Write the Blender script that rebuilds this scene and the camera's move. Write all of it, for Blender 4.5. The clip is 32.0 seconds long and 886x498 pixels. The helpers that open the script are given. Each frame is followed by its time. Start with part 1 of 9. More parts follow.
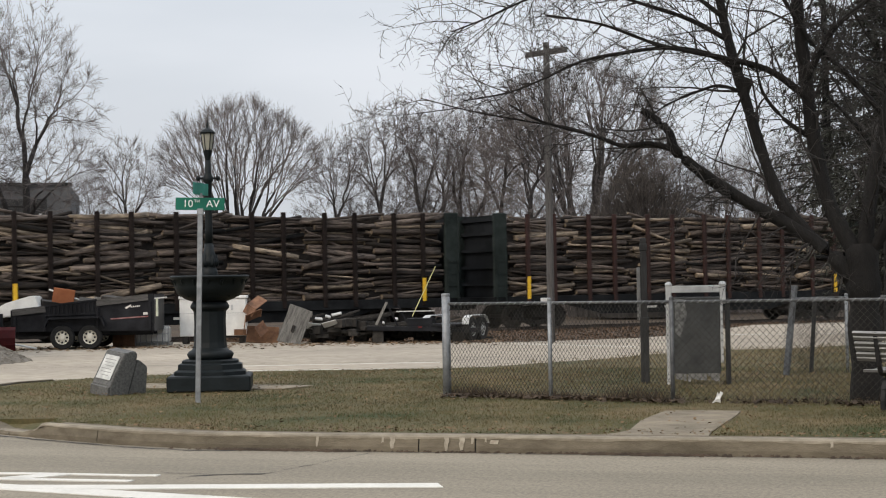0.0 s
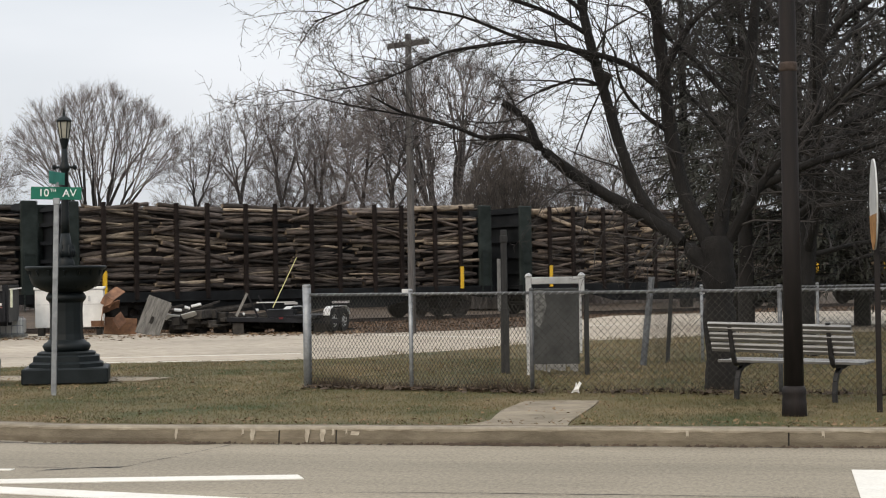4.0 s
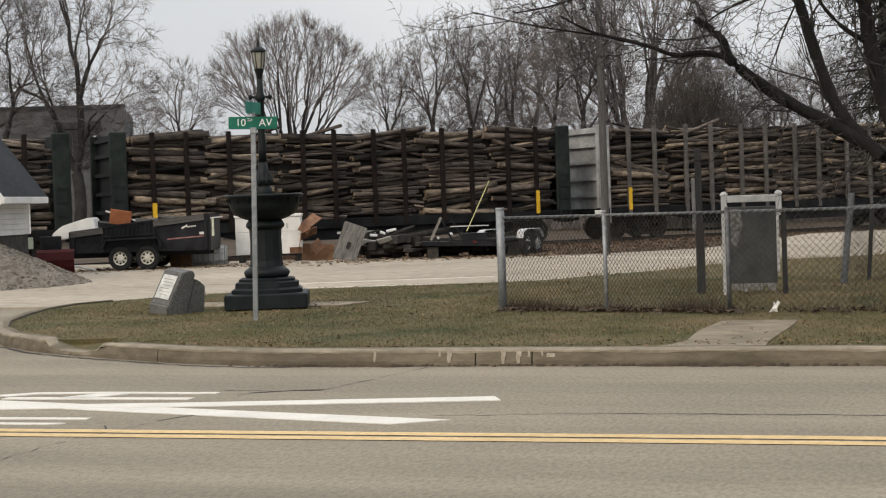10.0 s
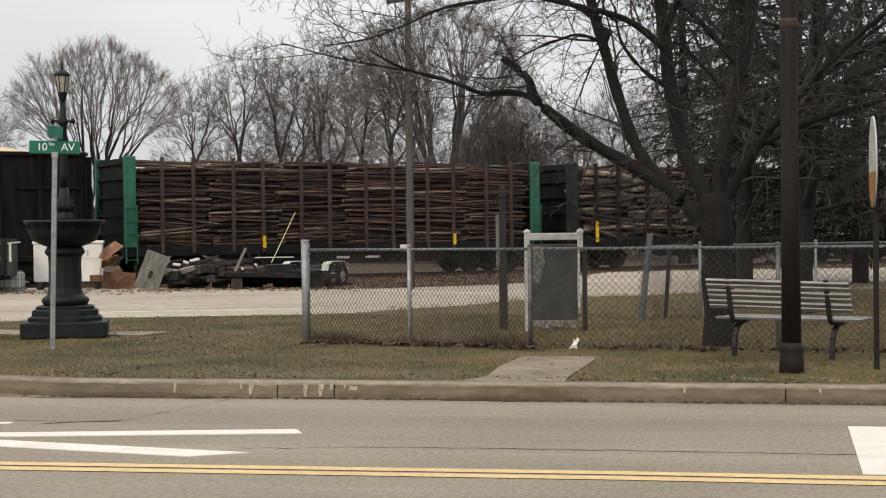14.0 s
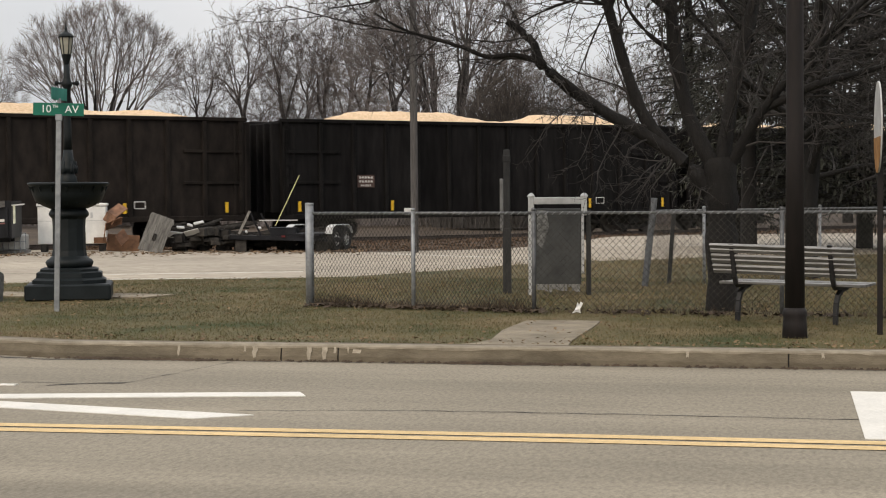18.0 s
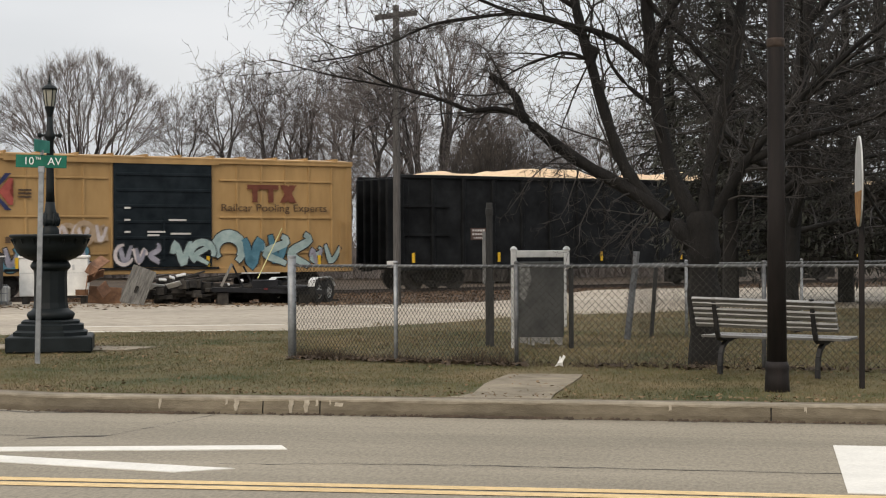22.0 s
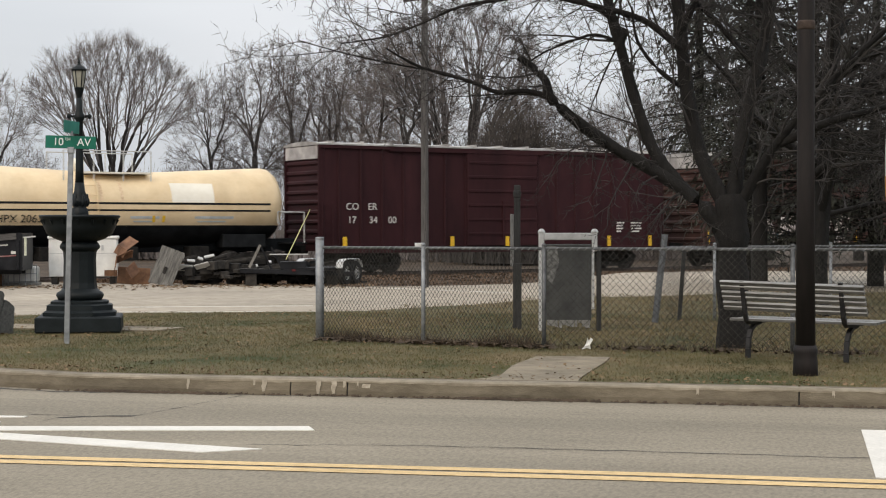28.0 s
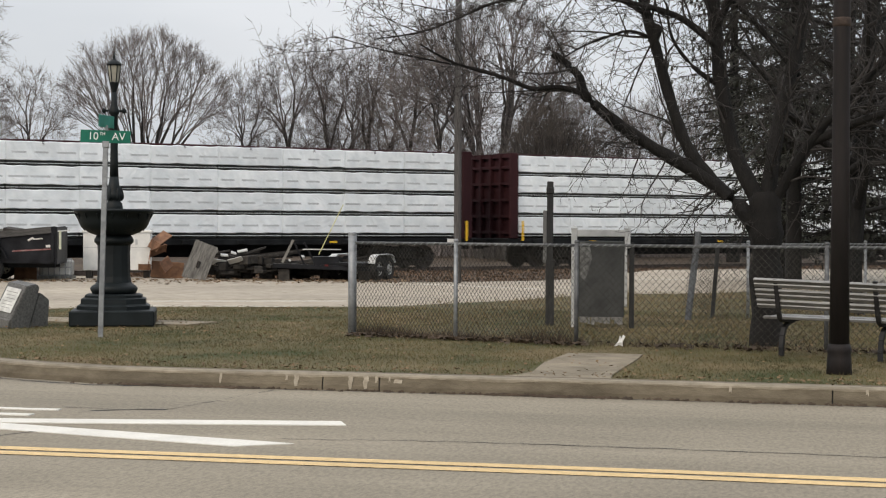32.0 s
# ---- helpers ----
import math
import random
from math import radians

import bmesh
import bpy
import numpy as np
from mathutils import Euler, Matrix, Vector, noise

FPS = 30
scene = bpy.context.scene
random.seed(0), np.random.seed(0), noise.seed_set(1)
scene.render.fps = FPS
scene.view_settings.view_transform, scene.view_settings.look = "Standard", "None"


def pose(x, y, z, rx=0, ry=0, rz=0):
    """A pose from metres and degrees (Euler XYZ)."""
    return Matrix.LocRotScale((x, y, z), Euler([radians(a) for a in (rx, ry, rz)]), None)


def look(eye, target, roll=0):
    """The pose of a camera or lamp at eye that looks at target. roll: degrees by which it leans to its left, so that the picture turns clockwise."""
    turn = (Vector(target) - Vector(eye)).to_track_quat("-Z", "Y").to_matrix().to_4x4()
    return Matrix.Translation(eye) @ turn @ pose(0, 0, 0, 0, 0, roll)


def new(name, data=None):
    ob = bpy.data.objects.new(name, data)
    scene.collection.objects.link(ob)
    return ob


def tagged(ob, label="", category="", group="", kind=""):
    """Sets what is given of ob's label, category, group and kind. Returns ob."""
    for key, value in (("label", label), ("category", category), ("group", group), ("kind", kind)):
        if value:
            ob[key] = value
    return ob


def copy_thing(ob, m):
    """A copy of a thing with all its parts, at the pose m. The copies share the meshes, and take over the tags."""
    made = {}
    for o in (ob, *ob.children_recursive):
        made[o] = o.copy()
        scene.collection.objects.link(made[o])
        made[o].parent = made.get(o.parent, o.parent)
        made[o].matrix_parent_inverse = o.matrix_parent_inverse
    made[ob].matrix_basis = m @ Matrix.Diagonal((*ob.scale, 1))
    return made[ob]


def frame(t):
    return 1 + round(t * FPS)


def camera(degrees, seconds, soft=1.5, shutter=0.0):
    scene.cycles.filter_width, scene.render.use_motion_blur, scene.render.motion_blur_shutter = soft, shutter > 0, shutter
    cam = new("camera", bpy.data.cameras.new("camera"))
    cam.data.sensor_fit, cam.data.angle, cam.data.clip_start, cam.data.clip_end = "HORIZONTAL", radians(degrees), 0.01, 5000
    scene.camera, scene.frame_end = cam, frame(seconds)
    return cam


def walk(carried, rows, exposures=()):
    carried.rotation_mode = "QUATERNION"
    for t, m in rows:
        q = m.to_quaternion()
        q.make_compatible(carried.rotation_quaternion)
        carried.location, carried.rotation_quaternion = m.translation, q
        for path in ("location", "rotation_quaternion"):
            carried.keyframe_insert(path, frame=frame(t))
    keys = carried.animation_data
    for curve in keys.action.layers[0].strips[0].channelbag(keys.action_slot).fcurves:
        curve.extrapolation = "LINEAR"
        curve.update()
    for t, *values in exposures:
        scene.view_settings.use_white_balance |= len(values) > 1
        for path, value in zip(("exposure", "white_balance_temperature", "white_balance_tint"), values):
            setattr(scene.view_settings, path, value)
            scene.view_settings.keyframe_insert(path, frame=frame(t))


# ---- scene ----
# The camera is held by hand at one spot beside the road and pans over the crossing.
EYE = 1.6
cam = camera(30.76, 32.0, soft=1.1, shutter=0.15)
ROWS = [
    (0.0, 16.92, 1.27, 0.96),
    (0.2, 17.11, 1.19, 0.82),
    (0.5, 16.83, 1.16, 0.47),
    (1.0, 15.70, 1.35, 0.20),
    (1.2, 15.51, 1.30, 0.03),
    (1.5, 15.45, 1.53, -0.16),
    (2.0, 14.18, 1.05, 0.25),
    (2.2, 13.22, 0.76, 0.40),
    (2.5, 12.44, 0.77, 0.54),
    (3.0, 12.94, 1.30, 0.24),
    (3.2, 12.81, 1.41, 0.48),
    (3.5, 11.98, 0.99, 0.87),
    (5.5, 12.84, 0.73, 0.68),
    (6.0, 14.08, 0.12, 0.83),
    (6.2, 14.37, -0.48, 1.04),
    (6.5, 14.34, -0.67, 1.27),
    (6.7, 14.10, -0.01, 1.03),
    (7.0, 13.77, -0.21, 0.54),
    (7.2, 14.15, -0.75, 0.45),
    (7.5, 15.48, -0.89, 0.51),
    (8.0, 16.79, -0.27, 1.13),
    (8.2, 16.94, 0.05, 1.19),
    (8.5, 17.37, -0.17, 1.18),
    (8.7, 17.87, -0.52, 1.21),
    (9.0, 18.31, -0.81, 1.31),
    (9.5, 19.02, -1.33, 1.86),
    (9.7, 19.39, -1.64, 1.98),
    (10.0, 18.92, -1.71, 2.04),
    (10.5, 16.11, -0.83, 1.69),
    (10.8, 14.54, -0.72, 1.63),
    (11.0, 13.41, -0.54, 1.59),
    (11.5, 12.15, -0.33, 1.35),
    (12.0, 10.92, -0.56, 0.88),
    (12.5, 9.20, -0.80, 0.45),
    (13.0, 9.50, -1.23, 0.46),
    (13.5, 11.44, -1.31, 0.51),
    (14.0, 11.97, -0.70, 0.65),
    (14.5, 12.01, -0.60, 0.88),
    (16.5, 12.18, -0.46, 0.83),
    (16.8, 11.88, -0.97, 1.17),
    (17.0, 11.81, -0.95, 1.38),
    (17.5, 12.07, -1.30, 1.19),
    (18.0, 12.12, -1.99, 0.43),
    (18.5, 11.87, -1.43, 0.38),
    (19.0, 11.33, -0.40, 0.61),
    (19.5, 11.28, -0.15, 0.63),
    (20.0, 11.19, 0.10, 0.55),
    (20.5, 10.81, 0.37, 0.51),
    (21.0, 10.90, 0.26, 0.46),
    (21.5, 11.32, 0.15, 0.42),
    (22.0, 11.49, -0.11, 0.29),
    (22.5, 10.97, -0.55, 0.22),
    (23.0, 11.09, -0.72, 0.04),
    (23.5, 12.58, -0.58, -0.27),
    (24.0, 13.97, -0.26, -0.11),
    (24.5, 14.43, -0.27, 0.25),
    (25.0, 14.18, -0.26, 0.46),
    (25.5, 13.91, -0.19, 0.27),
    (26.0, 12.86, -0.14, 0.08),
    (26.5, 12.18, 0.07, -0.06),
    (28.5, 12.88, -0.89, 0.12),
    (28.7, 13.52, -0.74, 0.24),
    (29.0, 13.98, -0.28, 0.44),
    (29.3, 13.48, -0.41, 0.24),
    (29.5, 12.67, -0.57, 0.20),
    (30.0, 11.59, -1.14, 1.12),
    (30.1, 11.58, -1.31, 1.05),
    (30.2, 11.66, -1.40, 1.02),
    (30.3, 11.67, -1.62, 1.03),
    (30.4, 11.47, -1.74, 1.13),
    (30.5, 10.99, -1.61, 1.01),
    (30.6, 10.40, -1.32, 0.13),
    (30.7, 9.84, -0.44, -0.45),
    (30.8, 9.79, 0.25, -0.43),
    (30.9, 9.83, 0.64, -0.49),
    (31.0, 9.86, 0.67, -0.40),
    (31.1, 9.71, 0.18, -0.72),
    (31.2, 9.51, -0.42, -0.55),
    (31.3, 9.10, -1.01, -0.08),
    (31.4, 9.01, -1.08, -0.18),
    (31.5, 9.41, -0.93, -0.17),
    (31.6, 10.33, -0.91, -0.40),
    (31.7, 11.11, -0.94, -0.36),
    (31.8, 12.18, -1.14, -0.42),
    (31.9, 13.23, -1.17, -0.25),
    (32.0, 13.64, -0.89, -0.26),
]
walk(cam, [(t, pose(0, 0, EYE, 90 + pitch, 0, yaw) @ pose(0, 0, 0, 0, 0, -roll)) for t, yaw, pitch, roll in ROWS], [(0, -0.09, 7350, 12), (3.5, 0.09, 7500, 12), (6, 0.01, 7650, 12), (9, -0.06, 7700, 12), (10, -0.10, 7750, 12), (13, 0.01, 7950, 12), (18, -0.06, 7850, 13), (20, -0.04, 7800, 12), (23, -0.05, 7750, 12), (26, -0.05, 7600, 12), (29, -0.07, 7550, 12), (30, -0.12, 7550, 12), (31, -0.09, 7550, 12), (32, -0.08, 7550, 12)])

# ---- light: a bright overcast winter day ----
SUN_EL, SUN_AZ = 38, 200
world = bpy.data.worlds.new("overcast_sky")
scene.world = world
world.use_nodes = True
wn, wl = world.node_tree.nodes, world.node_tree.links
wn.clear()
w_out, w_bg, w_add = wn.new("ShaderNodeOutputWorld"), wn.new("ShaderNodeBackground"), wn.new("ShaderNodeMix")
w_sky, w_co, w_no, w_ramp = wn.new("ShaderNodeTexSky"), wn.new("ShaderNodeTexCoord"), wn.new("ShaderNodeTexNoise"), wn.new("ShaderNodeValToRGB")
w_sky.sky_type, w_sky.sun_disc, w_sky.sun_elevation, w_sky.sun_rotation = "NISHITA", False, radians(SUN_EL), radians(SUN_AZ)
w_sky.dust_density = 4.0
w_scale = wn.new("ShaderNodeVectorMath")
w_scale.operation = "SCALE"
w_scale.inputs["Scale"].default_value = 0.10
w_map = wn.new("ShaderNodeMapping")
w_map.inputs["Scale"].default_value = (1.2, 1.2, 5.0)
w_no.inputs["Scale"].default_value, w_no.inputs["Detail"].default_value = 1.6, 5
w_ramp.color_ramp.elements[0].position, w_ramp.color_ramp.elements[1].position = 0.3, 0.75
w_ramp.color_ramp.elements[0].color, w_ramp.color_ramp.elements[1].color = (0.595, 0.695, 0.835, 1), (0.785, 0.885, 1.04, 1)
w_add.data_type, w_add.blend_type = "RGBA", "MIX"
w_add.inputs["Factor"].default_value = 0.88
wl.new(w_co.outputs["Generated"], w_map.inputs["Vector"])
wl.new(w_map.outputs["Vector"], w_no.inputs["Vector"])
wl.new(w_no.outputs["Fac"], w_ramp.inputs["Fac"])
wl.new(w_sky.outputs["Color"], w_scale.inputs[0])
wl.new(w_scale.outputs["Vector"], w_add.inputs["A"])
wl.new(w_ramp.outputs["Color"], w_add.inputs["B"])
# an overcast sky is brighter overhead than at the horizon
w_sep, w_rng, w_mul = wn.new("ShaderNodeSeparateXYZ"), wn.new("ShaderNodeMapRange"), wn.new("ShaderNodeVectorMath")
w_mul.operation = "SCALE"
w_rng.inputs["From Min"].default_value, w_rng.inputs["From Max"].default_value = 0.05, 1.0
w_rng.inputs["To Min"].default_value, w_rng.inputs["To Max"].default_value = 1.0, 2.3
wl.new(w_co.outputs["Generated"], w_sep.inputs["Vector"])
wl.new(w_sep.outputs["Z"], w_rng.inputs["Value"])
wl.new(w_add.outputs["Result"], w_mul.inputs[0])
wl.new(w_rng.outputs["Result"], w_mul.inputs["Scale"])
wl.new(w_mul.outputs["Vector"], w_bg.inputs["Color"])
w_bg.inputs["Strength"].default_value = 0.985
wl.new(w_bg.outputs["Background"], w_out.inputs["Surface"])
sun_data = bpy.data.lights.new("sun", "SUN")
sun_data.energy, sun_data.angle, sun_data.color = 1.25, radians(25), (1.0, 0.93, 0.83)
sun = new("sun", sun_data)
sun.matrix_basis = look((0, 0, 60), (-60 * math.tan(radians(90 - SUN_EL)) * math.sin(radians(SUN_AZ)), -60 * math.tan(radians(90 - SUN_EL)) * math.cos(radians(SUN_AZ)), 0))

# ---- materials ----
def rgba(c):
    return (c[0], c[1], c[2], 1.0)


def mat(name, dark, light, scale=8.0, rough=0.8, bump=0.25, bump_scale=None, metal=0.0, stretch=(1, 1, 1), spread=0.0, patch=0.25, patch_scale=0.6, spec=0.3):
    """A worn surface: fine grain between two colours, larger patches over it, fine relief; spread varies piece from piece."""
    m = bpy.data.materials.new(name)
    m.use_nodes = True
    n, l = m.node_tree.nodes, m.node_tree.links
    b = n["Principled BSDF"]
    b.inputs["Metallic"].default_value = metal
    b.inputs["Specular IOR Level"].default_value = spec
    co, mp = n.new("ShaderNodeTexCoord"), n.new("ShaderNodeMapping")
    mp.inputs["Scale"].default_value = stretch
    l.new(co.outputs["Object"], mp.inputs["Vector"])
    info = n.new("ShaderNodeObjectInfo")
    shift = n.new("ShaderNodeVectorMath")
    shift.operation = "ADD"
    l.new(mp.outputs["Vector"], shift.inputs[0])
    far = n.new("ShaderNodeMath")
    far.operation = "MULTIPLY"
    far.inputs[1].default_value = 37.0 if spread else 0.0
    l.new(info.outputs["Random"], far.inputs[0])
    l.new(far.outputs["Value"], shift.inputs[1])
    fine = n.new("ShaderNodeTexNoise")
    fine.inputs["Scale"].default_value, fine.inputs["Detail"].default_value, fine.inputs["Roughness"].default_value = scale, 6, 0.65
    l.new(shift.outputs["Vector"], fine.inputs["Vector"])
    ramp = n.new("ShaderNodeValToRGB")
    ramp.color_ramp.elements[0].position, ramp.color_ramp.elements[1].position = 0.32, 0.68
    ramp.color_ramp.elements[0].color, ramp.color_ramp.elements[1].color = rgba(dark), rgba(light)
    l.new(fine.outputs["Fac"], ramp.inputs["Fac"])
    big = n.new("ShaderNodeTexNoise")
    big.inputs["Scale"].default_value, big.inputs["Detail"].default_value = patch_scale, 4
    l.new(shift.outputs["Vector"], big.inputs["Vector"])
    rng = n.new("ShaderNodeMapRange")
    rng.inputs["From Min"].default_value, rng.inputs["From Max"].default_value = 0.3, 0.7
    rng.inputs["To Min"].default_value, rng.inputs["To Max"].default_value = 1 - patch, 1 + patch
    l.new(big.outputs["Fac"], rng.inputs["Value"])
    mul = n.new("ShaderNodeMath")
    mul.operation = "MULTIPLY_ADD"
    mul.inputs[1].default_value, mul.inputs[2].default_value = 2 * spread, -spread
    l.new(info.outputs["Random"], mul.inputs[0])
    add = n.new("ShaderNodeMath")
    l.new(rng.outputs["Result"], add.inputs[0])
    l.new(mul.outputs["Value"], add.inputs[1])
    tint = n.new("ShaderNodeVectorMath")
    tint.operation = "SCALE"
    l.new(ramp.outputs["Color"], tint.inputs[0])
    l.new(add.outputs["Value"], tint.inputs["Scale"])
    l.new(tint.outputs["Vector"], b.inputs["Base Color"])
    rr = n.new("ShaderNodeMapRange")
    rr.inputs["To Min"].default_value, rr.inputs["To Max"].default_value = max(0.05, rough - 0.12), min(1, rough + 0.12)
    l.new(fine.outputs["Fac"], rr.inputs["Value"])
    l.new(rr.outputs["Result"], b.inputs["Roughness"])
    if bump:
        bn, bp = n.new("ShaderNodeTexNoise"), n.new("ShaderNodeBump")
        bn.inputs["Scale"].default_value, bn.inputs["Detail"].default_value = bump_scale or scale * 3, 5
        l.new(shift.outputs["Vector"], bn.inputs["Vector"])
        bp.inputs["Strength"].default_value, bp.inputs["Distance"].default_value = bump, 0.02
        l.new(bn.outputs["Fac"], bp.inputs["Height"])
        l.new(bp.outputs["Normal"], b.inputs["Normal"])
    return m


def asphalt():
    """Worn asphalt: coarse stones with dark pits, long wheel-worn streaks and broad blotches."""
    m = mat("asphalt", (0.188, 0.162, 0.122), (0.298, 0.260, 0.200), 48, 0.9, 0.16, 90, patch=0.05, patch_scale=0.6)
    n, l = m.node_tree.nodes, m.node_tree.links
    b = n["Principled BSDF"]
    tone = b.inputs["Base Color"].links[0].from_socket
    co = n.new("ShaderNodeTexCoord")

    def field(scale, stretch, detail, lo, hi, a, z):
        mp, no, rg = n.new("ShaderNodeMapping"), n.new("ShaderNodeTexNoise"), n.new("ShaderNodeMapRange")
        mp.inputs["Scale"].default_value = stretch
        no.inputs["Scale"].default_value, no.inputs["Detail"].default_value = scale, detail
        rg.inputs["From Min"].default_value, rg.inputs["From Max"].default_value = lo, hi
        rg.inputs["To Min"].default_value, rg.inputs["To Max"].default_value = a, z
        l.new(co.outputs["Object"], mp.inputs["Vector"])
        l.new(mp.outputs["Vector"], no.inputs["Vector"])
        l.new(no.outputs["Fac"], rg.inputs["Value"])
        return rg.outputs["Result"]

    for out in (field(1.0, (0.03, 1.1, 1), 3, 0.34, 0.66, 0.82, 1.10), field(0.9, (0.4, 1, 1), 5, 0.3, 0.7, 0.90, 1.08), field(30, (1.0, 0.4, 1), 4, 0.30, 0.60, 0.80, 1.08)):
        v = n.new("ShaderNodeVectorMath")
        v.operation = "SCALE"
        l.new(tone, v.inputs[0])
        l.new(out, v.inputs["Scale"])
        tone = v.outputs["Vector"]
    l.new(tone, b.inputs["Base Color"])
    return m


ASPHALT = asphalt()
SEAL = mat("crack_seal", (0.03, 0.03, 0.03), (0.06, 0.055, 0.05), 20, 0.8, 0.2)
WHITE_LINE = mat("white_road_paint", (0.60, 0.575, 0.52), (0.71, 0.685, 0.63), 30, 0.75, 0.3, 120, patch=0.07, patch_scale=3)
YELLOW_LINE = mat("yellow_road_paint", (0.50, 0.35, 0.17), (0.70, 0.50, 0.26), 12, 0.7, 0.3, 120, patch=0.15)
KERB = mat("kerb_concrete", (0.098, 0.080, 0.055), (0.188, 0.158, 0.115), 6, 0.9, 0.3, 70, patch=0.2, patch_scale=1.1, stretch=(0.5, 1, 1.4))
CONCRETE = mat("pale_concrete", (0.27, 0.232, 0.182), (0.42, 0.365, 0.295), 3.0, 0.9, 0.3, 60, patch=0.14, patch_scale=0.25)
PATH = mat("path_concrete", (0.165, 0.137, 0.098), (0.285, 0.240, 0.178), 5, 0.9, 0.3, 80, patch=0.2, patch_scale=1.5)
TURF = mat("winter_turf", (0.036, 0.046, 0.012), (0.148, 0.108, 0.055), 0.55, 0.95, 0.35, 60, patch=0.22, patch_scale=24)
DIRT = mat("leaf_dirt", (0.036, 0.026, 0.018), (0.095, 0.066, 0.045), 4, 0.95, 0.6, 30, patch=0.3, patch_scale=0.3)
BALLAST = mat("ballast", (0.045, 0.034, 0.026), (0.125, 0.095, 0.072), 9, 0.95, 0.9, 25, patch=0.3, patch_scale=0.5)
BLADE = mat("grass_blade", (0.048, 0.063, 0.019), (0.142, 0.115, 0.056), 0.55, 0.9, 0, patch=0.4, patch_scale=0.5)
STRAW = mat("dry_grass_blade", (0.095, 0.073, 0.036), (0.21, 0.163, 0.090), 1.1, 0.9, 0, patch=0.3)
LEAF = mat("dead_leaf", (0.085, 0.052, 0.028), (0.25, 0.165, 0.095), 3, 0.9, 0, patch=0.3)
GALV = mat("galvanised_steel", (0.19, 0.20, 0.21), (0.33, 0.345, 0.355), 12, 0.55, 0.1, metal=0.55, patch=0.2, patch_scale=2)
WIRE = mat("chain_link_wire", (0.022, 0.021, 0.019), (0.070, 0.068, 0.062), 10, 0.6, 0, metal=0.4, patch=0.25, patch_scale=1.0)
DARK_POST = mat("weathered_dark_post", (0.018, 0.0185, 0.019), (0.046, 0.046, 0.046), 8, 0.8, 0.3, stretch=(4, 4, 0.6))
GREY_PAINT = mat("grey_painted_metal", (0.38, 0.385, 0.38), (0.56, 0.565, 0.56), 5, 0.6, 0.1, patch=0.12)
SIGN_TEAL = mat("faded_teal_sign_sheet", (0.015, 0.17, 0.13), (0.04, 0.24, 0.19), 4, 0.5, 0.0, patch=0.15, patch_scale=5)
BOARD = mat("dark_grey_panel", (0.032, 0.034, 0.034), (0.07, 0.072, 0.07), 4, 0.6, 0.1, patch=0.2, patch_scale=1.2)
IRON = mat("black_green_cast_iron", (0.0042, 0.0068, 0.0076), (0.0102, 0.0145, 0.0162), 5, 0.55, 0.12, 40, patch=0.2, spec=0.22)
LANTERN = mat("frosted_lantern_glass", (0.26, 0.25, 0.20), (0.40, 0.39, 0.33), 6, 0.35, 0.0, patch=0.1)
SIGN_GREEN = mat("green_sign_sheet", (0.0, 0.115, 0.075), (0.004, 0.165, 0.11), 3, 0.45, 0.0, patch=0.1)
SIGN_WHITE = mat("white_lettering", (0.74, 0.76, 0.75), (0.84, 0.85, 0.84), 6, 0.5, 0, patch=0.05)
STONE = mat("grey_granite", (0.06, 0.06, 0.057), (0.15, 0.147, 0.14), 30, 0.6, 0.2, 60, patch=0.15, patch_scale=2)
PLAQUE = mat("pale_plaque", (0.42, 0.42, 0.40), (0.60, 0.60, 0.57), 7, 0.45, 0.1, patch=0.15, patch_scale=6)
RUST_POLE = mat("brown_painted_pole", (0.007, 0.0052, 0.0050), (0.015, 0.0112, 0.0105), 9, 0.7, 0.2, stretch=(3, 3, 0.5), patch=0.25, patch_scale=2)
# bench slats in a lit and a shaded copy, for tops and sides
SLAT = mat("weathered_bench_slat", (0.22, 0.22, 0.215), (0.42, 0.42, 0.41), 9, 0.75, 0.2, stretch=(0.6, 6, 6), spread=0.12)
SLAT_SHADED = mat("darkened_slat_face", (0.075, 0.073, 0.068), (0.17, 0.166, 0.158), 9, 0.75, 0.2, stretch=(0.6, 6, 6), spread=0.15)
BLACK_IRON = mat("black_bench_iron", (0.008, 0.008, 0.009), (0.028, 0.027, 0.027), 8, 0.55, 0.1)
POLE_WOOD = mat("weathered_pole_wood", (0.045, 0.043, 0.043), (0.115, 0.109, 0.106), 6, 0.9, 0.4, stretch=(6, 6, 0.4))
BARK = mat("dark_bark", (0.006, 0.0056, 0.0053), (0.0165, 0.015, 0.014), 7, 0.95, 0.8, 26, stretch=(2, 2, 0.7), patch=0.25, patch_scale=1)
FAR_BARK = mat("grey_bark", (0.022, 0.020, 0.0195), (0.066, 0.060, 0.058), 3, 0.95, 0.0, patch=0.25, patch_scale=0.4, spread=0.2)
TWIG = mat("brown_twigs", (0.080, 0.071, 0.069), (0.178, 0.158, 0.153), 2, 0.95, 0.0, patch=0.3, patch_scale=0.25, spread=0.2)
NEEDLE = mat("dark_evergreen", (0.02, 0.0222, 0.0172), (0.058, 0.06, 0.049), 1.6, 0.9, 0.0, patch=0.4, patch_scale=0.5, spread=0.2)
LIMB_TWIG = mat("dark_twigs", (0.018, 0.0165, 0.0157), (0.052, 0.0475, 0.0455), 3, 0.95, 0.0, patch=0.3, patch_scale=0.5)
PAPER = mat("white_paper", (0.70, 0.70, 0.68), (0.82, 0.82, 0.80), 10, 0.8, 0.1)


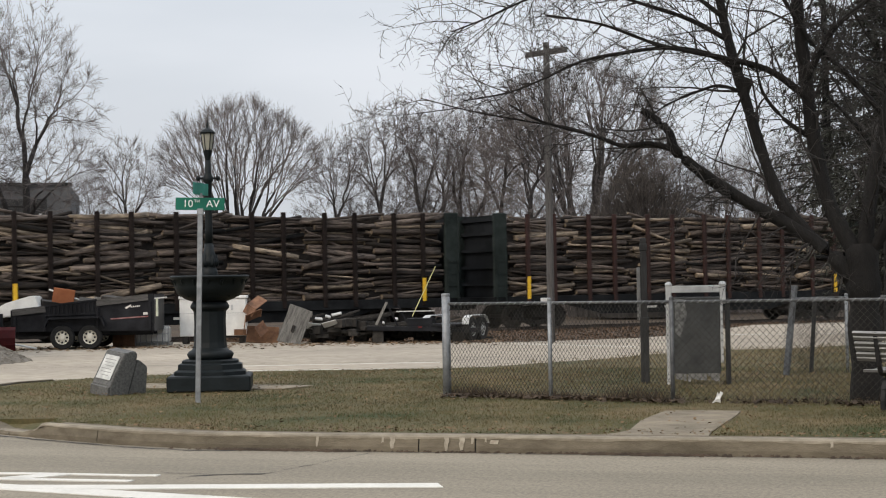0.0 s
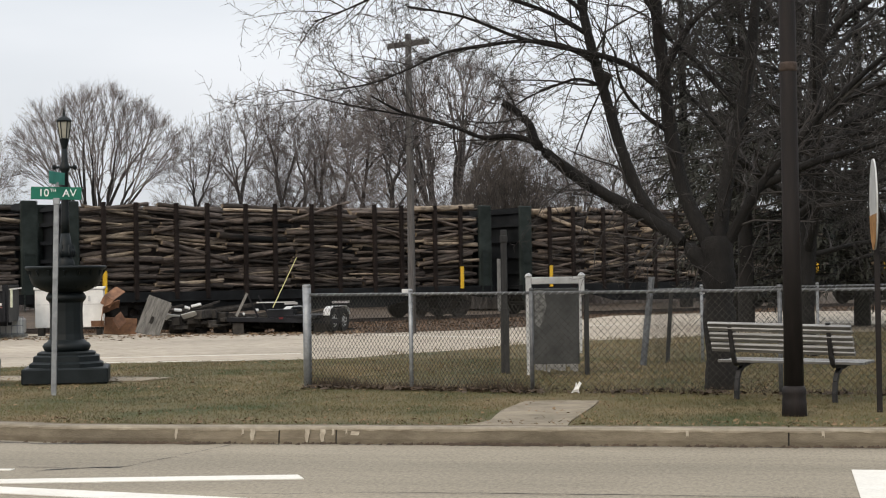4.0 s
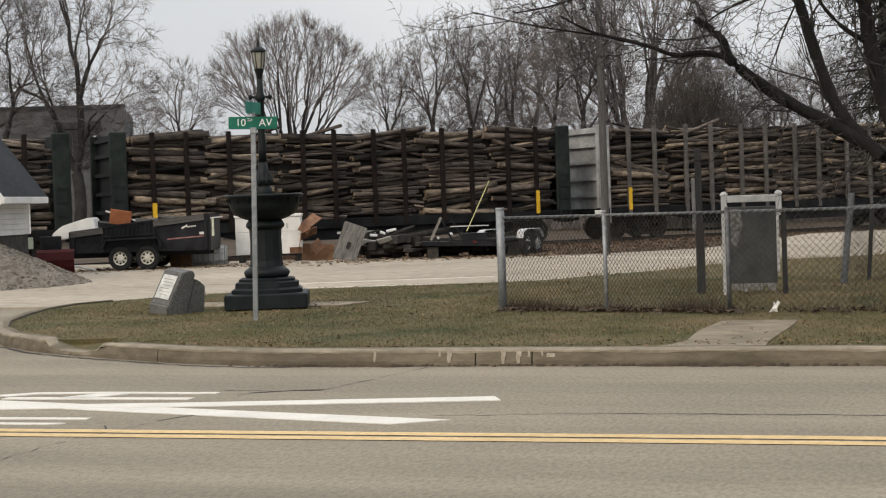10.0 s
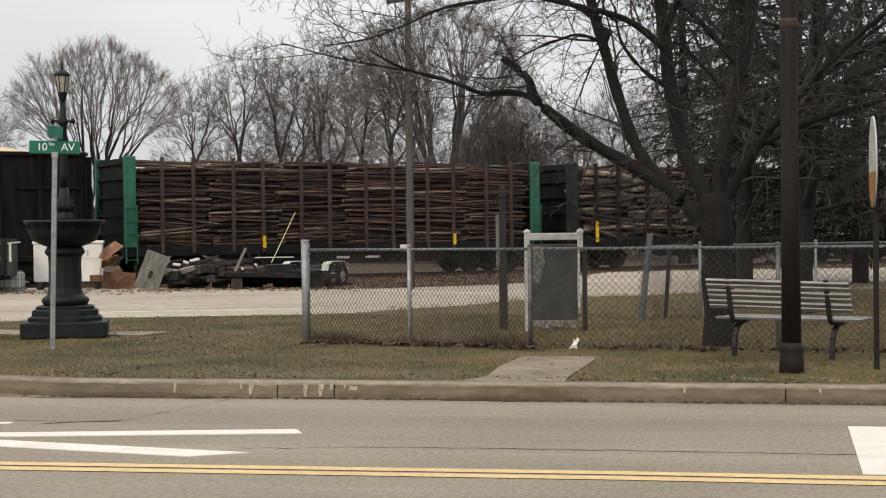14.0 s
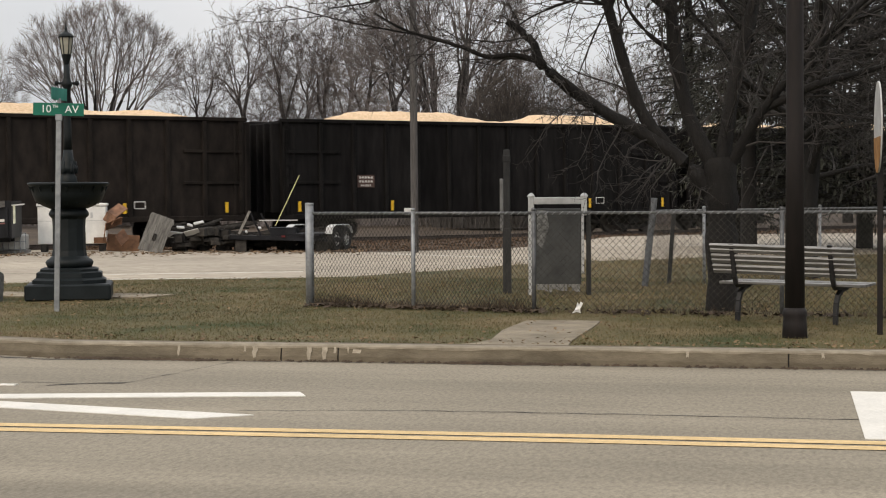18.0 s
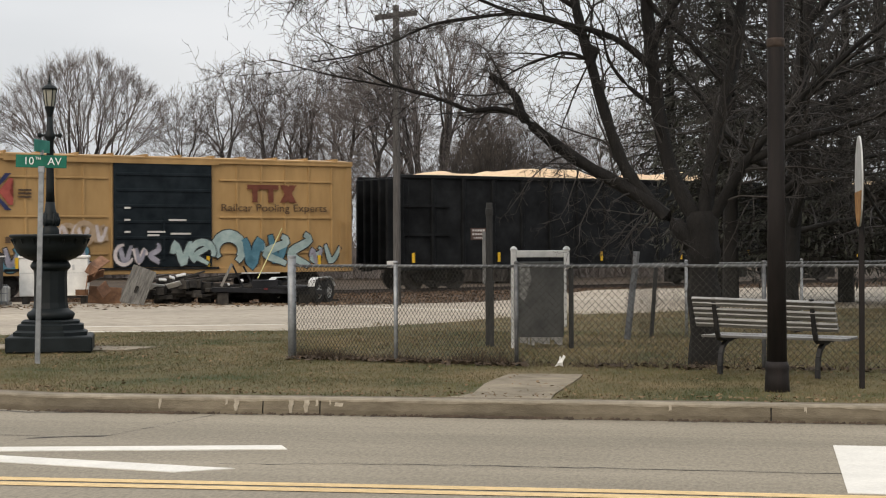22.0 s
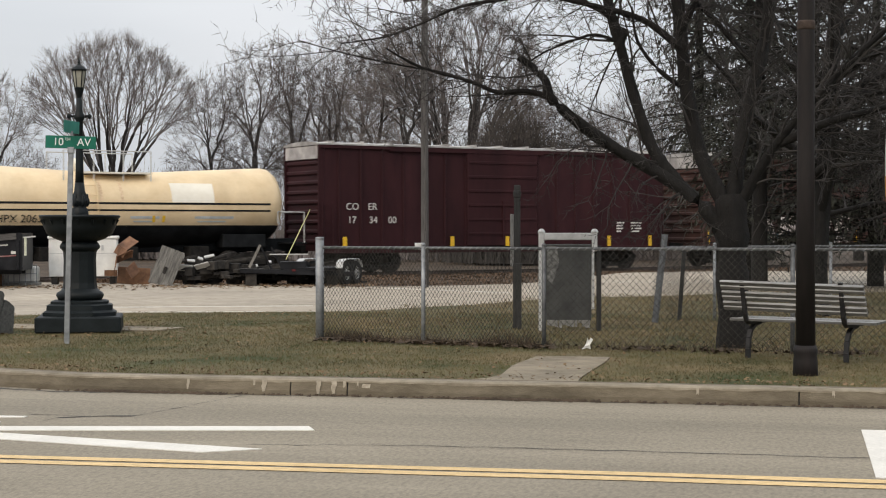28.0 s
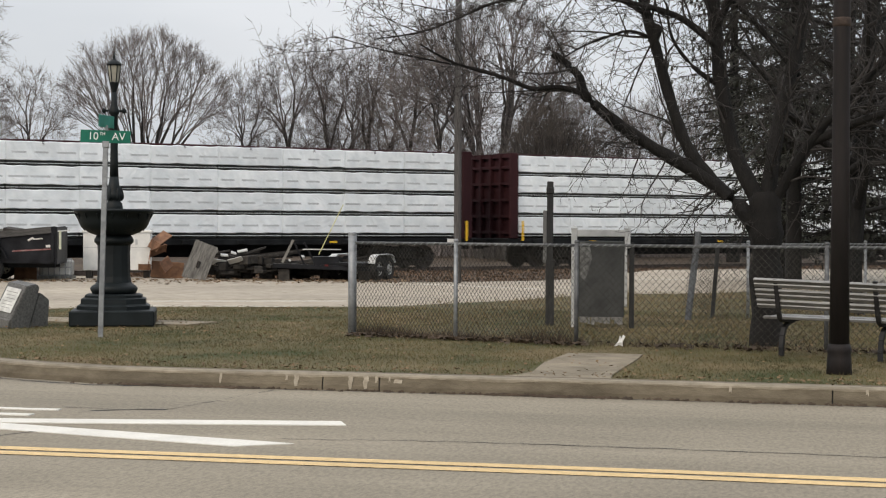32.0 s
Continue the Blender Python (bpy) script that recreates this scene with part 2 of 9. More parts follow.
# ---- building helpers ----
def link(name, verts, faces, mats, parent=None, label="", smooth=False, idx=None):
    me = bpy.data.meshes.new(name)
    me.from_pydata([tuple(v) for v in verts], [], faces)
    for m in (mats if isinstance(mats, (list, tuple)) else [mats]):
        me.materials.append(m)
    if idx is not None:
        me.polygons.foreach_set("material_index", idx)
    if smooth:
        me.polygons.foreach_set("use_smooth", [True] * len(me.polygons))
    me.update()
    ob = new(name, me)
    if parent:
        ob.parent = parent
    if label:
        ob["label"] = label
    return ob


def part(name, bm, material, parent, label="", smooth=False):
    """One mesh object out of a bmesh, under a thing or a part."""
    me = bpy.data.meshes.new(name)
    bm.normal_update()
    bm.to_mesh(me)
    bm.free()
    for m in (material if isinstance(material, (list, tuple)) else [material]):
        me.materials.append(m)
    if smooth:
        me.polygons.foreach_set("use_smooth", [True] * len(me.polygons))
    ob = new(name, me)
    ob.parent = parent
    if label:
        ob["label"] = label
    return ob


def share(ob, m, parent=None, name=None):
    """Another object on the mesh of ob."""
    o = new(name or ob.name.split(".")[0], ob.data)
    o.parent = parent or ob.parent
    o.matrix_basis = m
    if "label" in ob:
        o["label"] = ob["label"]
    return o


def thing(name, label, category, m=None, group="", kind=""):
    ob = new(name)
    ob.empty_display_size = 0.2
    if m is not None:
        ob.matrix_basis = m
    return tagged(ob, label, category, group, kind)


def box(x0, x1, y0, y1, z0, z1, bevel=0.0, bm=None):
    """A box between limits, with softened edges, added to bm."""
    bm = bm or bmesh.new()
    made = bmesh.ops.create_cube(bm, size=1)["verts"]
    for v in made:
        v.co = Vector(((x0 + x1) / 2 + v.co.x * (x1 - x0), (y0 + y1) / 2 + v.co.y * (y1 - y0), (z0 + z1) / 2 + v.co.z * (z1 - z0)))
    if bevel:
        edges = {e for v in made for e in v.link_edges}
        bmesh.ops.bevel(bm, geom=list(edges), offset=bevel, segments=1, affect="EDGES")
    return bm


def beam(a, b, r0, r1=None, n=8, bm=None, caps=True):
    """A tapered round bar from a to b, added to bm."""
    bm = bm or bmesh.new()
    a, b = Vector(a), Vector(b)
    r1 = r0 if r1 is None else r1
    q = (b - a).to_track_quat("Z", "Y").to_matrix()
    ra = [bm.verts.new(a + q @ Vector((r0 * math.cos(2 * math.pi * k / n), r0 * math.sin(2 * math.pi * k / n), 0))) for k in range(n)]
    rb = [bm.verts.new(b + q @ Vector((r1 * math.cos(2 * math.pi * k / n), r1 * math.sin(2 * math.pi * k / n), 0))) for k in range(n)]
    for k in range(n):
        bm.faces.new((ra[k], ra[(k + 1) % n], rb[(k + 1) % n], rb[k]))
    if caps:
        bm.faces.new(ra[::-1])
        bm.faces.new(rb)
    return bm


def bar(a, b, w, h, bm=None):
    """A square bar of width w (sideways) and height h from a to b."""
    bm = bm or bmesh.new()
    a, b = Vector(a), Vector(b)
    d = (b - a).normalized()
    side = d.cross(Vector((0, 0, 1)))
    side = Vector((1, 0, 0)) if side.length < 1e-3 else side.normalized()
    up = side.cross(d)
    rings = []
    for p in (a, b):
        rings.append([bm.verts.new(p + side * sx * w / 2 + up * sz * h / 2) for sx, sz in ((-1, -1), (1, -1), (1, 1), (-1, 1))])
    for k in range(4):
        bm.faces.new((rings[0][k], rings[0][(k + 1) % 4], rings[1][(k + 1) % 4], rings[1][k]))
    bm.faces.new(rings[0][::-1])
    bm.faces.new(rings[1])
    return bm


def lathe(profile, n=24, bm=None, turn=0.0, centre=(0, 0), caps=True):
    """A turned body out of (radius, height) pairs."""
    bm = bm or bmesh.new()
    rings = []
    for r, z in profile:
        rings.append([bm.verts.new((centre[0] + r * math.cos(turn + 2 * math.pi * k / n), centre[1] + r * math.sin(turn + 2 * math.pi * k / n), z)) for k in range(n)])
    for a, b in zip(rings, rings[1:]):
        for k in range(n):
            bm.faces.new((a[k], a[(k + 1) % n], b[(k + 1) % n], b[k]))
    if caps:
        bm.faces.new(rings[0][::-1])
        bm.faces.new(rings[-1])
    return bm


def slab(outline, z0, z1, bm=None):
    """A flat body over a plan outline (anticlockwise)."""
    bm = bm or bmesh.new()
    top = [bm.verts.new((x, y, z1)) for x, y in outline]
    low = [bm.verts.new((x, y, z0)) for x, y in outline]
    bm.faces.new(top)
    for k in range(len(top)):
        j = (k + 1) % len(top)
        bm.faces.new((low[k], low[j], top[j], top[k]))
    bm.faces.new(low[::-1])
    return bm


def wedge(prof, x0, x1, bevel):
    """A block of one side outline (y, z) between two ends."""
    bm = bmesh.new()
    a = [bm.verts.new((x0, y, z)) for y, z in prof]
    b = [bm.verts.new((x1, y, z)) for y, z in prof]
    for k in range(len(prof)):
        j = (k + 1) % len(prof)
        bm.faces.new((a[k], b[k], b[j], a[j]))
    bm.faces.new(a)
    bm.faces.new(b[::-1])
    bmesh.ops.recalc_face_normals(bm, faces=bm.faces)
    bmesh.ops.bevel(bm, geom=list(bm.edges), offset=bevel, segments=2, affect="EDGES")
    return bm


def lettering(name, text, size, material, parent, m, depth=0.004, label=""):
    """Raised letters in the built-in font as a mesh."""
    cu = bpy.data.curves.new(name, "FONT")
    cu.body, cu.size, cu.extrude, cu.align_x, cu.align_y = text, size, depth, "CENTER", "CENTER"
    tmp = new("tmp", cu)
    bpy.context.view_layer.update()
    me = bpy.data.meshes.new_from_object(tmp)
    bpy.data.objects.remove(tmp)
    me.materials.clear()
    me.materials.append(material)
    ob = new(name, me)
    ob.parent, ob.matrix_basis = parent, m
    if label:
        ob["label"] = label
    return ob

# ---- ground, road, kerb, verge ----
ground = link("ground", [(-900, -300, -0.10), (900, -300, -0.10), (900, 1500, -0.10), (-900, 1500, -0.10)], [(0, 1, 2, 3)], DIRT)
tagged(ground, "brown winter ground strewn with dead leaves", "ground", kind="structure")

road = part("road", box(-160, 160, 3.2, 14.75, -0.10, 0.0), ASPHALT, None)
tagged(road, "grey worn asphalt street with painted lines", "road", kind="structure")
side_road = part("side_road", slab([(-40, 14.75), (-4.6, 14.75), (-8.1, 15.2), (-10.2, 16.2), (-11.8, 17.4), (-13.3, 19.4), (-14.2, 21.6), (-14.3, 23.0), (-15.5, 24), (-40, 24)], -0.10, -0.004), ASPHALT, None)
tagged(side_road, "grey asphalt side street meeting the main street", "road", kind="structure")

# the lot and the lane behind the verge
lot = part("lot", slab([(-45, 23.8), (-15.3, 23.8), (-12, 26.0), (-8.3, 26.7), (-7.0, 28.3), (-5.6, 31.3), (-4.4, 33.6), (-3.0, 34.3), (-1.5, 36.2), (0, 37.2), (6, 37.7), (60, 38.5), (60, 60), (5, 61), (-3.5, 58.5), (-6.0, 56.5), (-6.6, 52.0), (-7.0, 47.0), (-7.9, 44.4), (-9.3, 43.0), (-10.6, 41.9), (-12.0, 41.6), (-13.5, 42.2), (-16, 43.0), (-20, 43.2), (-45, 43.2)], -0.10, 0.03), CONCRETE, None)
tagged(lot, "pale worn concrete lot beside the railway", "lot", kind="structure")


def kerb_line():
    pts = [(70, 14.75), (40, 14.75)]
    pts += [(x, 14.75) for x in (20, 10, 5, 0, -2.5, -4.2)]
    pts += [(-5.6, 14.70), (-7.0, 14.72), (-8.2, 15.05), (-9.2, 15.5), (-9.5, 15.65), (-9.95, 15.87), (-10.4, 16.12), (-10.9, 16.45), (-11.6, 17.0), (-12.4, 17.9), (-13.1, 19.0), (-13.7, 20.4), (-14.1, 21.6), (-14.2, 22.6), (-13.9, 23.6)]
    return [Vector((x, y, 0)) for x, y in pts]


KL = kerb_line()


def kerb_normals(pts):
    out = []
    for k, p in enumerate(pts):
        a, b = pts[max(0, k - 1)], pts[min(len(pts) - 1, k + 1)]
        d = (b - a).normalized()
        out.append(Vector((d.y, -d.x, 0)))          # towards the grass
    return out


KN = kerb_normals(KL)
KN = [n if n.y > 0 or n.x > 0 else -n for n in KN]


RAMP = Vector((-9.95, 15.87, 0))


def drop(p):
    """The kerb's height: it dips at the ramp of the corner."""
    return 0.16 - 0.115 * max(0.0, 1 - ((p - RAMP).length / 0.62) ** 4)


kerb = thing("kerb", "chipped pale concrete kerb round the street corner", "kerb", kind="structure")
profile = [(0.0, -0.10), (0.0, 0.30), (0.022, 0.90), (0.045, 0.975), (0.075, 1.0), (0.22, 1.03), (0.23, -0.1)]


def kerb_piece(pts, nrm):
    verts, faces = [], []
    for p, n in zip(pts, nrm):
        h = drop(p)
        for o, z in profile:
            verts.append(p + n * o + Vector((0, 0, z * h)))
    k = len(profile)
    for i in range(len(pts) - 1):
        for j in range(k - 1):
            a = i * k + j
            faces.append((a, a + 1, a + k + 1, a + k))
    faces.append(tuple(range(k)))
    faces.append(tuple(range((len(pts) - 1) * k, len(pts) * k))[::-1])
    return verts, faces


# the kerb is cast in lengths of about three metres, with open joints
fine_pts, fine_n = [], []
for (p, n), (q, m) in zip(zip(KL, KN), zip(KL[1:], KN[1:])):
    steps = max(1, int((q - p).length / 0.25))
    for s in range(steps):
        fine_pts.append(p.lerp(q, s / steps))
        fine_n.append(n.lerp(m, s / steps).normalized())
joints = [(0.12, 14.75), (-4.17, 14.75), (-4.80, 14.74), (-8.4, 15.13), (-10.0, 15.9), (-11.3, 16.75), (-13.4, 19.6), (5.2, 14.75), (9.6, 14.75), (15, 14.75), (30, 14.75)]
marks = sorted({min(range(len(fine_pts)), key=lambda i: (fine_pts[i] - Vector((x, y, 0))).length) for x, y in joints} | {0, len(fine_pts) - 1})
for a, b in zip(marks, marks[1:]):
    pts, nrm = fine_pts[a:b + 1], fine_n[a:b + 1]
    d0, d1 = (pts[1] - pts[0]).normalized(), (pts[-1] - pts[-2]).normalized()
    pts = [pts[0] + d0 * 0.007, *pts[1:-1], pts[-1] - d1 * 0.007]
    v, f = kerb_piece(pts, nrm)
    link("kerb_stone", v, f, KERB, kerb)
link("joint_filler", *kerb_piece([p + n * 0.02 - Vector((0, 0, 0.012)) for p, n in zip(fine_pts, fine_n)], fine_n), SEAL, kerb)

# grass verge: gently uneven
inner = [p + n * (0.2 if (p - RAMP).length > 0.5 else 0.62) for p, n in zip(KL, KN)]
verge_outline = [(60, 14.97)] + [(p.x, p.y) for p in inner[2:]] + [(-13.2, 24.5), (-11.7, 25.9), (-8.3, 26.9), (-7.5, 27.5), (-6.8, 28.9), (-5.9, 30.4), (-5.3, 32.4), (-4.3, 33.9), (-3.0, 34.5), (-1.5, 36.4), (0, 37.4), (6, 37.9), (60, 38.7)]


def inside(x, y, poly=verge_outline):
    hit, j = False, len(poly) - 1
    for i in range(len(poly)):
        (xi, yi), (xj, yj) = poly[i], poly[j]
        if (yi > y) != (yj > y) and x < (xj - xi) * (y - yi) / (yj - yi) + xi:
            hit = not hit
        j = i
    return hit


bm = bmesh.new()
outline = [bm.verts.new((x, y, 0.14)) for x, y in verge_outline]
low = [bm.verts.new((x, y, -0.1)) for x, y in verge_outline]
bm.faces.new(outline)
for k in range(len(outline)):
    bm.faces.new((outline[k], low[k], low[(k + 1) % len(outline)], outline[(k + 1) % len(outline)]))
verge = part("verge", bm, TURF, None)
tagged(verge, "patchy green and brown winter grass verge", "grass", kind="structure")

# the worn earth that slopes down to the dipped kerb
near = [(p, n) for p, n in zip(fine_pts, fine_n) if (p - RAMP).length < 0.85]
verts, faces = [], []
for p, n in near:
    h = drop(p)
    for k in range(6):
        o = 0.2 + 0.13 * k
        verts.append(p + n * o + Vector((0, 0, max(h - 0.012, 0.0) + (0.146 - max(h - 0.012, 0.0)) * (k / 5) ** 0.8 + 0.006 * noise.noise((p.x * 5, o * 9, 1)))))
for i in range(len(near) - 1):
    for k in range(5):
        a = 6 * i + k
        faces.append((a, a + 1, a + 7, a + 6))
tagged(link("worn_earth", verts, faces, TURF), "worn grassy slope at the dipped kerb", "grass", kind="structure")

# blades and dead leaves
def tufts(name, count, material, label, reach, x0, x1, y0, y1, seed):
    rnd = random.Random(seed)
    verts, faces = [], []
    while count > 0:
        x, y = rnd.uniform(x0, x1), rnd.uniform(y0, y1)
        if not inside(x, y) or (-2.95 + 0.16 * noise.noise((x * 2, y * 1.7, 5)) < x < -2.05 + 0.22 * noise.noise((x * 2, y * 1.7, 9)) and y < 17.95 + 0.2 * noise.noise((x * 3, 1, 2))):
            continue
        count -= 1
        w = 0.5 + noise.noise((x * 0.55, y * 0.55, seed)) + 0.4 * noise.noise((x * 1.9, y * 1.9, seed))
        if rnd.random() > w + 0.25:
            continue
        h, a, b = reach * rnd.uniform(0.4, 1.15), rnd.uniform(0, 6.28), rnd.uniform(0, 6.28)
        c, s, o = math.cos(a) * 0.0038, math.sin(a) * 0.0038, len(verts)
        dx, dy = math.cos(b) * h * 0.7, math.sin(b) * h * 0.7
        verts += [(x - c, y - s, 0.135), (x + c, y + s, 0.135), (x + dx * 0.5, y + dy * 0.5, 0.14 + h * 0.75), (x + dx, y + dy, 0.14 + h)]
        faces += [(o, o + 1, o + 2), (o + 1, o + 3, o + 2)]
    ob = link(name, verts, faces, material)
    return tagged(ob, label, "grass", kind="stuff")


tufts("grass_tufts", 120000, BLADE, "short dull green winter grass blades", 0.026, -14.2, 6.5, 14.95, 27, 11)
tufts("dry_grass_tufts", 95000, STRAW, "short dry straw-coloured grass blades", 0.024, -14.2, 6.5, 14.95, 27, 12)
tufts("yard_grass", 16000, STRAW, "dry brown grass in the fenced yard", 0.09, -7, 10, 20, 39, 13)
rnd = random.Random(5)
verts, faces = [], []
for _ in range(9000):
    q = rnd.random()
    x, y = rnd.uniform(-13, 6), rnd.uniform(14.9, 20) if q < 0.09 else rnd.uniform(14.95, 15.6) if q < 0.20 else rnd.uniform(19.4, 37)
    if not inside(x, y):
        continue
    a, r, o, z = rnd.uniform(0, 6.28), rnd.uniform(0.012, 0.035), len(verts), 0.155 + rnd.uniform(0, 0.03)
    for k in range(4):
        verts.append((x + r * math.cos(a + k * 1.57) * (1 if k % 2 else 0.6), y + r * math.sin(a + k * 1.57) * (1 if k % 2 else 0.6), z + rnd.uniform(-0.012, 0.012)))
    faces += [(o, o + 1, o + 2), (o, o + 2, o + 3)]
tagged(link("dead_leaves", verts, faces, LEAF), "brown dead leaves scattered in the grass", "leaves", kind="stuff")

# concrete path through the verge, and the footing by the fountain
path = part("path", slab([(-1.98, 14.96), (-2.04, 15.12), (-2.07, 15.6), (-2.06, 16.5), (-2.05, 17.4), (-2.07, 18.03), (-2.5, 18.06), (-2.90, 17.96), (-2.93, 17.3), (-2.95, 16.7), (-2.90, 16.0), (-2.87, 15.6), (-2.95, 15.25), (-3.12, 15.05), (-3.2, 14.96)], 0.0, 0.153), PATH, None)
tagged(path, "worn concrete footpath from the kerb to the fence", "path", kind="structure")
pad = part("pad", slab([(-12.1, 21.5), (-8.9, 21.3), (-8.75, 22.1), (-11.9, 22.5)], 0.0, 0.158), PATH, None)
tagged(pad, "pale concrete footing under the drinking fountain", "pavement", kind="structure")

# ---- road paint ----
def stripe(x0, x1, y0, y1, material, name, label):
    ob = part(name, box(x0, x1, y0, y1, -0.002, 0.005), material, None)
    return tagged(ob, label, "road marking", kind="structure")


def centre_y(x):
    """The street bends a little towards the near side on its western half."""
    return 10.35 - (0.0 if x > -1 else 0.030 * (-1 - x) if x > -14 else 0.39)


def yellow_line(name, off):
    xs = [-120, -60, -30, -20] + [-14 + k for k in range(14)] + [0, 5, 20, 60, 120]
    verts, faces = [], []
    for x in xs:
        verts += [(x, centre_y(x) + off - 0.073, 0.005), (x, centre_y(x) + off + 0.073, 0.005)]
    for k in range(len(xs) - 1):
        faces.append((2 * k, 2 * k + 2, 2 * k + 3, 2 * k + 1))
    tagged(link(name, verts, faces, YELLOW_LINE), "yellow painted centre line on the asphalt", "road marking", kind="structure")


yellow_line("yellow_line_far", 0.108)
yellow_line("yellow_line_near", -0.108)
stripe(0.48, 1.09, 10.62, 13.12, WHITE_LINE, "white_bar", "broad white painted bar across the lane")


def paint(name, outline, label):
    return tagged(part(name, slab(outline, -0.002, 0.006), WHITE_LINE, None), label, "road marking", kind="structure")


paint("white_cross_stroke", [(-10.2, 12.05), (-4.16, 10.82), (-3.79, 11.07), (-10.2, 12.33)], "white painted cross stroke on the asphalt")
ob = paint("white_cross_stroke_far", [(-10.2, 10.98), (-6.3, 11.62), (-3.73, 12.16), (-3.85, 12.40), (-6.3, 11.88), (-10.2, 11.26)], "white painted cross stroke on the asphalt")
ob.location.z = 0.003
# the letter that stands beside the cross, seen from its side
for name, outline in (("white_letter_stem", [(-8.25, 12.02), (-6.45, 12.08), (-6.45, 12.20), (-8.25, 12.14)]),
                      ("white_letter_bow", [(-8.3, 12.20), (-8.1, 12.38), (-7.5, 12.46), (-6.6, 12.46), (-6.4, 12.50), (-6.4, 12.58), (-6.7, 12.56), (-7.5, 12.56), (-8.2, 12.48), (-8.5, 12.26)]),
                      ("white_letter_bridge", [(-7.75, 12.14), (-7.45, 12.14), (-7.2, 12.47), (-7.5, 12.47)]),
                      ("white_letter_foot", [(-9.2, 10.76), (-6.7, 10.86), (-6.7, 10.95), (-9.2, 10.86)]),
                      ("white_letter_arm", [(-9.2, 10.46), (-6.85, 10.58), (-6.75, 10.66), (-9.2, 10.56)])):
    ob = paint(name, outline, "white painted letter stroke on the asphalt")
    ob.location.z = 0.002


# cracks sealed with tar
def crack(name, pts, width):
    verts, faces, rnd = [], [], random.Random(len(pts) + int(pts[0][0] * 10))
    dense = []
    for (x0, y0), (x1, y1) in zip(pts, pts[1:]):
        k = max(2, int(math.hypot(x1 - x0, y1 - y0) / 0.12))
        dense += [(x0 + (x1 - x0) * i / k + rnd.uniform(-0.02, 0.02), y0 + (y1 - y0) * i / k + rnd.uniform(-0.025, 0.025)) for i in range(k)]
    for x, y in dense:
        w = width * rnd.uniform(0.4, 1.3)
        verts += [(x, y - w, 0.003), (x, y + w, 0.003)]
    for i in range(len(dense) - 1):
        faces.append((2 * i, 2 * i + 2, 2 * i + 3, 2 * i + 1))
    tagged(link(name, verts, faces, SEAL), "dark crack in the asphalt", "crack", kind="structure")


crack("crack_diagonal", [(-5.19, 14.60), (-5.32, 13.9), (-5.52, 12.85), (-5.87, 12.70), (-6.13, 12.55), (-6.16, 12.2)], 0.028)
crack("crack_across", [(-5.75, 11.5), (-5.93, 11.15), (-6.08, 10.85), (-6.12, 10.4), (-6.23, 10.05), (-6.23, 9.4), (-6.22, 8.9), (-6.4, 8.3)], 0.03)
crack("crack_short", [(-6.36, 10.58), (-6.22, 10.36), (-6.21, 10.2)], 0.012)
crack("crack_side", [(-5.55, 12.80), (-5.9, 12.72), (-6.6, 12.78)], 0.010)
crack("crack_along", [(-4.0, 11.30), (-3.5, 11.36), (-3.0, 11.47), (-2.1, 11.52), (-0.7, 11.54), (3, 11.50), (9, 11.55)], 0.009)
crack("crack_gutter", [(-12, 17.1), (-11.5, 16.85), (-10.6, 16.08), (-9.4, 15.46), (-8.56, 15.08), (-7.8, 14.74), (-7.1, 14.58), (-6.5, 14.60)], 0.026)
crack("crack_kerb_foot", [(-6.5, 14.64), (-5.7, 14.66), (-3, 14.71), (3, 14.71), (9, 14.71)], 0.009)


# ---- chain-link fence along the verge ----
def mesh_wire(length, z0, z1, wide=0.080, tall=0.084, r=0.0026):
    """Woven wire: two families of slanting wires that make diamonds so wide and tall."""
    bm = bmesh.new()
    h, k = z1 - z0, tall / wide
    run = h / k
    for i in range(int((length + run) / wide) + 1):
        for s in (1, -1):
            x0, x1, za, zb = i * wide - run, i * wide, (z0 if s > 0 else z1), (z1 if s > 0 else z0)
            if x0 < 0:
                za -= s * x0 * k
                x0 = 0
            if x1 > length:
                zb -= s * (x1 - length) * k
                x1 = length
            if x1 - x0 > 0.02:
                beam((x0, s * 0.002, za), (x1, s * 0.002, zb), r, n=3, bm=bm, caps=False)
    return bm


RAIL = mat("dull_fence_rail", (0.075, 0.078, 0.08), (0.17, 0.175, 0.18), 14, 0.6, 0.1, metal=0.5, patch=0.25, patch_scale=3)


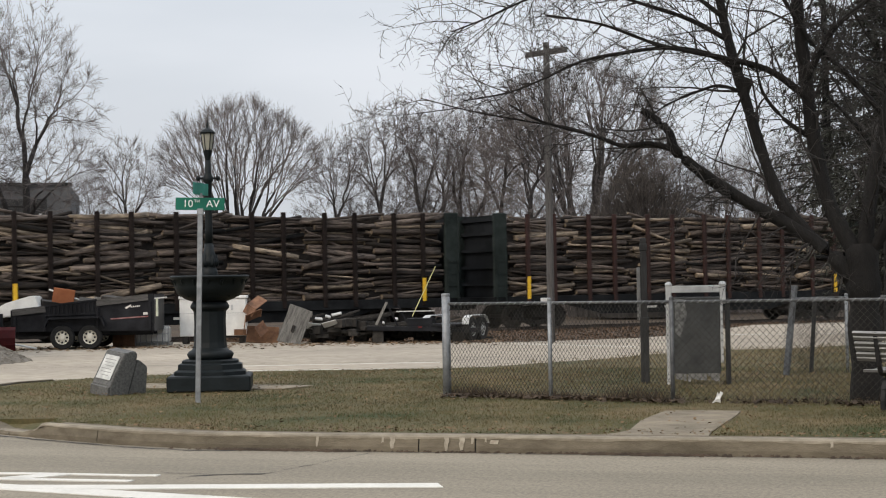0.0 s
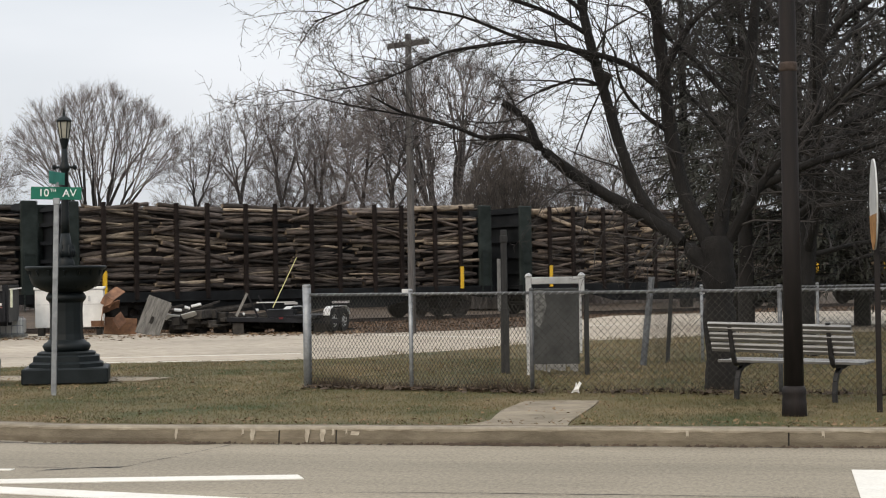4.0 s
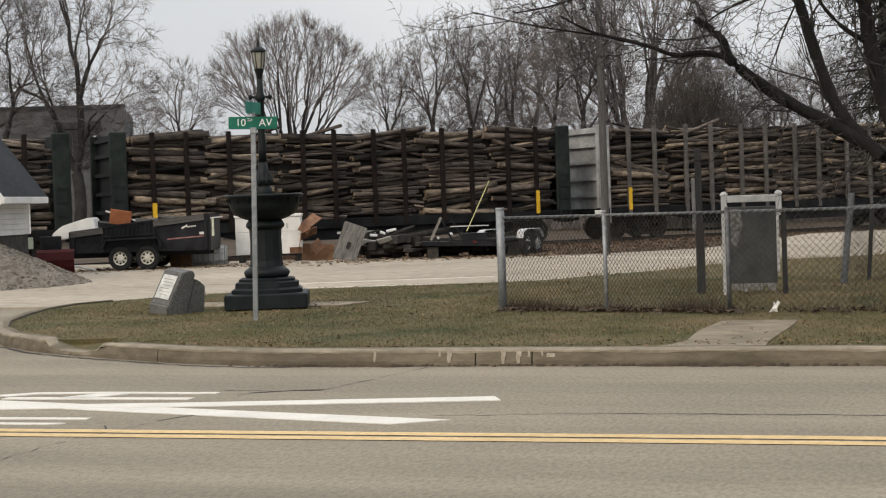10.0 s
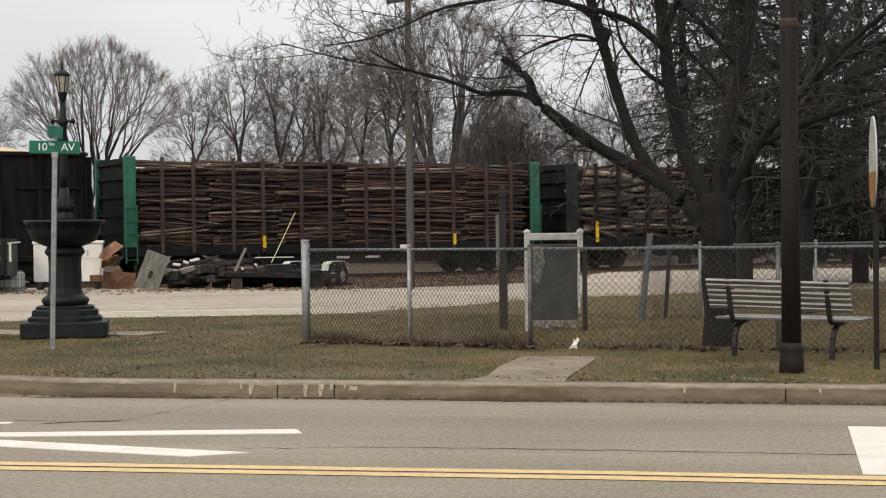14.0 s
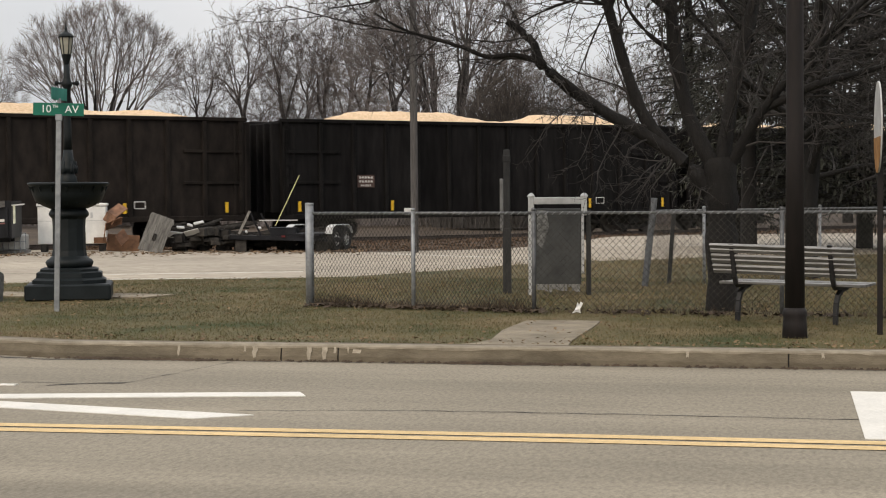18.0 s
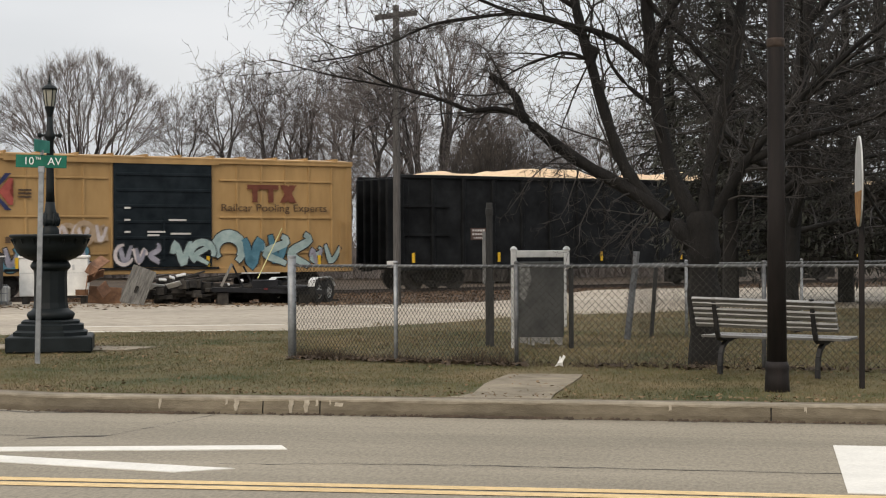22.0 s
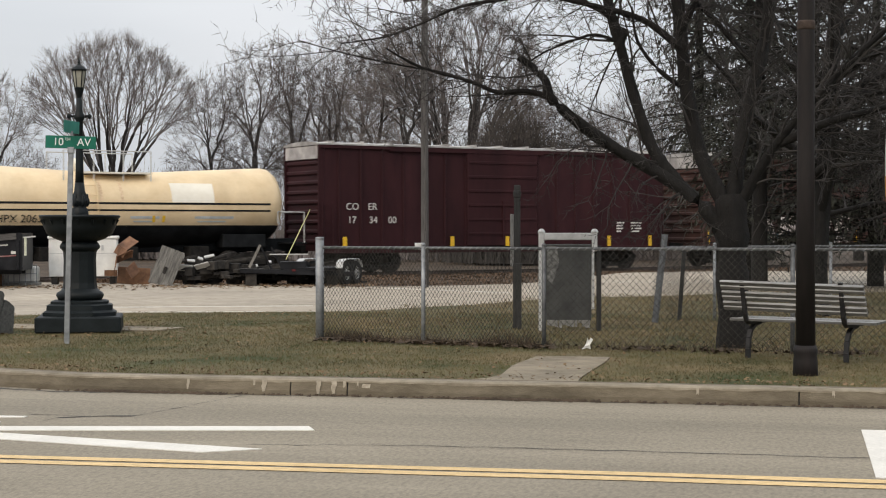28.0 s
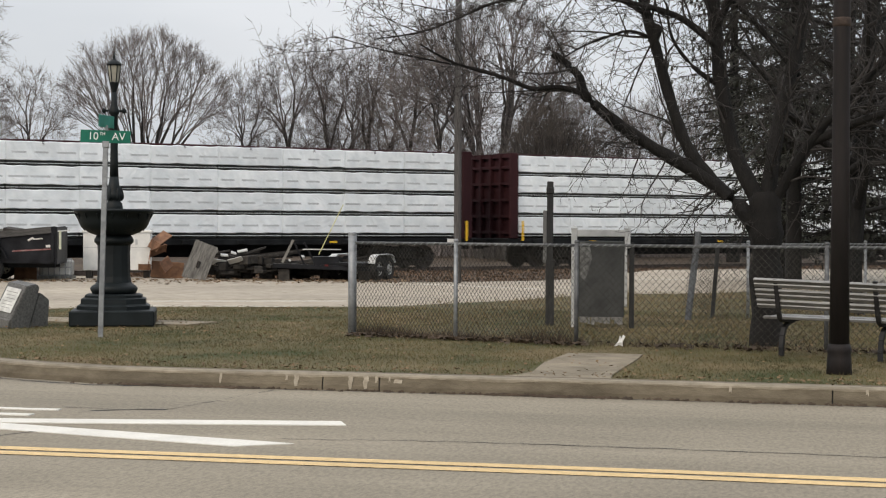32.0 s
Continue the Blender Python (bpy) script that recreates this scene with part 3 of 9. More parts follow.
def fence_run(name, label, a, b, posts, height, post_r=0.03, rail=True, ground_z=0.15, diamond=(0.080, 0.084), post_mat=None):
    a, b = Vector((*a, ground_z)), Vector((*b, ground_z))
    d = b - a
    f = thing(name, label, "fence", Matrix.Translation(a) @ Matrix.Rotation(math.atan2(d.y, d.x), 4, "Z"))
    L = d.length
    part("wire_mesh", mesh_wire(L, 0.03, height - 0.01, *diamond), WIRE, f)["kind"] = "stuff"
    if rail:
        part("top_rail", beam((0, 0, height), (L, 0, height), 0.018, n=8), RAIL, f, smooth=True)
    for s in posts:
        part("post", beam((s, 0, -0.2), (s, 0, height + 0.03), post_r, n=10), post_mat or GALV, f, smooth=True)
        part("cap", lathe([(post_r * 1.1, height + 0.03), (post_r * 1.2, height + 0.04), (post_r * 0.9, height + 0.06), (0.01, height + 0.065)], 10, centre=(s, 0)), post_mat or GALV, f, smooth=True)
    # the wire ties that hold the mesh to the rail
    bm = bmesh.new()
    for k in range(int(L / 0.09)):
        x = 0.05 + 0.09 * k
        beam((x, -0.019, height - 0.02), (x + 0.045, -0.019, height + 0.018), 0.005, n=3, bm=bm, caps=False)
    part("tie_wire", bm, GALV, f, "twisted wire along the top rail")["kind"] = "stuff"
    return f


fence_a = fence_run("chain_link_fence", "galvanised chain-link fence along the grass verge", (-6.12, 20.2), (-3.0, 19.3), (1.55,), 1.2, 0.026, diamond=(0.052, 0.078, 0.0033))
part("corner_post", beam((0, 0, -0.2), (0, 0, 1.30), 0.055, n=12), GALV, fence_a, "thick galvanised corner post", smooth=True)
part("corner_cap", lathe([(0.058, 1.30), (0.058, 1.325), (0.05, 1.335)], 12), GALV, fence_a)
fence_run("chain_link_fence", "galvanised chain-link fence behind the bench", (-3.02, 19.3), (9.0, 18.55), (0.0, 2.95, 5.9, 8.9), 1.2, 0.026, post_mat=RAIL)
fence_c = fence_run("chain_link_fence", "old chain-link fence across the back of the yard", (-2.0, 25.0), (9.0, 33.8), (0.9, 3.2, 6.0, 9.0, 12), 1.15, 0.025)
part("leaning_post", bar((-0.28, -0.1, 0), (-0.1, -0.1, 1.35), 0.12, 0.04), RAIL, fence_c, "leaning galvanised flat post")

# dry weeds at the fence's foot
rnd = random.Random(21)
verts, faces = [], []
for _ in range(3600):
    u = rnd.random()
    x, y = (-6.1 + 3.1 * u, 20.2 - 0.9 * u) if rnd.random() < 0.65 else (-3 + 11 * u, 19.3 - 0.7 * u)
    x, y = x + rnd.gauss(0, 0.05), y + rnd.gauss(0.08, 0.10)
    h = rnd.uniform(0.03, 0.15) * (0.5 + max(0, noise.noise((x * 1.3, 0, 2)) + 0.5))
    a, b, o = rnd.uniform(0, 6.28), rnd.uniform(-0.1, 0.1), len(verts)
    c, s = math.cos(a) * 0.005, math.sin(a) * 0.005
    verts += [(x - c, y - s, 0.13), (x + c, y + s, 0.13), (x + b, y + b * 0.5, 0.15 + h)]
    faces.append((o, o + 1, o + 2))
tagged(link("fence_weeds", verts, faces, DIRT), "dry brown weeds along the foot of the fence", "weeds", kind="stuff")


# dark sodden leaves caught along the fence's foot
verts, faces = [], []
for _ in range(1500):
    u = rnd.random()
    x, y = (-6.1 + 3.1 * u, 20.2 - 0.9 * u) if rnd.random() < 0.5 else (-3 + 7 * u, 19.3 - 0.45 * u)
    clump = 0.5 + noise.noise((x * 1.8, 3.0, 1))
    if rnd.random() > clump:
        continue
    x, y, r, a, o = x + rnd.gauss(0, 0.06), y + rnd.gauss(-0.10, 0.16), rnd.uniform(0.015, 0.05), rnd.uniform(0, 6.28), len(verts)
    for k in range(4):
        verts.append((x + r * math.cos(a + 1.57 * k), y + r * math.sin(a + 1.57 * k), 0.15 + rnd.uniform(0.0, 0.05)))
    faces += [(o, o + 1, o + 2), (o, o + 2, o + 3)]
tagged(link("sodden_leaves", verts, faces, DIRT), "dark sodden leaves caught along the fence", "leaves", kind="stuff")

# a second old post with scraps of mesh in the yard
old = thing("fence_post", "short old post hung with scraps of mesh", "post", pose(-1.85, 25.6, 0.14, 0, 4, 10))
part("post", box(-0.03, 0.03, -0.03, 0.03, -0.2, 1.18, 0.006), DARK_POST, old)
part("mesh_scrap", mesh_wire(0.5, 0.1, 1.0, 0.05, 0.05), WIRE, old).matrix_basis = pose(-0.5, 0, 0, 0, 6, 0)

# pale chalky drips on the kerb's face
CHALK = mat("chalk_stain", (0.25, 0.215, 0.165), (0.40, 0.355, 0.285), 20, 0.95, 0.2)
rnd = random.Random(17)


def kerb_face(x, z):
    """A point just before the straight kerb's face."""
    return (x, 14.745 - 0.036 * min(1.0, max(0.0, (-4.2 - x) / 1.4)) - 0.012 * min(1.0, max(0.0, (-4.2 - x) / 0.3)) + max(0.0, (z - 0.048) * 0.229), z)


def kerb_run(x, w, low):
    """A ragged pale run down the face from the top edge."""
    pts = [(x - w, 0.142), (x - w * 0.7, 0.11), (x - w, 0.085), (x - w * 0.5, low), (x + w * 0.4, low + 0.006), (x + w * 0.6, 0.08), (x + w, 0.105), (x + w * 0.8, 0.142)]
    link("kerb_stain", [kerb_face(a, z) for a, z in pts], [tuple(range(len(pts)))], CHALK, kerb)


for x, w, low in ((-5.79, 0.016, 0.04), (-5.02, 0.028, 0.03), (-5.12, 0.012, 0.09), (-4.48, 0.026, 0.015), (-4.33, 0.030, 0.02), (-4.23, 0.014, 0.08), (-4.10, 0.010, 0.10), (-0.9, 0.014, 0.09), (1.6, 0.02, 0.06), (0.3, 0.014, 0.1), (2.6, 0.02, 0.05)):
    kerb_run(x, w, low)
link("kerb_stain", [kerb_face(x, z) for x, z in ((-4.06, 0.085), (-3.98, 0.082), (-3.97, 0.118), (-4.05, 0.121))], [(0, 1, 2, 3)], CHALK, kerb)
# the worn arris, light painted on: a thin ragged skin over the top edge
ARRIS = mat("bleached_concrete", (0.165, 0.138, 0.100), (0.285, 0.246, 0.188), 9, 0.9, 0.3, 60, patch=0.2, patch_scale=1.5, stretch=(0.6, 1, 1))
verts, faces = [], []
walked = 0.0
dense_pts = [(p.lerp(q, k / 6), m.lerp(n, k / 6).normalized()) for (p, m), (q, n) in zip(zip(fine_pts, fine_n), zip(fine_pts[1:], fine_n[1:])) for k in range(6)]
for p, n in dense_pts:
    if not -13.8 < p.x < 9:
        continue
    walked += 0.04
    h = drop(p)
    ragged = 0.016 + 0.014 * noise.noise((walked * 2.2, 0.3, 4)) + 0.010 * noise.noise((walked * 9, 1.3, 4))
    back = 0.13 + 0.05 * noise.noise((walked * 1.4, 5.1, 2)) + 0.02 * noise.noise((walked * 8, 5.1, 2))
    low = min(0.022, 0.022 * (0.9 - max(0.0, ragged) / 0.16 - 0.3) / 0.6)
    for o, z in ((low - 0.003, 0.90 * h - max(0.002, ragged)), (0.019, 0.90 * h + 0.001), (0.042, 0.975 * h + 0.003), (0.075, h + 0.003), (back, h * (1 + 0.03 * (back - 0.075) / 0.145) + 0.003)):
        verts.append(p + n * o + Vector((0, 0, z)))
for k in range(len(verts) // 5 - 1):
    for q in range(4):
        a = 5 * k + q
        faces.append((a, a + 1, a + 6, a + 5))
link("worn_arris", verts, faces, ARRIS, kerb, "pale worn top edge of the kerb, light painted on")
# grit and wet leaves lying along the kerb's foot
verts, faces = [], []
for _ in range(900):
    x = rnd.choice((rnd.gauss(-2.6, 0.35), rnd.gauss(-6.2, 0.4), rnd.uniform(-6.8, 5)))
    y, q, o = 14.74 - abs(rnd.gauss(0, 0.035)) - (0.06 if x < -5.4 else 0), rnd.uniform(0.008, 0.03), len(verts)
    verts += [(x - q, y - q * 0.5, 0.004), (x + q, y - q * 0.3, 0.004), (x + q * 0.6, y + q * 0.4, 0.004 + q * 0.8), (x - q * 0.5, y + q * 0.5, 0.004 + q * 0.5)]
    faces.append((o, o + 1, o + 2, o + 3))
tagged(link("gutter_litter", verts, faces, DIRT), "dark grit and wet leaves in the gutter", "litter", kind="stuff")

# faint white bay lines on the lot
for k, (x0, y0, x1, y1) in enumerate(((-10.4, 40.6, -6.9, 38.5), (-5.6, 46.6, 3.0, 47.4), (-14.0, 29.6, -9.6, 31.2), (-13.0, 28.0, -9.8, 28.8))):
    d = Vector((x1 - x0, y1 - y0, 0)).normalized() * 0.05
    ob = part("bay_line", slab([(x0 + d.y, y0 - d.x), (x1 + d.y, y1 - d.x), (x1 - d.y, y1 + d.x), (x0 - d.y, y0 + d.x)], 0.0, 0.035), WHITE_LINE, None)
    tagged(ob, "faded white bay line on the concrete lot", "road marking", kind="structure")

# ---- things on the verge ----
def drinking_fountain(m):
    f = thing("drinking_fountain", "black-green cast iron fountain with a wide basin and a lantern post", "fountain", m)
    part("plinth", box(-0.585, 0.585, -0.585, 0.585, 0.0, 0.22, 0.02), IRON, f)
    part("lower_step", lathe([(0.545, 0.22), (0.545, 0.27), (0.49, 0.30)], 8, turn=math.pi / 8), IRON, f)
    part("upper_step", lathe([(0.49, 0.30), (0.485, 0.37), (0.43, 0.39), (0.43, 0.42), (0.38, 0.44)], 8, turn=math.pi / 8), IRON, f)
    part("base_moulding", lathe([(0.30, 0.44), (0.32, 0.47), (0.335, 0.51), (0.31, 0.55), (0.27, 0.57), (0.25, 0.60)], 32), IRON, f, smooth=True)
    part("column", lathe([(0.245, 0.60), (0.232, 0.68), (0.226, 1.0), (0.232, 1.12), (0.245, 1.14)], 12), IRON, f)
    part("collar", lathe([(0.245, 1.14), (0.275, 1.17), (0.28, 1.20), (0.265, 1.23), (0.24, 1.27)], 32), IRON, f, smooth=True)
    part("basin", lathe([(0.26, 1.27), (0.36, 1.31), (0.46, 1.38), (0.505, 1.48), (0.515, 1.57), (0.56, 1.60), (0.57, 1.625), (0.55, 1.64), (0.50, 1.62), (0.47, 1.50), (0.30, 1.40), (0.10, 1.38)], 40), IRON, f, smooth=True)
    for k in range(16):
        a = 2 * math.pi * k / 16
        c, s = math.cos(a), math.sin(a)
        part("rib", beam((0.40 * c, 0.40 * s, 1.34), (0.535 * c, 0.535 * s, 1.58), 0.02, n=5), IRON, f)
    part("ornament", lathe([(0.125, 1.40), (0.125, 1.66), (0.115, 1.72), (0.09, 1.75), (0.10, 1.78), (0.122, 1.81), (0.125, 1.86), (0.098, 1.90), (0.10, 1.93), (0.078, 1.97), (0.062, 2.10)], 24), IRON, f, smooth=True)
    for k in range(6):
        a = 2 * math.pi * k / 6
        part("scroll", lathe([(0.01, 1.76), (0.03, 1.79), (0.036, 1.84), (0.02, 1.89), (0.01, 1.94)], 8, centre=(0.105 * math.cos(a), 0.105 * math.sin(a))), IRON, f, smooth=True)
    part("lamp_post", lathe([(0.062, 2.10), (0.055, 2.3), (0.050, 2.7), (0.047, 2.97), (0.072, 3.00), (0.080, 3.04), (0.058, 3.08), (0.048, 3.12), (0.042, 3.3)], 16), IRON, f, smooth=True)
    part("cross_arm", beam((-0.14, 0, 3.04), (0.14, 0, 3.04), 0.018, n=8), IRON, f)
    for s in (-1, 1):
        part("arm_knob", lathe([(0.005, 3.0), (0.03, 3.02), (0.035, 3.04), (0.03, 3.06), (0.005, 3.08)], 10, centre=(0.14 * s, 0)), IRON, f, smooth=True)
    lantern = part("lantern", lathe([(0.03, 3.30), (0.05, 3.36), (0.066, 3.42), (0.072, 3.44), (0.058, 3.45)], 12), IRON, f)
    part("glass", lathe([(0.058, 3.45), (0.092, 3.68)], 6), LANTERN, lantern, "frosted cream lantern glass")
    for k in range(6):
        a = 2 * math.pi * k / 6
        part("glazing_bar", beam((0.060 * math.cos(a), 0.060 * math.sin(a), 3.45), (0.094 * math.cos(a), 0.094 * math.sin(a), 3.68), 0.008, n=5), IRON, lantern)
    part("lantern_roof", lathe([(0.104, 3.68), (0.114, 3.70), (0.095, 3.725), (0.060, 3.75), (0.030, 3.765), (0.016, 3.79), (0.022, 3.81), (0.010, 3.84), (0.004, 3.90)], 12), IRON, lantern)
    return f


drinking_fountain(pose(-9.97, 21.2, 0.15, 0, 0, 22))


def street_sign(m):
    f = thing("street_sign", "green street name blades on a galvanised post", "street sign", m)
    part("post", box(-0.032, 0.032, -0.02, 0.02, -0.3, 2.42, 0.004), GALV, f)
    part("bracket", box(-0.04, 0.04, -0.03, 0.03, 2.40, 2.48, 0.004), GALV, f)
    blade = part("name_blade", box(-0.32, 0.31, -0.004, 0.004, 2.46, 2.62, 0.003), SIGN_GREEN, f, "green blade with white lettering")
    front = Matrix.Rotation(radians(90), 4, "X")
    lettering("lettering", "10", 0.135, SIGN_WHITE, blade, Matrix.Translation((-0.16, -0.006, 2.54)) @ front)
    lettering("lettering", "TH", 0.055, SIGN_WHITE, blade, Matrix.Translation((-0.045, -0.006, 2.575)) @ front)
    lettering("lettering", "AV", 0.135, SIGN_WHITE, blade, Matrix.Translation((0.16, -0.006, 2.54)) @ front)
    cross = part("cross_blade", box(-0.004, 0.004, -0.22, 0.22, 2.655, 2.81, 0.003), SIGN_TEAL, f, "faded teal cross blade")
    cross.matrix_basis = Matrix.Rotation(radians(-17), 4, "Z")
    part("cross_bracket", box(-0.02, 0.02, -0.02, 0.02, 2.62, 2.68), GALV, f)
    return f


street_sign(pose(-9.05, 18.85, 0.15, 0, 0, 17) @ pose(0, 0, 0, 0, 1.5, 0))


ENGRAVED = mat("engraved_lines", (0.22, 0.22, 0.21), (0.34, 0.34, 0.32), 9, 0.6)


def plaque_stone(m):
    f = thing("plaque_stone", "grey granite marker with a slanted pale plaque", "monument", m)
    part("stone", wedge([(-0.30, 0.0), (-0.30, 0.15), (-0.07, 0.61), (0.10, 0.64), (0.15, 0.58), (0.0, 0.0)], -0.23, 0.23, 0.012), STONE, f)
    part("rear_block", wedge([(0.012, 0.0), (0.34, 0.0), (0.34, 0.40), (0.20, 0.50), (0.145, 0.51)], -0.20, 0.215, 0.014), STONE, f, "rough grey block behind the marker")
    part("foot_course", wedge([(-0.325, 0.0), (-0.302, 0.0), (-0.302, 0.145), (-0.325, 0.135)], -0.22, 0.22, 0.005), STONE, f)
    tilt = Matrix.Translation((0, -0.187, 0.385)) @ Matrix.Rotation(radians(63.4), 4, "X")
    p = part("plaque", box(-0.17, 0.17, -0.18, 0.19, 0.002, 0.014, 0.004), PLAQUE, f, "pale engraved plaque")
    p.matrix_basis = tilt
    for k in range(6):
        part("text_bar", box(-0.13 + 0.02 * (k % 3), 0.13 - 0.03 * (k % 2), 0.12 - 0.048 * k, 0.130 - 0.048 * k, 0.014, 0.0165), ENGRAVED, p)
    return f


plaque_stone(pose(-11.0, 20.35, 0.145, 0, 6, -27) @ Matrix.Scale(0.98, 4))


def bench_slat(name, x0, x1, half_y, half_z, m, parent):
    """A slat with light painted on: pale where it faces up, darker on its sides."""
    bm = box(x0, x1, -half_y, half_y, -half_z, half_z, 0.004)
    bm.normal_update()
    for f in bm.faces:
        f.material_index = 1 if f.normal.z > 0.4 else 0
    part(name, bm, [SLAT_SHADED, SLAT], parent).matrix_basis = m


def bench(m):
    f = thing("park_bench", "park bench with pale weathered slats and black iron frames", "bench", m)
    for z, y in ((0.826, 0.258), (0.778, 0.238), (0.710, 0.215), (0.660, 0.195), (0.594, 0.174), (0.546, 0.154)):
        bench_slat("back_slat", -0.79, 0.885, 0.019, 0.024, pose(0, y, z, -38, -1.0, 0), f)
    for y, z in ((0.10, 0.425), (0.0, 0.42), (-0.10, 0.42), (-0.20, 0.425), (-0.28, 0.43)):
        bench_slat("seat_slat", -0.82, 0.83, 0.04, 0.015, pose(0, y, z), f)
    for x in (-0.53, 0.62):
        bm = bmesh.new()
        curve = [(0.262, 0.86), (0.222, 0.70), (0.18, 0.50), (0.14, 0.42), (0.08, 0.385), (-0.42, 0.395)]
        for (y0, z0), (y1, z1) in zip(curve, curve[1:]):
            bar((x, y0, z0), (x, y1, z1), 0.05, 0.03, bm)
        curve = [(-0.20, 0.385), (-0.06, 0.365), (0.03, 0.31), (0.08, 0.22), (0.10, 0.10), (0.10, 0.0)]
        for (y0, z0), (y1, z1) in zip(curve, curve[1:]):
            bar((x, y0, z0), (x, y1, z1), 0.05, 0.04, bm)
        part("frame", bm, BLACK_IRON, f, "black iron bench frame")
    return f


bench(pose(0.05, 18.12, 0.15, 0, 0, 156))


def brown_pole(m):
    f = thing("lamp_pole", "brown painted steel pole with a flared base", "pole", m)
    part("base", lathe([(0.128, -0.1), (0.118, 0.14), (0.112, 0.19), (0.119, 0.215), (0.119, 0.25), (0.100, 0.29)], 20), RUST_POLE, f, smooth=True)
    part("shaft", lathe([(0.098, 0.29), (0.085, 2.0), (0.081, 4.0), (0.078, 6.5)], 20), RUST_POLE, f, smooth=True)
    part("band", lathe([(0.083, 3.40), (0.089, 3.42), (0.089, 3.47), (0.083, 3.49)], 20), mat("worn_band", (0.022, 0.015, 0.012), (0.065, 0.046, 0.036), 14, 0.8), f, smooth=True)
    return f


brown_pole(pose(0.06, 16.3, 0.15))


def edge_sign(m):
    f = thing("road_sign", "road sign seen nearly edge-on on a thin dark post", "road sign", m)
    part("post", box(-0.028, 0.028, -0.016, 0.016, -0.2, 2.5, 0.004), RUST_POLE, f)
    bm = bmesh.new()
    n = 28
    rim = [(0.46 * math.cos(2 * math.pi * k / n), 2.08 + 0.46 * math.sin(2 * math.pi * k / n)) for k in range(n)]
    a = [bm.verts.new((-0.012, y, z)) for y, z in rim]
    b = [bm.verts.new((0.004, y, z)) for y, z in rim]
    bm.faces.new(a[::-1])
    bm.faces.new(b)
    for k in range(n):
        bm.faces.new((a[k], a[(k + 1) % n], b[(k + 1) % n], b[k]))
    plate = part("plate", bm, GREY_PAINT, f, "round weathered sign plate")
    plate.matrix_basis = Matrix.Translation((-0.017, 0, 0))
    bm = bmesh.new()
    cut = [(y, z) for y, z in rim if z < 1.98]
    cut.sort(key=lambda q: math.atan2(q[1] - 2.08, q[0]))
    e = [bm.verts.new((-0.0155, y * 0.99, z)) for y, z in cut]
    g = [bm.verts.new((-0.0122, y * 0.99, z)) for y, z in cut]
    bm.faces.new(e[::-1])
    bm.faces.new(g)
    for k in range(len(e)):
        bm.faces.new((e[k], e[(k + 1) % len(e)], g[(k + 1) % len(e)], g[k]))
    low = part("rusty_lower_part", bm, mat("rust", (0.20, 0.09, 0.03), (0.42, 0.22, 0.08), 9, 0.9, patch=0.3), f, "rusty lower part")
    low.matrix_basis = Matrix.Translation((-0.017, 0, 0))
    return f


edge_sign(pose(0.9, 16.75, 0.15, 0, 0, 1.3))


def notice_cabinet(m):
    f = thing("notice_board", "dark grey board in a pale metal frame on posts", "board", m)
    for x, z in ((-0.375, -0.2), (0.375, 1.12)):
        part("post", box(x - 0.04, x + 0.04, -0.04, 0.04, z, 1.40, 0.01), GREY_PAINT, f)
        part("post_cap", lathe([(0.05, 1.38), (0.055, 1.40), (0.03, 1.43), (0.005, 1.44)], 10, centre=(x, 0)), GREY_PAINT, f)
    part("header", box(-0.335, 0.335, -0.03, 0.03, 1.28, 1.38, 0.008), GREY_PAINT, f)
    part("panel", box(-0.31, 0.33, -0.06, 0.09, 0.14, 1.22, 0.012), BOARD, f, "dark grey board panel")
    part("worn_patch", slab([(-0.29, 0.72), (-0.22, 0.66), (-0.17, 0.80), (-0.12, 0.98), (-0.16, 1.19), (-0.29, 1.2)], 0.0, 0.004), mat("flaked_paint", (0.06, 0.062, 0.06), (0.26, 0.26, 0.25), 16, 0.8), f, "flaked pale patch").matrix_basis = Matrix.Translation((0, -0.061, 0)) @ Matrix.Rotation(radians(90), 4, "X")
    part("side_post", box(0.40, 0.47, 0.0, 0.07, -0.2, 1.2, 0.01), DARK_POST, f, "dark post beside the board")
    part("right_stile", box(0.335, 0.372, -0.055, 0.02, 0.30, 1.12, 0.006), GREY_PAINT, f, "pale flaking stile")
    torn, rnd = mat("torn_sheet", (0.10, 0.10, 0.095), (0.40, 0.39, 0.37), 14, 0.8), random.Random(3)
    for k in range(11):
        x, w, h = -0.27 + 0.055 * k, rnd.uniform(0.018, 0.04), rnd.uniform(0.03, 0.11)
        flap = part("torn_flap", wedge([(-0.064, 0.15), (-0.056, 0.15), (-0.050, 0.15 - h), (-0.058, 0.145 - h)], -w, w, 0.001), torn, f, "torn pale flap under the board")
        flap.matrix_basis = pose(x, 0, 0, 0, rnd.uniform(-9, 9) * 0.2, 0)
    return f


notice_cabinet(pose(-3.20, 22.65, 0.15, 0, 0, 6))

tall = thing("sleeve_post", "dark square post with a thicker lower sleeve", "post", pose(-3.98, 22.95, 0.14, 0, 0, 8))
part("post", box(-0.045, 0.045, -0.045, 0.045, -0.2, 2.08, 0.008), DARK_POST, tall)
part("sleeve", box(-0.10, -0.047, -0.05, 0.05, 0.9, 1.66, 0.006), mat("pale_sleeve", (0.10, 0.10, 0.10), (0.2, 0.2, 0.195), 6, 0.7), tall, "grey box on the post")
part("collar", box(-0.055, 0.055, -0.055, 0.055, 1.90, 2.0, 0.008), DARK_POST, tall)
part("lower_block", box(-0.06, 0.06, -0.06, 0.06, -0.1, 0.95, 0.008), DARK_POST, tall)

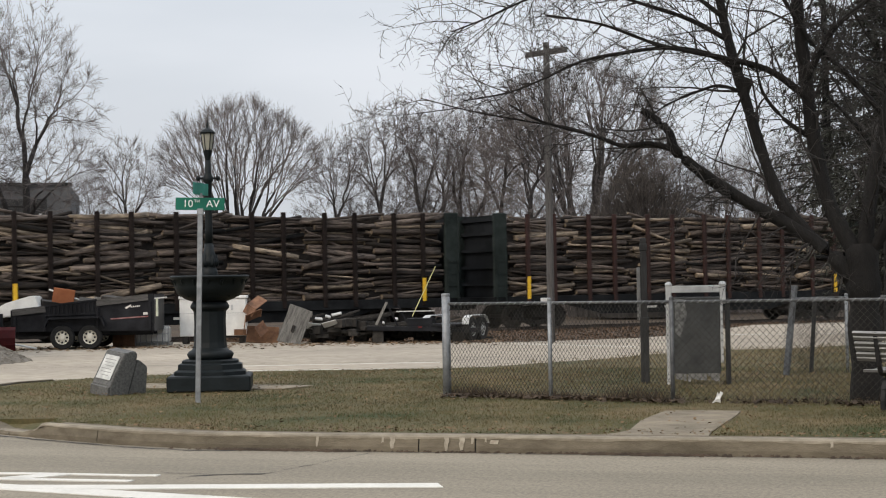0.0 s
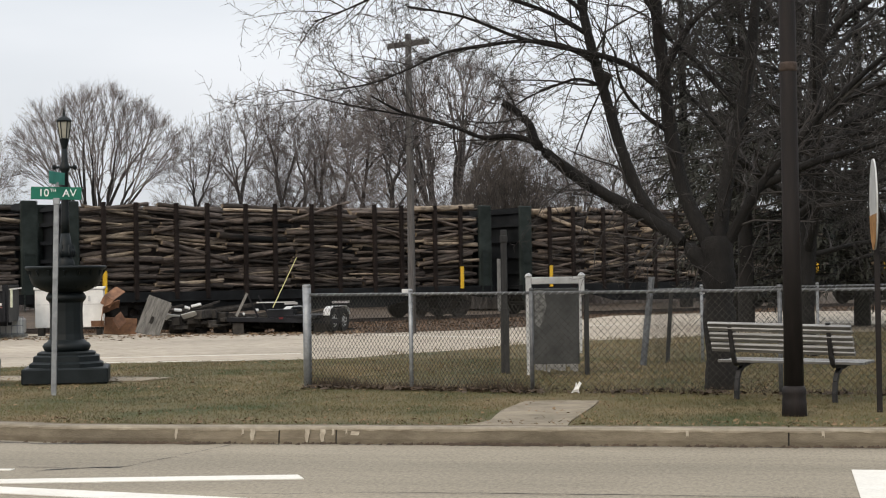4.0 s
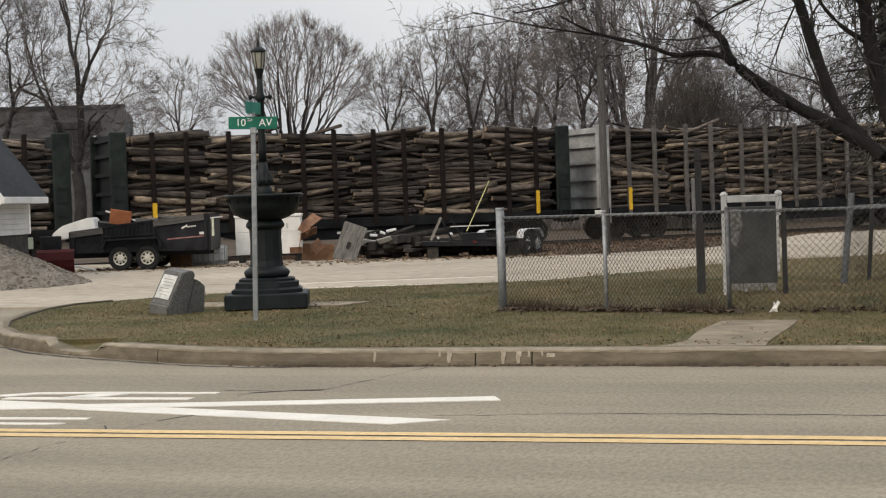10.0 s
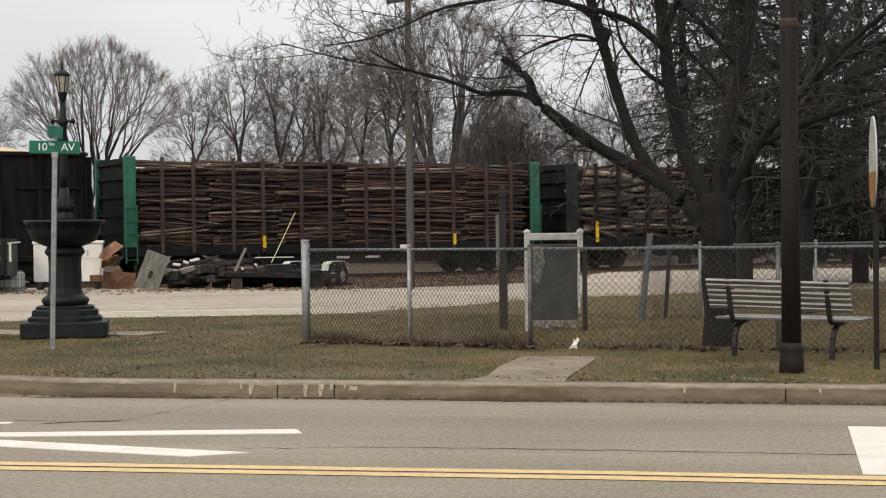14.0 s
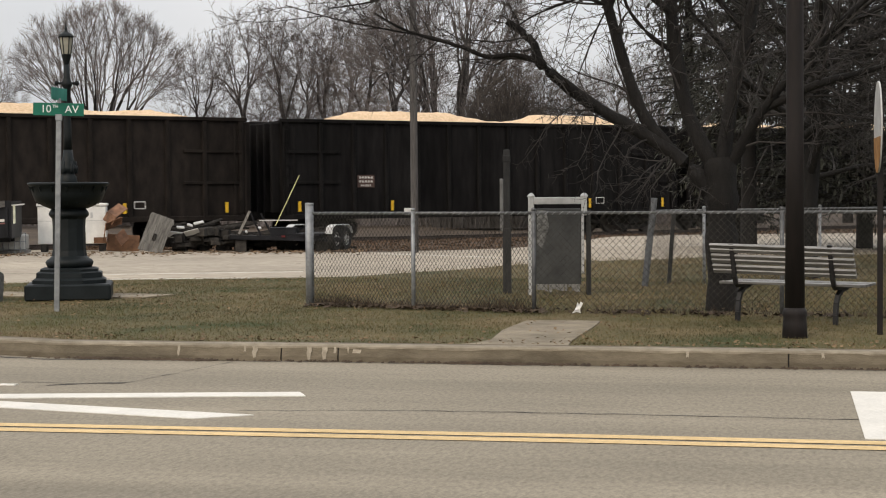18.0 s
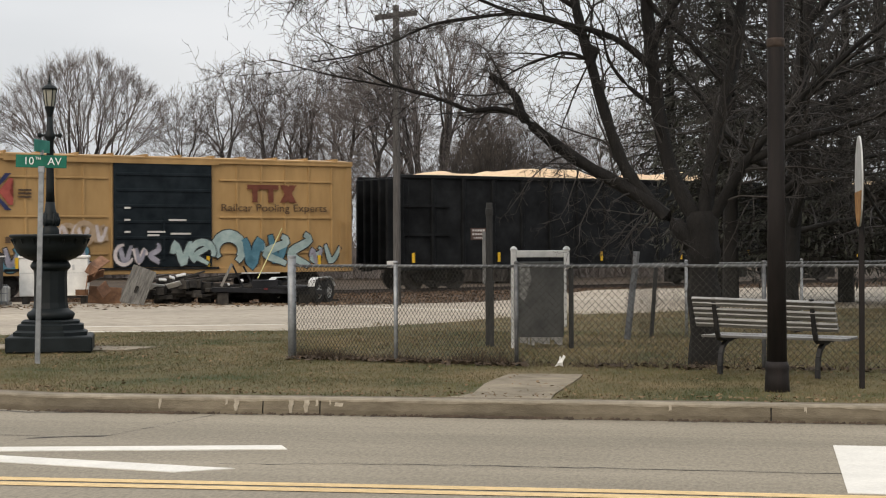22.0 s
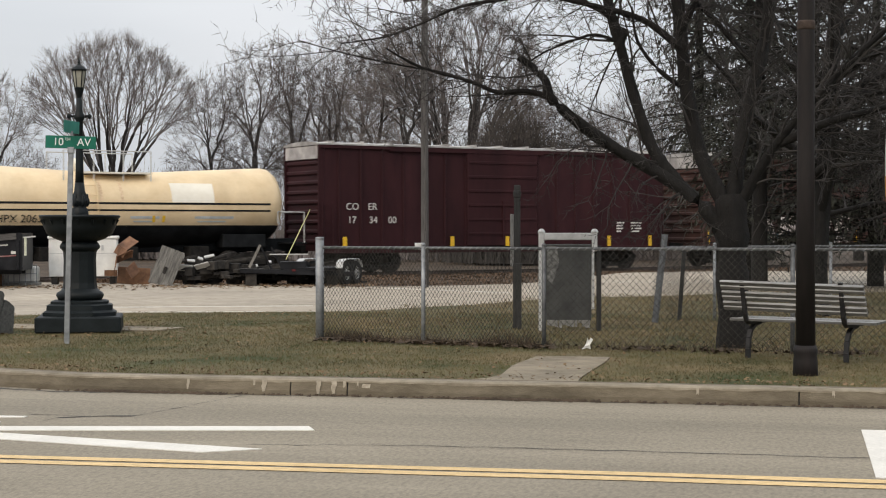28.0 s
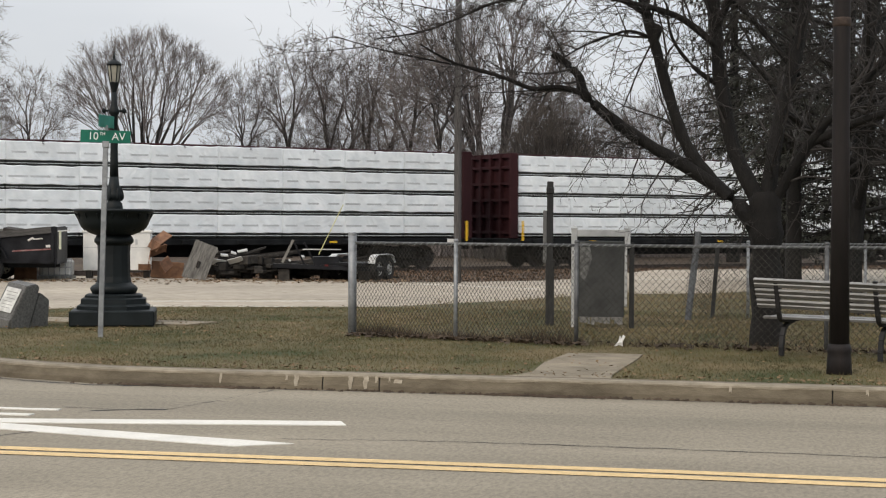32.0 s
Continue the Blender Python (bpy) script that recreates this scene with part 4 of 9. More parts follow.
bm = bmesh.new()
pts = [(-0.09, 0.0, 0.0), (-0.01, 0.02, 0.02), (0.05, 0.01, 0.0), (0.04, -0.01, 0.07), (0.09, 0.01, 0.16), (0.05, 0.0, 0.19), (0.025, 0.02, 0.13), (-0.005, 0.0, 0.18), (-0.02, 0.01, 0.10), (-0.05, 0.0, 0.05)]
a = [bm.verts.new(p) for p in pts]
b = [bm.verts.new((x, y + 0.02, z + 0.004)) for x, y, z in pts]
bm.faces.new(a)
bm.faces.new(b[::-1])
for k in range(len(pts)):
    bm.faces.new((a[k], b[k], b[(k + 1) % len(pts)], a[(k + 1) % len(pts)]))
paper = part("paper_scrap", bm, PAPER, None)
paper.matrix_basis = pose(-2.47, 19.15, 0.15, 0, 0, 6) @ Matrix.Scale(0.72, 4)
tagged(paper, "crumpled scrap of white paper on the grass", "litter")


def utility_pole(m):
    f = thing("utility_pole", "weathered wooden utility pole with one crossarm", "utility pole", m)
    part("pole", lathe([(0.108, -0.3), (0.102, 1.0), (0.094, 5.0), (0.082, 7.95)], 14), POLE_WOOD, f, smooth=True)
    part("crossarm", box(-0.70, 0.70, -0.06, 0.06, 7.62, 7.76, 0.01), POLE_WOOD, f)
    for s in (-0.55, -0.3, 0.3, 0.55):
        part("insulator", lathe([(0.012, 7.75), (0.026, 7.77), (0.028, 7.80), (0.012, 7.82)], 8, centre=(s, 0)), BOARD, f)
    for s in (-1, 1):
        part("brace", bar((0.45 * s, -0.08, 7.62), (0.0, -0.14, 7.25), 0.03, 0.012), GALV, f)
    part("meter_box", box(-0.13, 0.13, -0.27, -0.17, 1.0, 1.18, 0.01), GREY_PAINT, f, "small pale box on the pole")
    part("conduit", beam((0.14, -0.1, -0.2), (0.13, -0.1, 1.5), 0.018, n=6), POLE_WOOD, f)
    return f


utility_pole(pose(-9.7, 41.6, 0.03, 0, 0, -28))

# ---- the railway and its train ----
TRACK_TURN = 43.7
TRACK = Matrix.Translation((-18.74, 53.05, 0)) @ Matrix.Rotation(radians(TRACK_TURN), 4, "Z")

STEEL = mat("rail_steel", (0.06, 0.045, 0.038), (0.16, 0.13, 0.115), 9, 0.6, 0.1, metal=0.5)
TIE = mat("old_sleeper_wood", (0.03, 0.025, 0.02), (0.08, 0.066, 0.055), 7, 0.95, 0.3, spread=0.15)
BOGIE = mat("grimy_black_steel", (0.010, 0.0095, 0.009), (0.030, 0.028, 0.026), 6, 0.75, 0.2, spec=0.08)
TREAD = mat("worn_wheel_steel", (0.03, 0.026, 0.024), (0.075, 0.066, 0.06), 8, 0.6, 0.1, metal=0.4)
CUT = mat("cut_log_end", (0.13, 0.10, 0.07), (0.30, 0.235, 0.165), 9, 0.9, 0.2, spread=0.2)
CHIPS = mat("fresh_wood_chips", (0.52, 0.35, 0.21), (0.80, 0.61, 0.42), 14, 0.95, 0.9, 30, patch=0.12, patch_scale=1)
WRAP = mat("white_lumber_wrap", (0.68, 0.735, 0.765), (0.83, 0.87, 0.89), 2.5, 0.42, 0.7, 1.5, patch=0.08, patch_scale=1.5, spread=0.06)
PRINT = mat("faded_grey_print", (0.36, 0.39, 0.40), (0.52, 0.55, 0.56), 6, 0.6, 0, patch=0.2)
FADED = mat("pale_grey_print", (0.42, 0.45, 0.47), (0.56, 0.59, 0.61), 6, 0.6, 0, patch=0.2)
for node in WRAP.node_tree.nodes:   # pulled, creased sheet
    if node.bl_idname == "ShaderNodeBump":
        node.inputs["Distance"].default_value = 0.05
        crease = node.inputs["Height"].links[0].from_node
        crease.inputs["Distortion"].default_value, crease.inputs["Roughness"].default_value = 2.2, 0.36
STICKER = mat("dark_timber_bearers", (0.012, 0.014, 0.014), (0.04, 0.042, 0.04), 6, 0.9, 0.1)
REFLECT = mat("yellow_reflector", (0.62, 0.36, 0.02), (0.80, 0.50, 0.05), 8, 0.45, 0, patch=0.1)
STENCIL = mat("white_stencil", (0.52, 0.50, 0.47), (0.70, 0.68, 0.65), 9, 0.7, 0, patch=0.15)
CREAM = mat("cream_tank_paint", (0.64, 0.48, 0.29), (0.76, 0.60, 0.39), 1.2, 0.5, 0.05, patch=0.1, patch_scale=0.7)
PALE = mat("pale_patch_paint", (0.74, 0.69, 0.58), (0.82, 0.78, 0.68), 3, 0.5, 0, patch=0.05)
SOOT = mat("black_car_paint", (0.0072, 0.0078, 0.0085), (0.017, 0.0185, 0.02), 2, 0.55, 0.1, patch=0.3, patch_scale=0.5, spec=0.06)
GALV_ROOF = mat("white_roof_sheet", (0.24, 0.225, 0.22), (0.44, 0.42, 0.41), 2, 0.5, 0.1, patch=0.4, patch_scale=1.2)
DULL_ROOF = mat("dirty_roof_sheet", (0.20, 0.19, 0.18), (0.42, 0.41, 0.40), 2, 0.6, 0.1, patch=0.4, patch_scale=0.8)

# bark that goes from grey-brown to tan, log by log
LOG_BARK = mat("log_bark", (0.0105, 0.0086, 0.0075), (0.122, 0.097, 0.082), 7, 0.85, 0.9, 22, stretch=(0.5, 2.4, 2.4), spread=0.85, patch=0.5, patch_scale=0.9)
PEELED = mat("peeled_log", (0.035, 0.027, 0.021), (0.34, 0.27, 0.20), 5, 0.7, 0.6, 22, stretch=(0.7, 2.4, 2.4), spread=0.4, patch=0.6, patch_scale=1.5)
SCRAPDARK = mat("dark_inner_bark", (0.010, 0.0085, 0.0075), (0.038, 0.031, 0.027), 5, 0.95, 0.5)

railway = thing("railway_track", "steel rails on dark sleepers in brown ballast", "railway", TRACK, kind="structure")
for y in (-0.7525, 0.7525):
    bm = box(-150, 150, y - 0.036, y + 0.036, -0.045, 0.0)
    box(-150, 150, y - 0.01, y + 0.01, -0.13, -0.044, bm=bm)
    box(-150, 150, y - 0.07, y + 0.07, -0.15, -0.129, bm=bm)
    part("rail", bm, STEEL, railway)
bm = bmesh.new()
prev = None
for y, z in ((-6.2, -0.095), (-2.6, -0.09), (-1.7, -0.20), (1.7, -0.20), (2.6, -0.09), (4, -0.095)):
    cur = [bm.verts.new((x, y, z)) for x in (-150, 150)]
    if prev:
        bm.faces.new((prev[0], prev[1], cur[1], cur[0]))
    prev = cur
part("ballast_bed", bm, BALLAST, railway)
first_tie = part("sleeper", box(-0.11, 0.11, -1.3, 1.3, -0.33, -0.152, 0.01), TIE, railway)
first_tie.matrix_basis = pose(-40, 0, 0)
for k in range(1, 170):
    share(first_tie, pose(-40 + 0.55 * k, 0, 0), railway)


def wheelset(parent, x):
    """Axle with two wheels; it rolls about its own y axis."""
    w = part("wheelset", beam((0, -0.85, 0), (0, 0.85, 0), 0.075, n=10), TREAD, parent)
    w.matrix_basis = pose(x, 0, 0.42)
    for s in (-1, 1):
        bm = bmesh.new()
        prof = [(0.10, 0.0), (0.13, 0.03), (0.34, 0.03), (0.36, 0.06), (0.42, 0.06), (0.425, -0.06), (0.45, -0.07), (0.45, -0.09), (0.34, -0.09), (0.12, -0.03)]
        n = 22
        rings = [[bm.verts.new((r * math.cos(2 * math.pi * k / n), s * (0.76 + y), r * math.sin(2 * math.pi * k / n))) for k in range(n)] for r, y in prof]
        for a, b in zip(rings, rings[1:]):
            for k in range(n):
                bm.faces.new((a[k], a[(k + 1) % n], b[(k + 1) % n], b[k]))
        bmesh.ops.recalc_face_normals(bm, faces=bm.faces)
        part("wheel", bm, TREAD, w)
    return w


WHEELSETS = []


def bogie(car, x):
    b = part("bogie", box(-0.28, 0.28, -1.15, 1.15, 0.35, 0.75, 0.03), BOGIE, car)
    b.matrix_basis = pose(x, 0, 0)
    for s in (-1, 1):
        bm = bmesh.new()
        y = s * 1.02
        for pts in (((-1.15, 0.48), (-0.45, 0.72)), ((0.45, 0.72), (1.15, 0.48)), ((-0.5, 0.72), (0.5, 0.72)), ((-1.0, 0.42), (-0.35, 0.2)), ((-0.4, 0.2), (0.4, 0.2)), ((0.35, 0.2), (1.0, 0.42))):
            bar((pts[0][0], y, pts[0][1]), (pts[1][0], y, pts[1][1]), 0.13, 0.15, bm)
        for cx in (-0.88, 0.88):
            box(cx - 0.16, cx + 0.16, y - 0.11, y + 0.11, 0.30, 0.58, bm=bm)
        for cx in (-0.12, 0.0, 0.12):
            beam((cx, y, 0.24), (cx, y, 0.70), 0.05, n=8, bm=bm)
        part("side_frame", bm, BOGIE, b)
    for dx in (-0.88, 0.88):
        WHEELSETS.append((wheelset(b, dx), dx))
    return b


def coupler(car, x, s):
    bm = bar((x, 0, 0.85), (x + s * 0.5, 0, 0.85), 0.2, 0.25)
    box(x + s * 0.42 - 0.14, x + s * 0.42 + 0.14, -0.16, 0.16, 0.68, 1.0, bm=bm)
    part("coupler", bm, BOGIE, car)


def running_gear(car, length, inset=2.0):
    for s in (-1, 1):
        bogie(car, s * (length / 2 - inset))
        coupler(car, s * length / 2, s)


def reflectors(car, xs, y, z0=0.92, z1=1.30, w=0.11):
    for x in xs:
        part("reflector", box(x - w / 2, x + w / 2, y - 0.012, y, z0, z1), REFLECT, car, "yellow reflective strip")


CARS = []


def ladder(car, x0, x1, y, z0, z1, material):
    """Rungs between two stiles, one part."""
    bm = bmesh.new()
    for x in (x0, x1):
        bar((x, y, z0), (x, y, z1), 0.03, 0.03, bm)
    n = max(3, int((z1 - z0) / 0.36))
    for k in range(n):
        z = z0 + 0.12 + (z1 - z0 - 0.2) * k / (n - 1)
        bar((x0, y, z), (x1, y, z), 0.024, 0.024, bm)
    part("ladder", bm, material, car)



def log_mesh(seed, bark=None):
    """A log of 2.45 m: bent, tapered, with sawn ends."""
    rnd = random.Random(seed)
    n, L = 8, 2.45
    verts, faces, idx = [], [], []
    bend, taper, ph = rnd.uniform(-0.05, 0.05), rnd.uniform(0.8, 1.15), rnd.uniform(0, 6)
    rings = 5
    for i in range(rings):
        u = i / (rings - 1)
        r = 0.085 * (1 + (taper - 1) * u) * rnd.uniform(0.94, 1.07)
        for k in range(n):
            a = 2 * math.pi * k / n
            verts.append((L * (u - 0.5), r * math.cos(a) * rnd.uniform(0.94, 1.06) + bend * math.sin(math.pi * u + 0.3) * math.cos(ph), r * math.sin(a) * rnd.uniform(0.94, 1.06) + bend * math.sin(math.pi * u) * math.sin(ph)))
    for i in range(rings - 1):
        for k in range(n):
            faces.append((i * n + k, i * n + (k + 1) % n, (i + 1) * n + (k + 1) % n, (i + 1) * n + k)[::-1])
            idx.append(0)
    faces.append(tuple(range(n)))
    faces.append(tuple(range((rings - 1) * n, rings * n))[::-1])
    idx += [1, 1]
    me = bpy.data.meshes.new("log")
    me.from_pydata(verts, [], faces)
    me.materials.append(bark or LOG_BARK)
    me.materials.append(CUT)
    me.polygons.foreach_set("material_index", idx)
    me.polygons.foreach_set("use_smooth", [i == 0 for i in idx])
    me.update()
    return me


LOG_MESHES = [log_mesh(s) for s in range(14)]
PALE_LOGS = [log_mesh(s, PEELED) for s in range(20, 25)]
RED_BARK = mat("reddish_log_bark", (0.014, 0.0095, 0.0078), (0.120, 0.080, 0.062), 7, 0.85, 0.9, 22, stretch=(0.5, 2.4, 2.4), spread=0.6, patch=0.45, patch_scale=0.9)
RED_LOGS = [log_mesh(s, RED_BARK) for s in range(30, 38)]


def log_car(left, right, seed, stake_mat, near_mat, far_mat, label, thick=1.0):
    """Bulkhead flat car with six piles of logs between stakes. near_mat: bulkhead at its rear end, far_mat at its head."""
    L = right - left
    car = thing("log_car", label, "rail car", group="cars of the train")
    rnd = random.Random(seed)
    calm, broad = (0.45, 0.20) if thick < 0.8 else (1.0, 0.27)
    part("deck", box(-L / 2, L / 2, -1.34, 1.34, 0.98, 1.12), SOOT, car)
    for y in (-1.38, 1.38):
        part("deck_beam", box(-L / 2, L / 2, y - 0.04, y + 0.04, 0.82, 1.14, 0.01), SOOT, car)
    bm = bmesh.new()
    pts = [(-L / 2 + 3.0, 0.82), (-L / 2 + 4.6, 0.45), (L / 2 - 4.6, 0.45), (L / 2 - 3.0, 0.82)]
    a = [bm.verts.new((x, -1.30, z)) for x, z in pts]
    b = [bm.verts.new((x, -1.22, z)) for x, z in pts]
    bm.faces.new(a)
    bm.faces.new(b[::-1])
    for k in range(4):
        bm.faces.new((a[k], b[k], b[(k + 1) % 4], a[(k + 1) % 4]))
    part("side_sill", bm, SOOT, car)
    for k in range(3):
        x = rnd.uniform(-L / 2 + 5.2, L / 2 - 5.2)
        part("stencil_bar", box(x - 0.25, x + 0.25, -1.305, -1.30, 0.62, 0.70), STENCIL, car)
    for s, m in ((-1, near_mat), (1, far_mat)):
        x = s * (L / 2 - 0.32)
        # the gap's shade is put into the face colour: black, except on pale bulkheads
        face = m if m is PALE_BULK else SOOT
        bulk = part("bulkhead", box(x - 0.05, x + 0.05, -1.28, 1.28, 1.12, 4.05), face, car, "end bulkhead, shaded black unless pale grey")
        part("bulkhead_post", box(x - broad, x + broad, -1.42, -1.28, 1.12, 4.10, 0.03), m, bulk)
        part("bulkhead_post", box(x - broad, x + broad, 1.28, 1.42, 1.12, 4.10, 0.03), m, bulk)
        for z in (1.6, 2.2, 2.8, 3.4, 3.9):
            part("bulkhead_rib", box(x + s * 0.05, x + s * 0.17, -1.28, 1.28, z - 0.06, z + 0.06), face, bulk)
        ladder(car, x - 0.19, x + 0.19, -1.47, 0.6, 2.5, m)
    # one box stands for the inner logs, the shade between logs in its colour
    part("pile_core", box(-L / 2 + 0.7, L / 2 - 0.7, -1.08, 1.15, 1.12, 3.72), SCRAPDARK, car, "dark fill for the shaded inside of the piles")
    inner = L - 1.4
    pitch = inner / 6
    for k in range(6):
        x = -inner / 2 + (k + 0.5) * pitch
        z, lean = 1.14, rnd.gauss(0, 1)
        top = 3.92 + rnd.uniform(-0.05, 0.06)
        while z < top:
            r = 0.84 * thick * rnd.choice((0.042, 0.05, 0.056, 0.062, 0.07, 0.08, 0.092, 0.115)) * rnd.uniform(0.9, 1.1)
            o = new("log", rnd.choice(PALE_LOGS if rnd.random() < 0.18 * calm else RED_LOGS if calm < 1 else LOG_MESHES))
            o.parent = car
            yy = -1.22 + rnd.uniform(-0.08, 0.14)
            tilt = calm * (3.0 * lean + rnd.gauss(0, 3.8) + (rnd.uniform(-15, 15) if rnd.random() < 0.2 else 0))
            o.matrix_basis = pose(x + rnd.gauss(0, 0.17), yy, z + r, 0, tilt, rnd.gauss(0, 1.2) + (180 if rnd.random() < 0.5 else 0)) @ pose(0, 0, 0, rnd.uniform(0, 360), 0, 0) @ Matrix.Diagonal((rnd.uniform(0.92, 1.12), r / 0.085, r / 0.085, 1))
            z += r * rnd.uniform(1.05, 1.65)
            lean = 0.8 * lean + rnd.gauss(0, 0.6)
        for y in (-0.95, -0.6, -0.2, 0.3, 0.8):
            r = thick * rnd.uniform(0.06, 0.095)
            o = new("log", rnd.choice(LOG_MESHES))
            o.parent = car
            o.matrix_basis = pose(x + rnd.gauss(0, 0.1), y + rnd.uniform(-0.15, 0.15), 3.80 + rnd.uniform(0, 0.12), 0, rnd.gauss(0, 1.2), rnd.gauss(0, 3)) @ Matrix.Diagonal((1, r / 0.085, r / 0.085, 1))
        for dx in (-0.55, 0.55):
            part("stake", box(x + dx - 0.075 * broad / 0.27, x + dx + 0.075 * broad / 0.27, -1.45, -1.34, 0.9, 4.08, 0.012), stake_mat, car)
    if near_mat is GREEN_BULK:
        reflectors(car, [-inner / 2 + (k + 0.5) * pitch + 0.55 for k in (1, 4)], -1.455, 1.05, 1.45)
    else:
        reflectors(car, [s * (inner / 2 - 0.5 * pitch + 0.55) for s in (-1, 1)], -1.455, 1.05, 1.85, 0.14)
    running_gear(car, L)
    CARS.append((car, (left + right) / 2))
    return car


RED_STAKE = mat("rust_red_stakes", (0.020, 0.0095, 0.008), (0.046, 0.020, 0.0165), 5, 0.8, 0.2, patch=0.25)
DARK_STAKE = mat("dark_brown_stakes", (0.009, 0.0065, 0.006), (0.024, 0.018, 0.016), 5, 0.8, 0.2, patch=0.25, spec=0.1)
GREY_STAKE = mat("dull_grey_stakes", (0.06, 0.055, 0.052), (0.13, 0.12, 0.112), 5, 0.7, 0.2, patch=0.3)
DULL_STAKE = mat("dull_reddish_stakes", (0.034, 0.023, 0.020), (0.072, 0.050, 0.043), 5, 0.8, 0.2, patch=0.3)
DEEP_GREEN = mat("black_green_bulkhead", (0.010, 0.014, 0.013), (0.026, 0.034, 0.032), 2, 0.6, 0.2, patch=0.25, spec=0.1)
PALE_BULK = mat("pale_grey_bulkhead", (0.21, 0.215, 0.215), (0.34, 0.345, 0.34), 3, 0.6, 0.2, patch=0.3, patch_scale=1)
GREEN_BULK = mat("bright_green_bulkhead", (0.01, 0.08, 0.05), (0.022, 0.14, 0.088), 3, 0.55, 0.2, patch=0.2)

for left, right, seed, st, nm, fm, label, thick in (
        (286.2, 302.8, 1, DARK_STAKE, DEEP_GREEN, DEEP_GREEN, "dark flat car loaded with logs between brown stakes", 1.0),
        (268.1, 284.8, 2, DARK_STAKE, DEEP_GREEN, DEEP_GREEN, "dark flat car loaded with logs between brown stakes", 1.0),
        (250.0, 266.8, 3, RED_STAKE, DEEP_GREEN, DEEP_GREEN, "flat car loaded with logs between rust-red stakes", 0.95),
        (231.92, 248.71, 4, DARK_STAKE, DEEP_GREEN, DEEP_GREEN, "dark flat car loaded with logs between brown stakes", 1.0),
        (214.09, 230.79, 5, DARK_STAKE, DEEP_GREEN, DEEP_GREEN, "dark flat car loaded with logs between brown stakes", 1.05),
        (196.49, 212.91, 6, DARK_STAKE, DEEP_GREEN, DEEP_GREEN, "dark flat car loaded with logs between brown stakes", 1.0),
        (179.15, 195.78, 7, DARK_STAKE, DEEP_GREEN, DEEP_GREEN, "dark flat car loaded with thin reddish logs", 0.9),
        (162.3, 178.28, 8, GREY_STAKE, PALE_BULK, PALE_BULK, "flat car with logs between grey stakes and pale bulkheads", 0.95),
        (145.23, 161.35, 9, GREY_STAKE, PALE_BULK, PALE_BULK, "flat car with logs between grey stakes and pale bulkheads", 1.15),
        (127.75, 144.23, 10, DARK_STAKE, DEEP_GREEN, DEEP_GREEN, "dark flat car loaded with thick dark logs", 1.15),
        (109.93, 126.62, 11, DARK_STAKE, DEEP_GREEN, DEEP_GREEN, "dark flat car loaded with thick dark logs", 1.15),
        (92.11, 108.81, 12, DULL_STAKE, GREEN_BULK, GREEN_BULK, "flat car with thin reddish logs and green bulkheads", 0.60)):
    log_car(left, right, seed, st, nm, fm, label, thick)


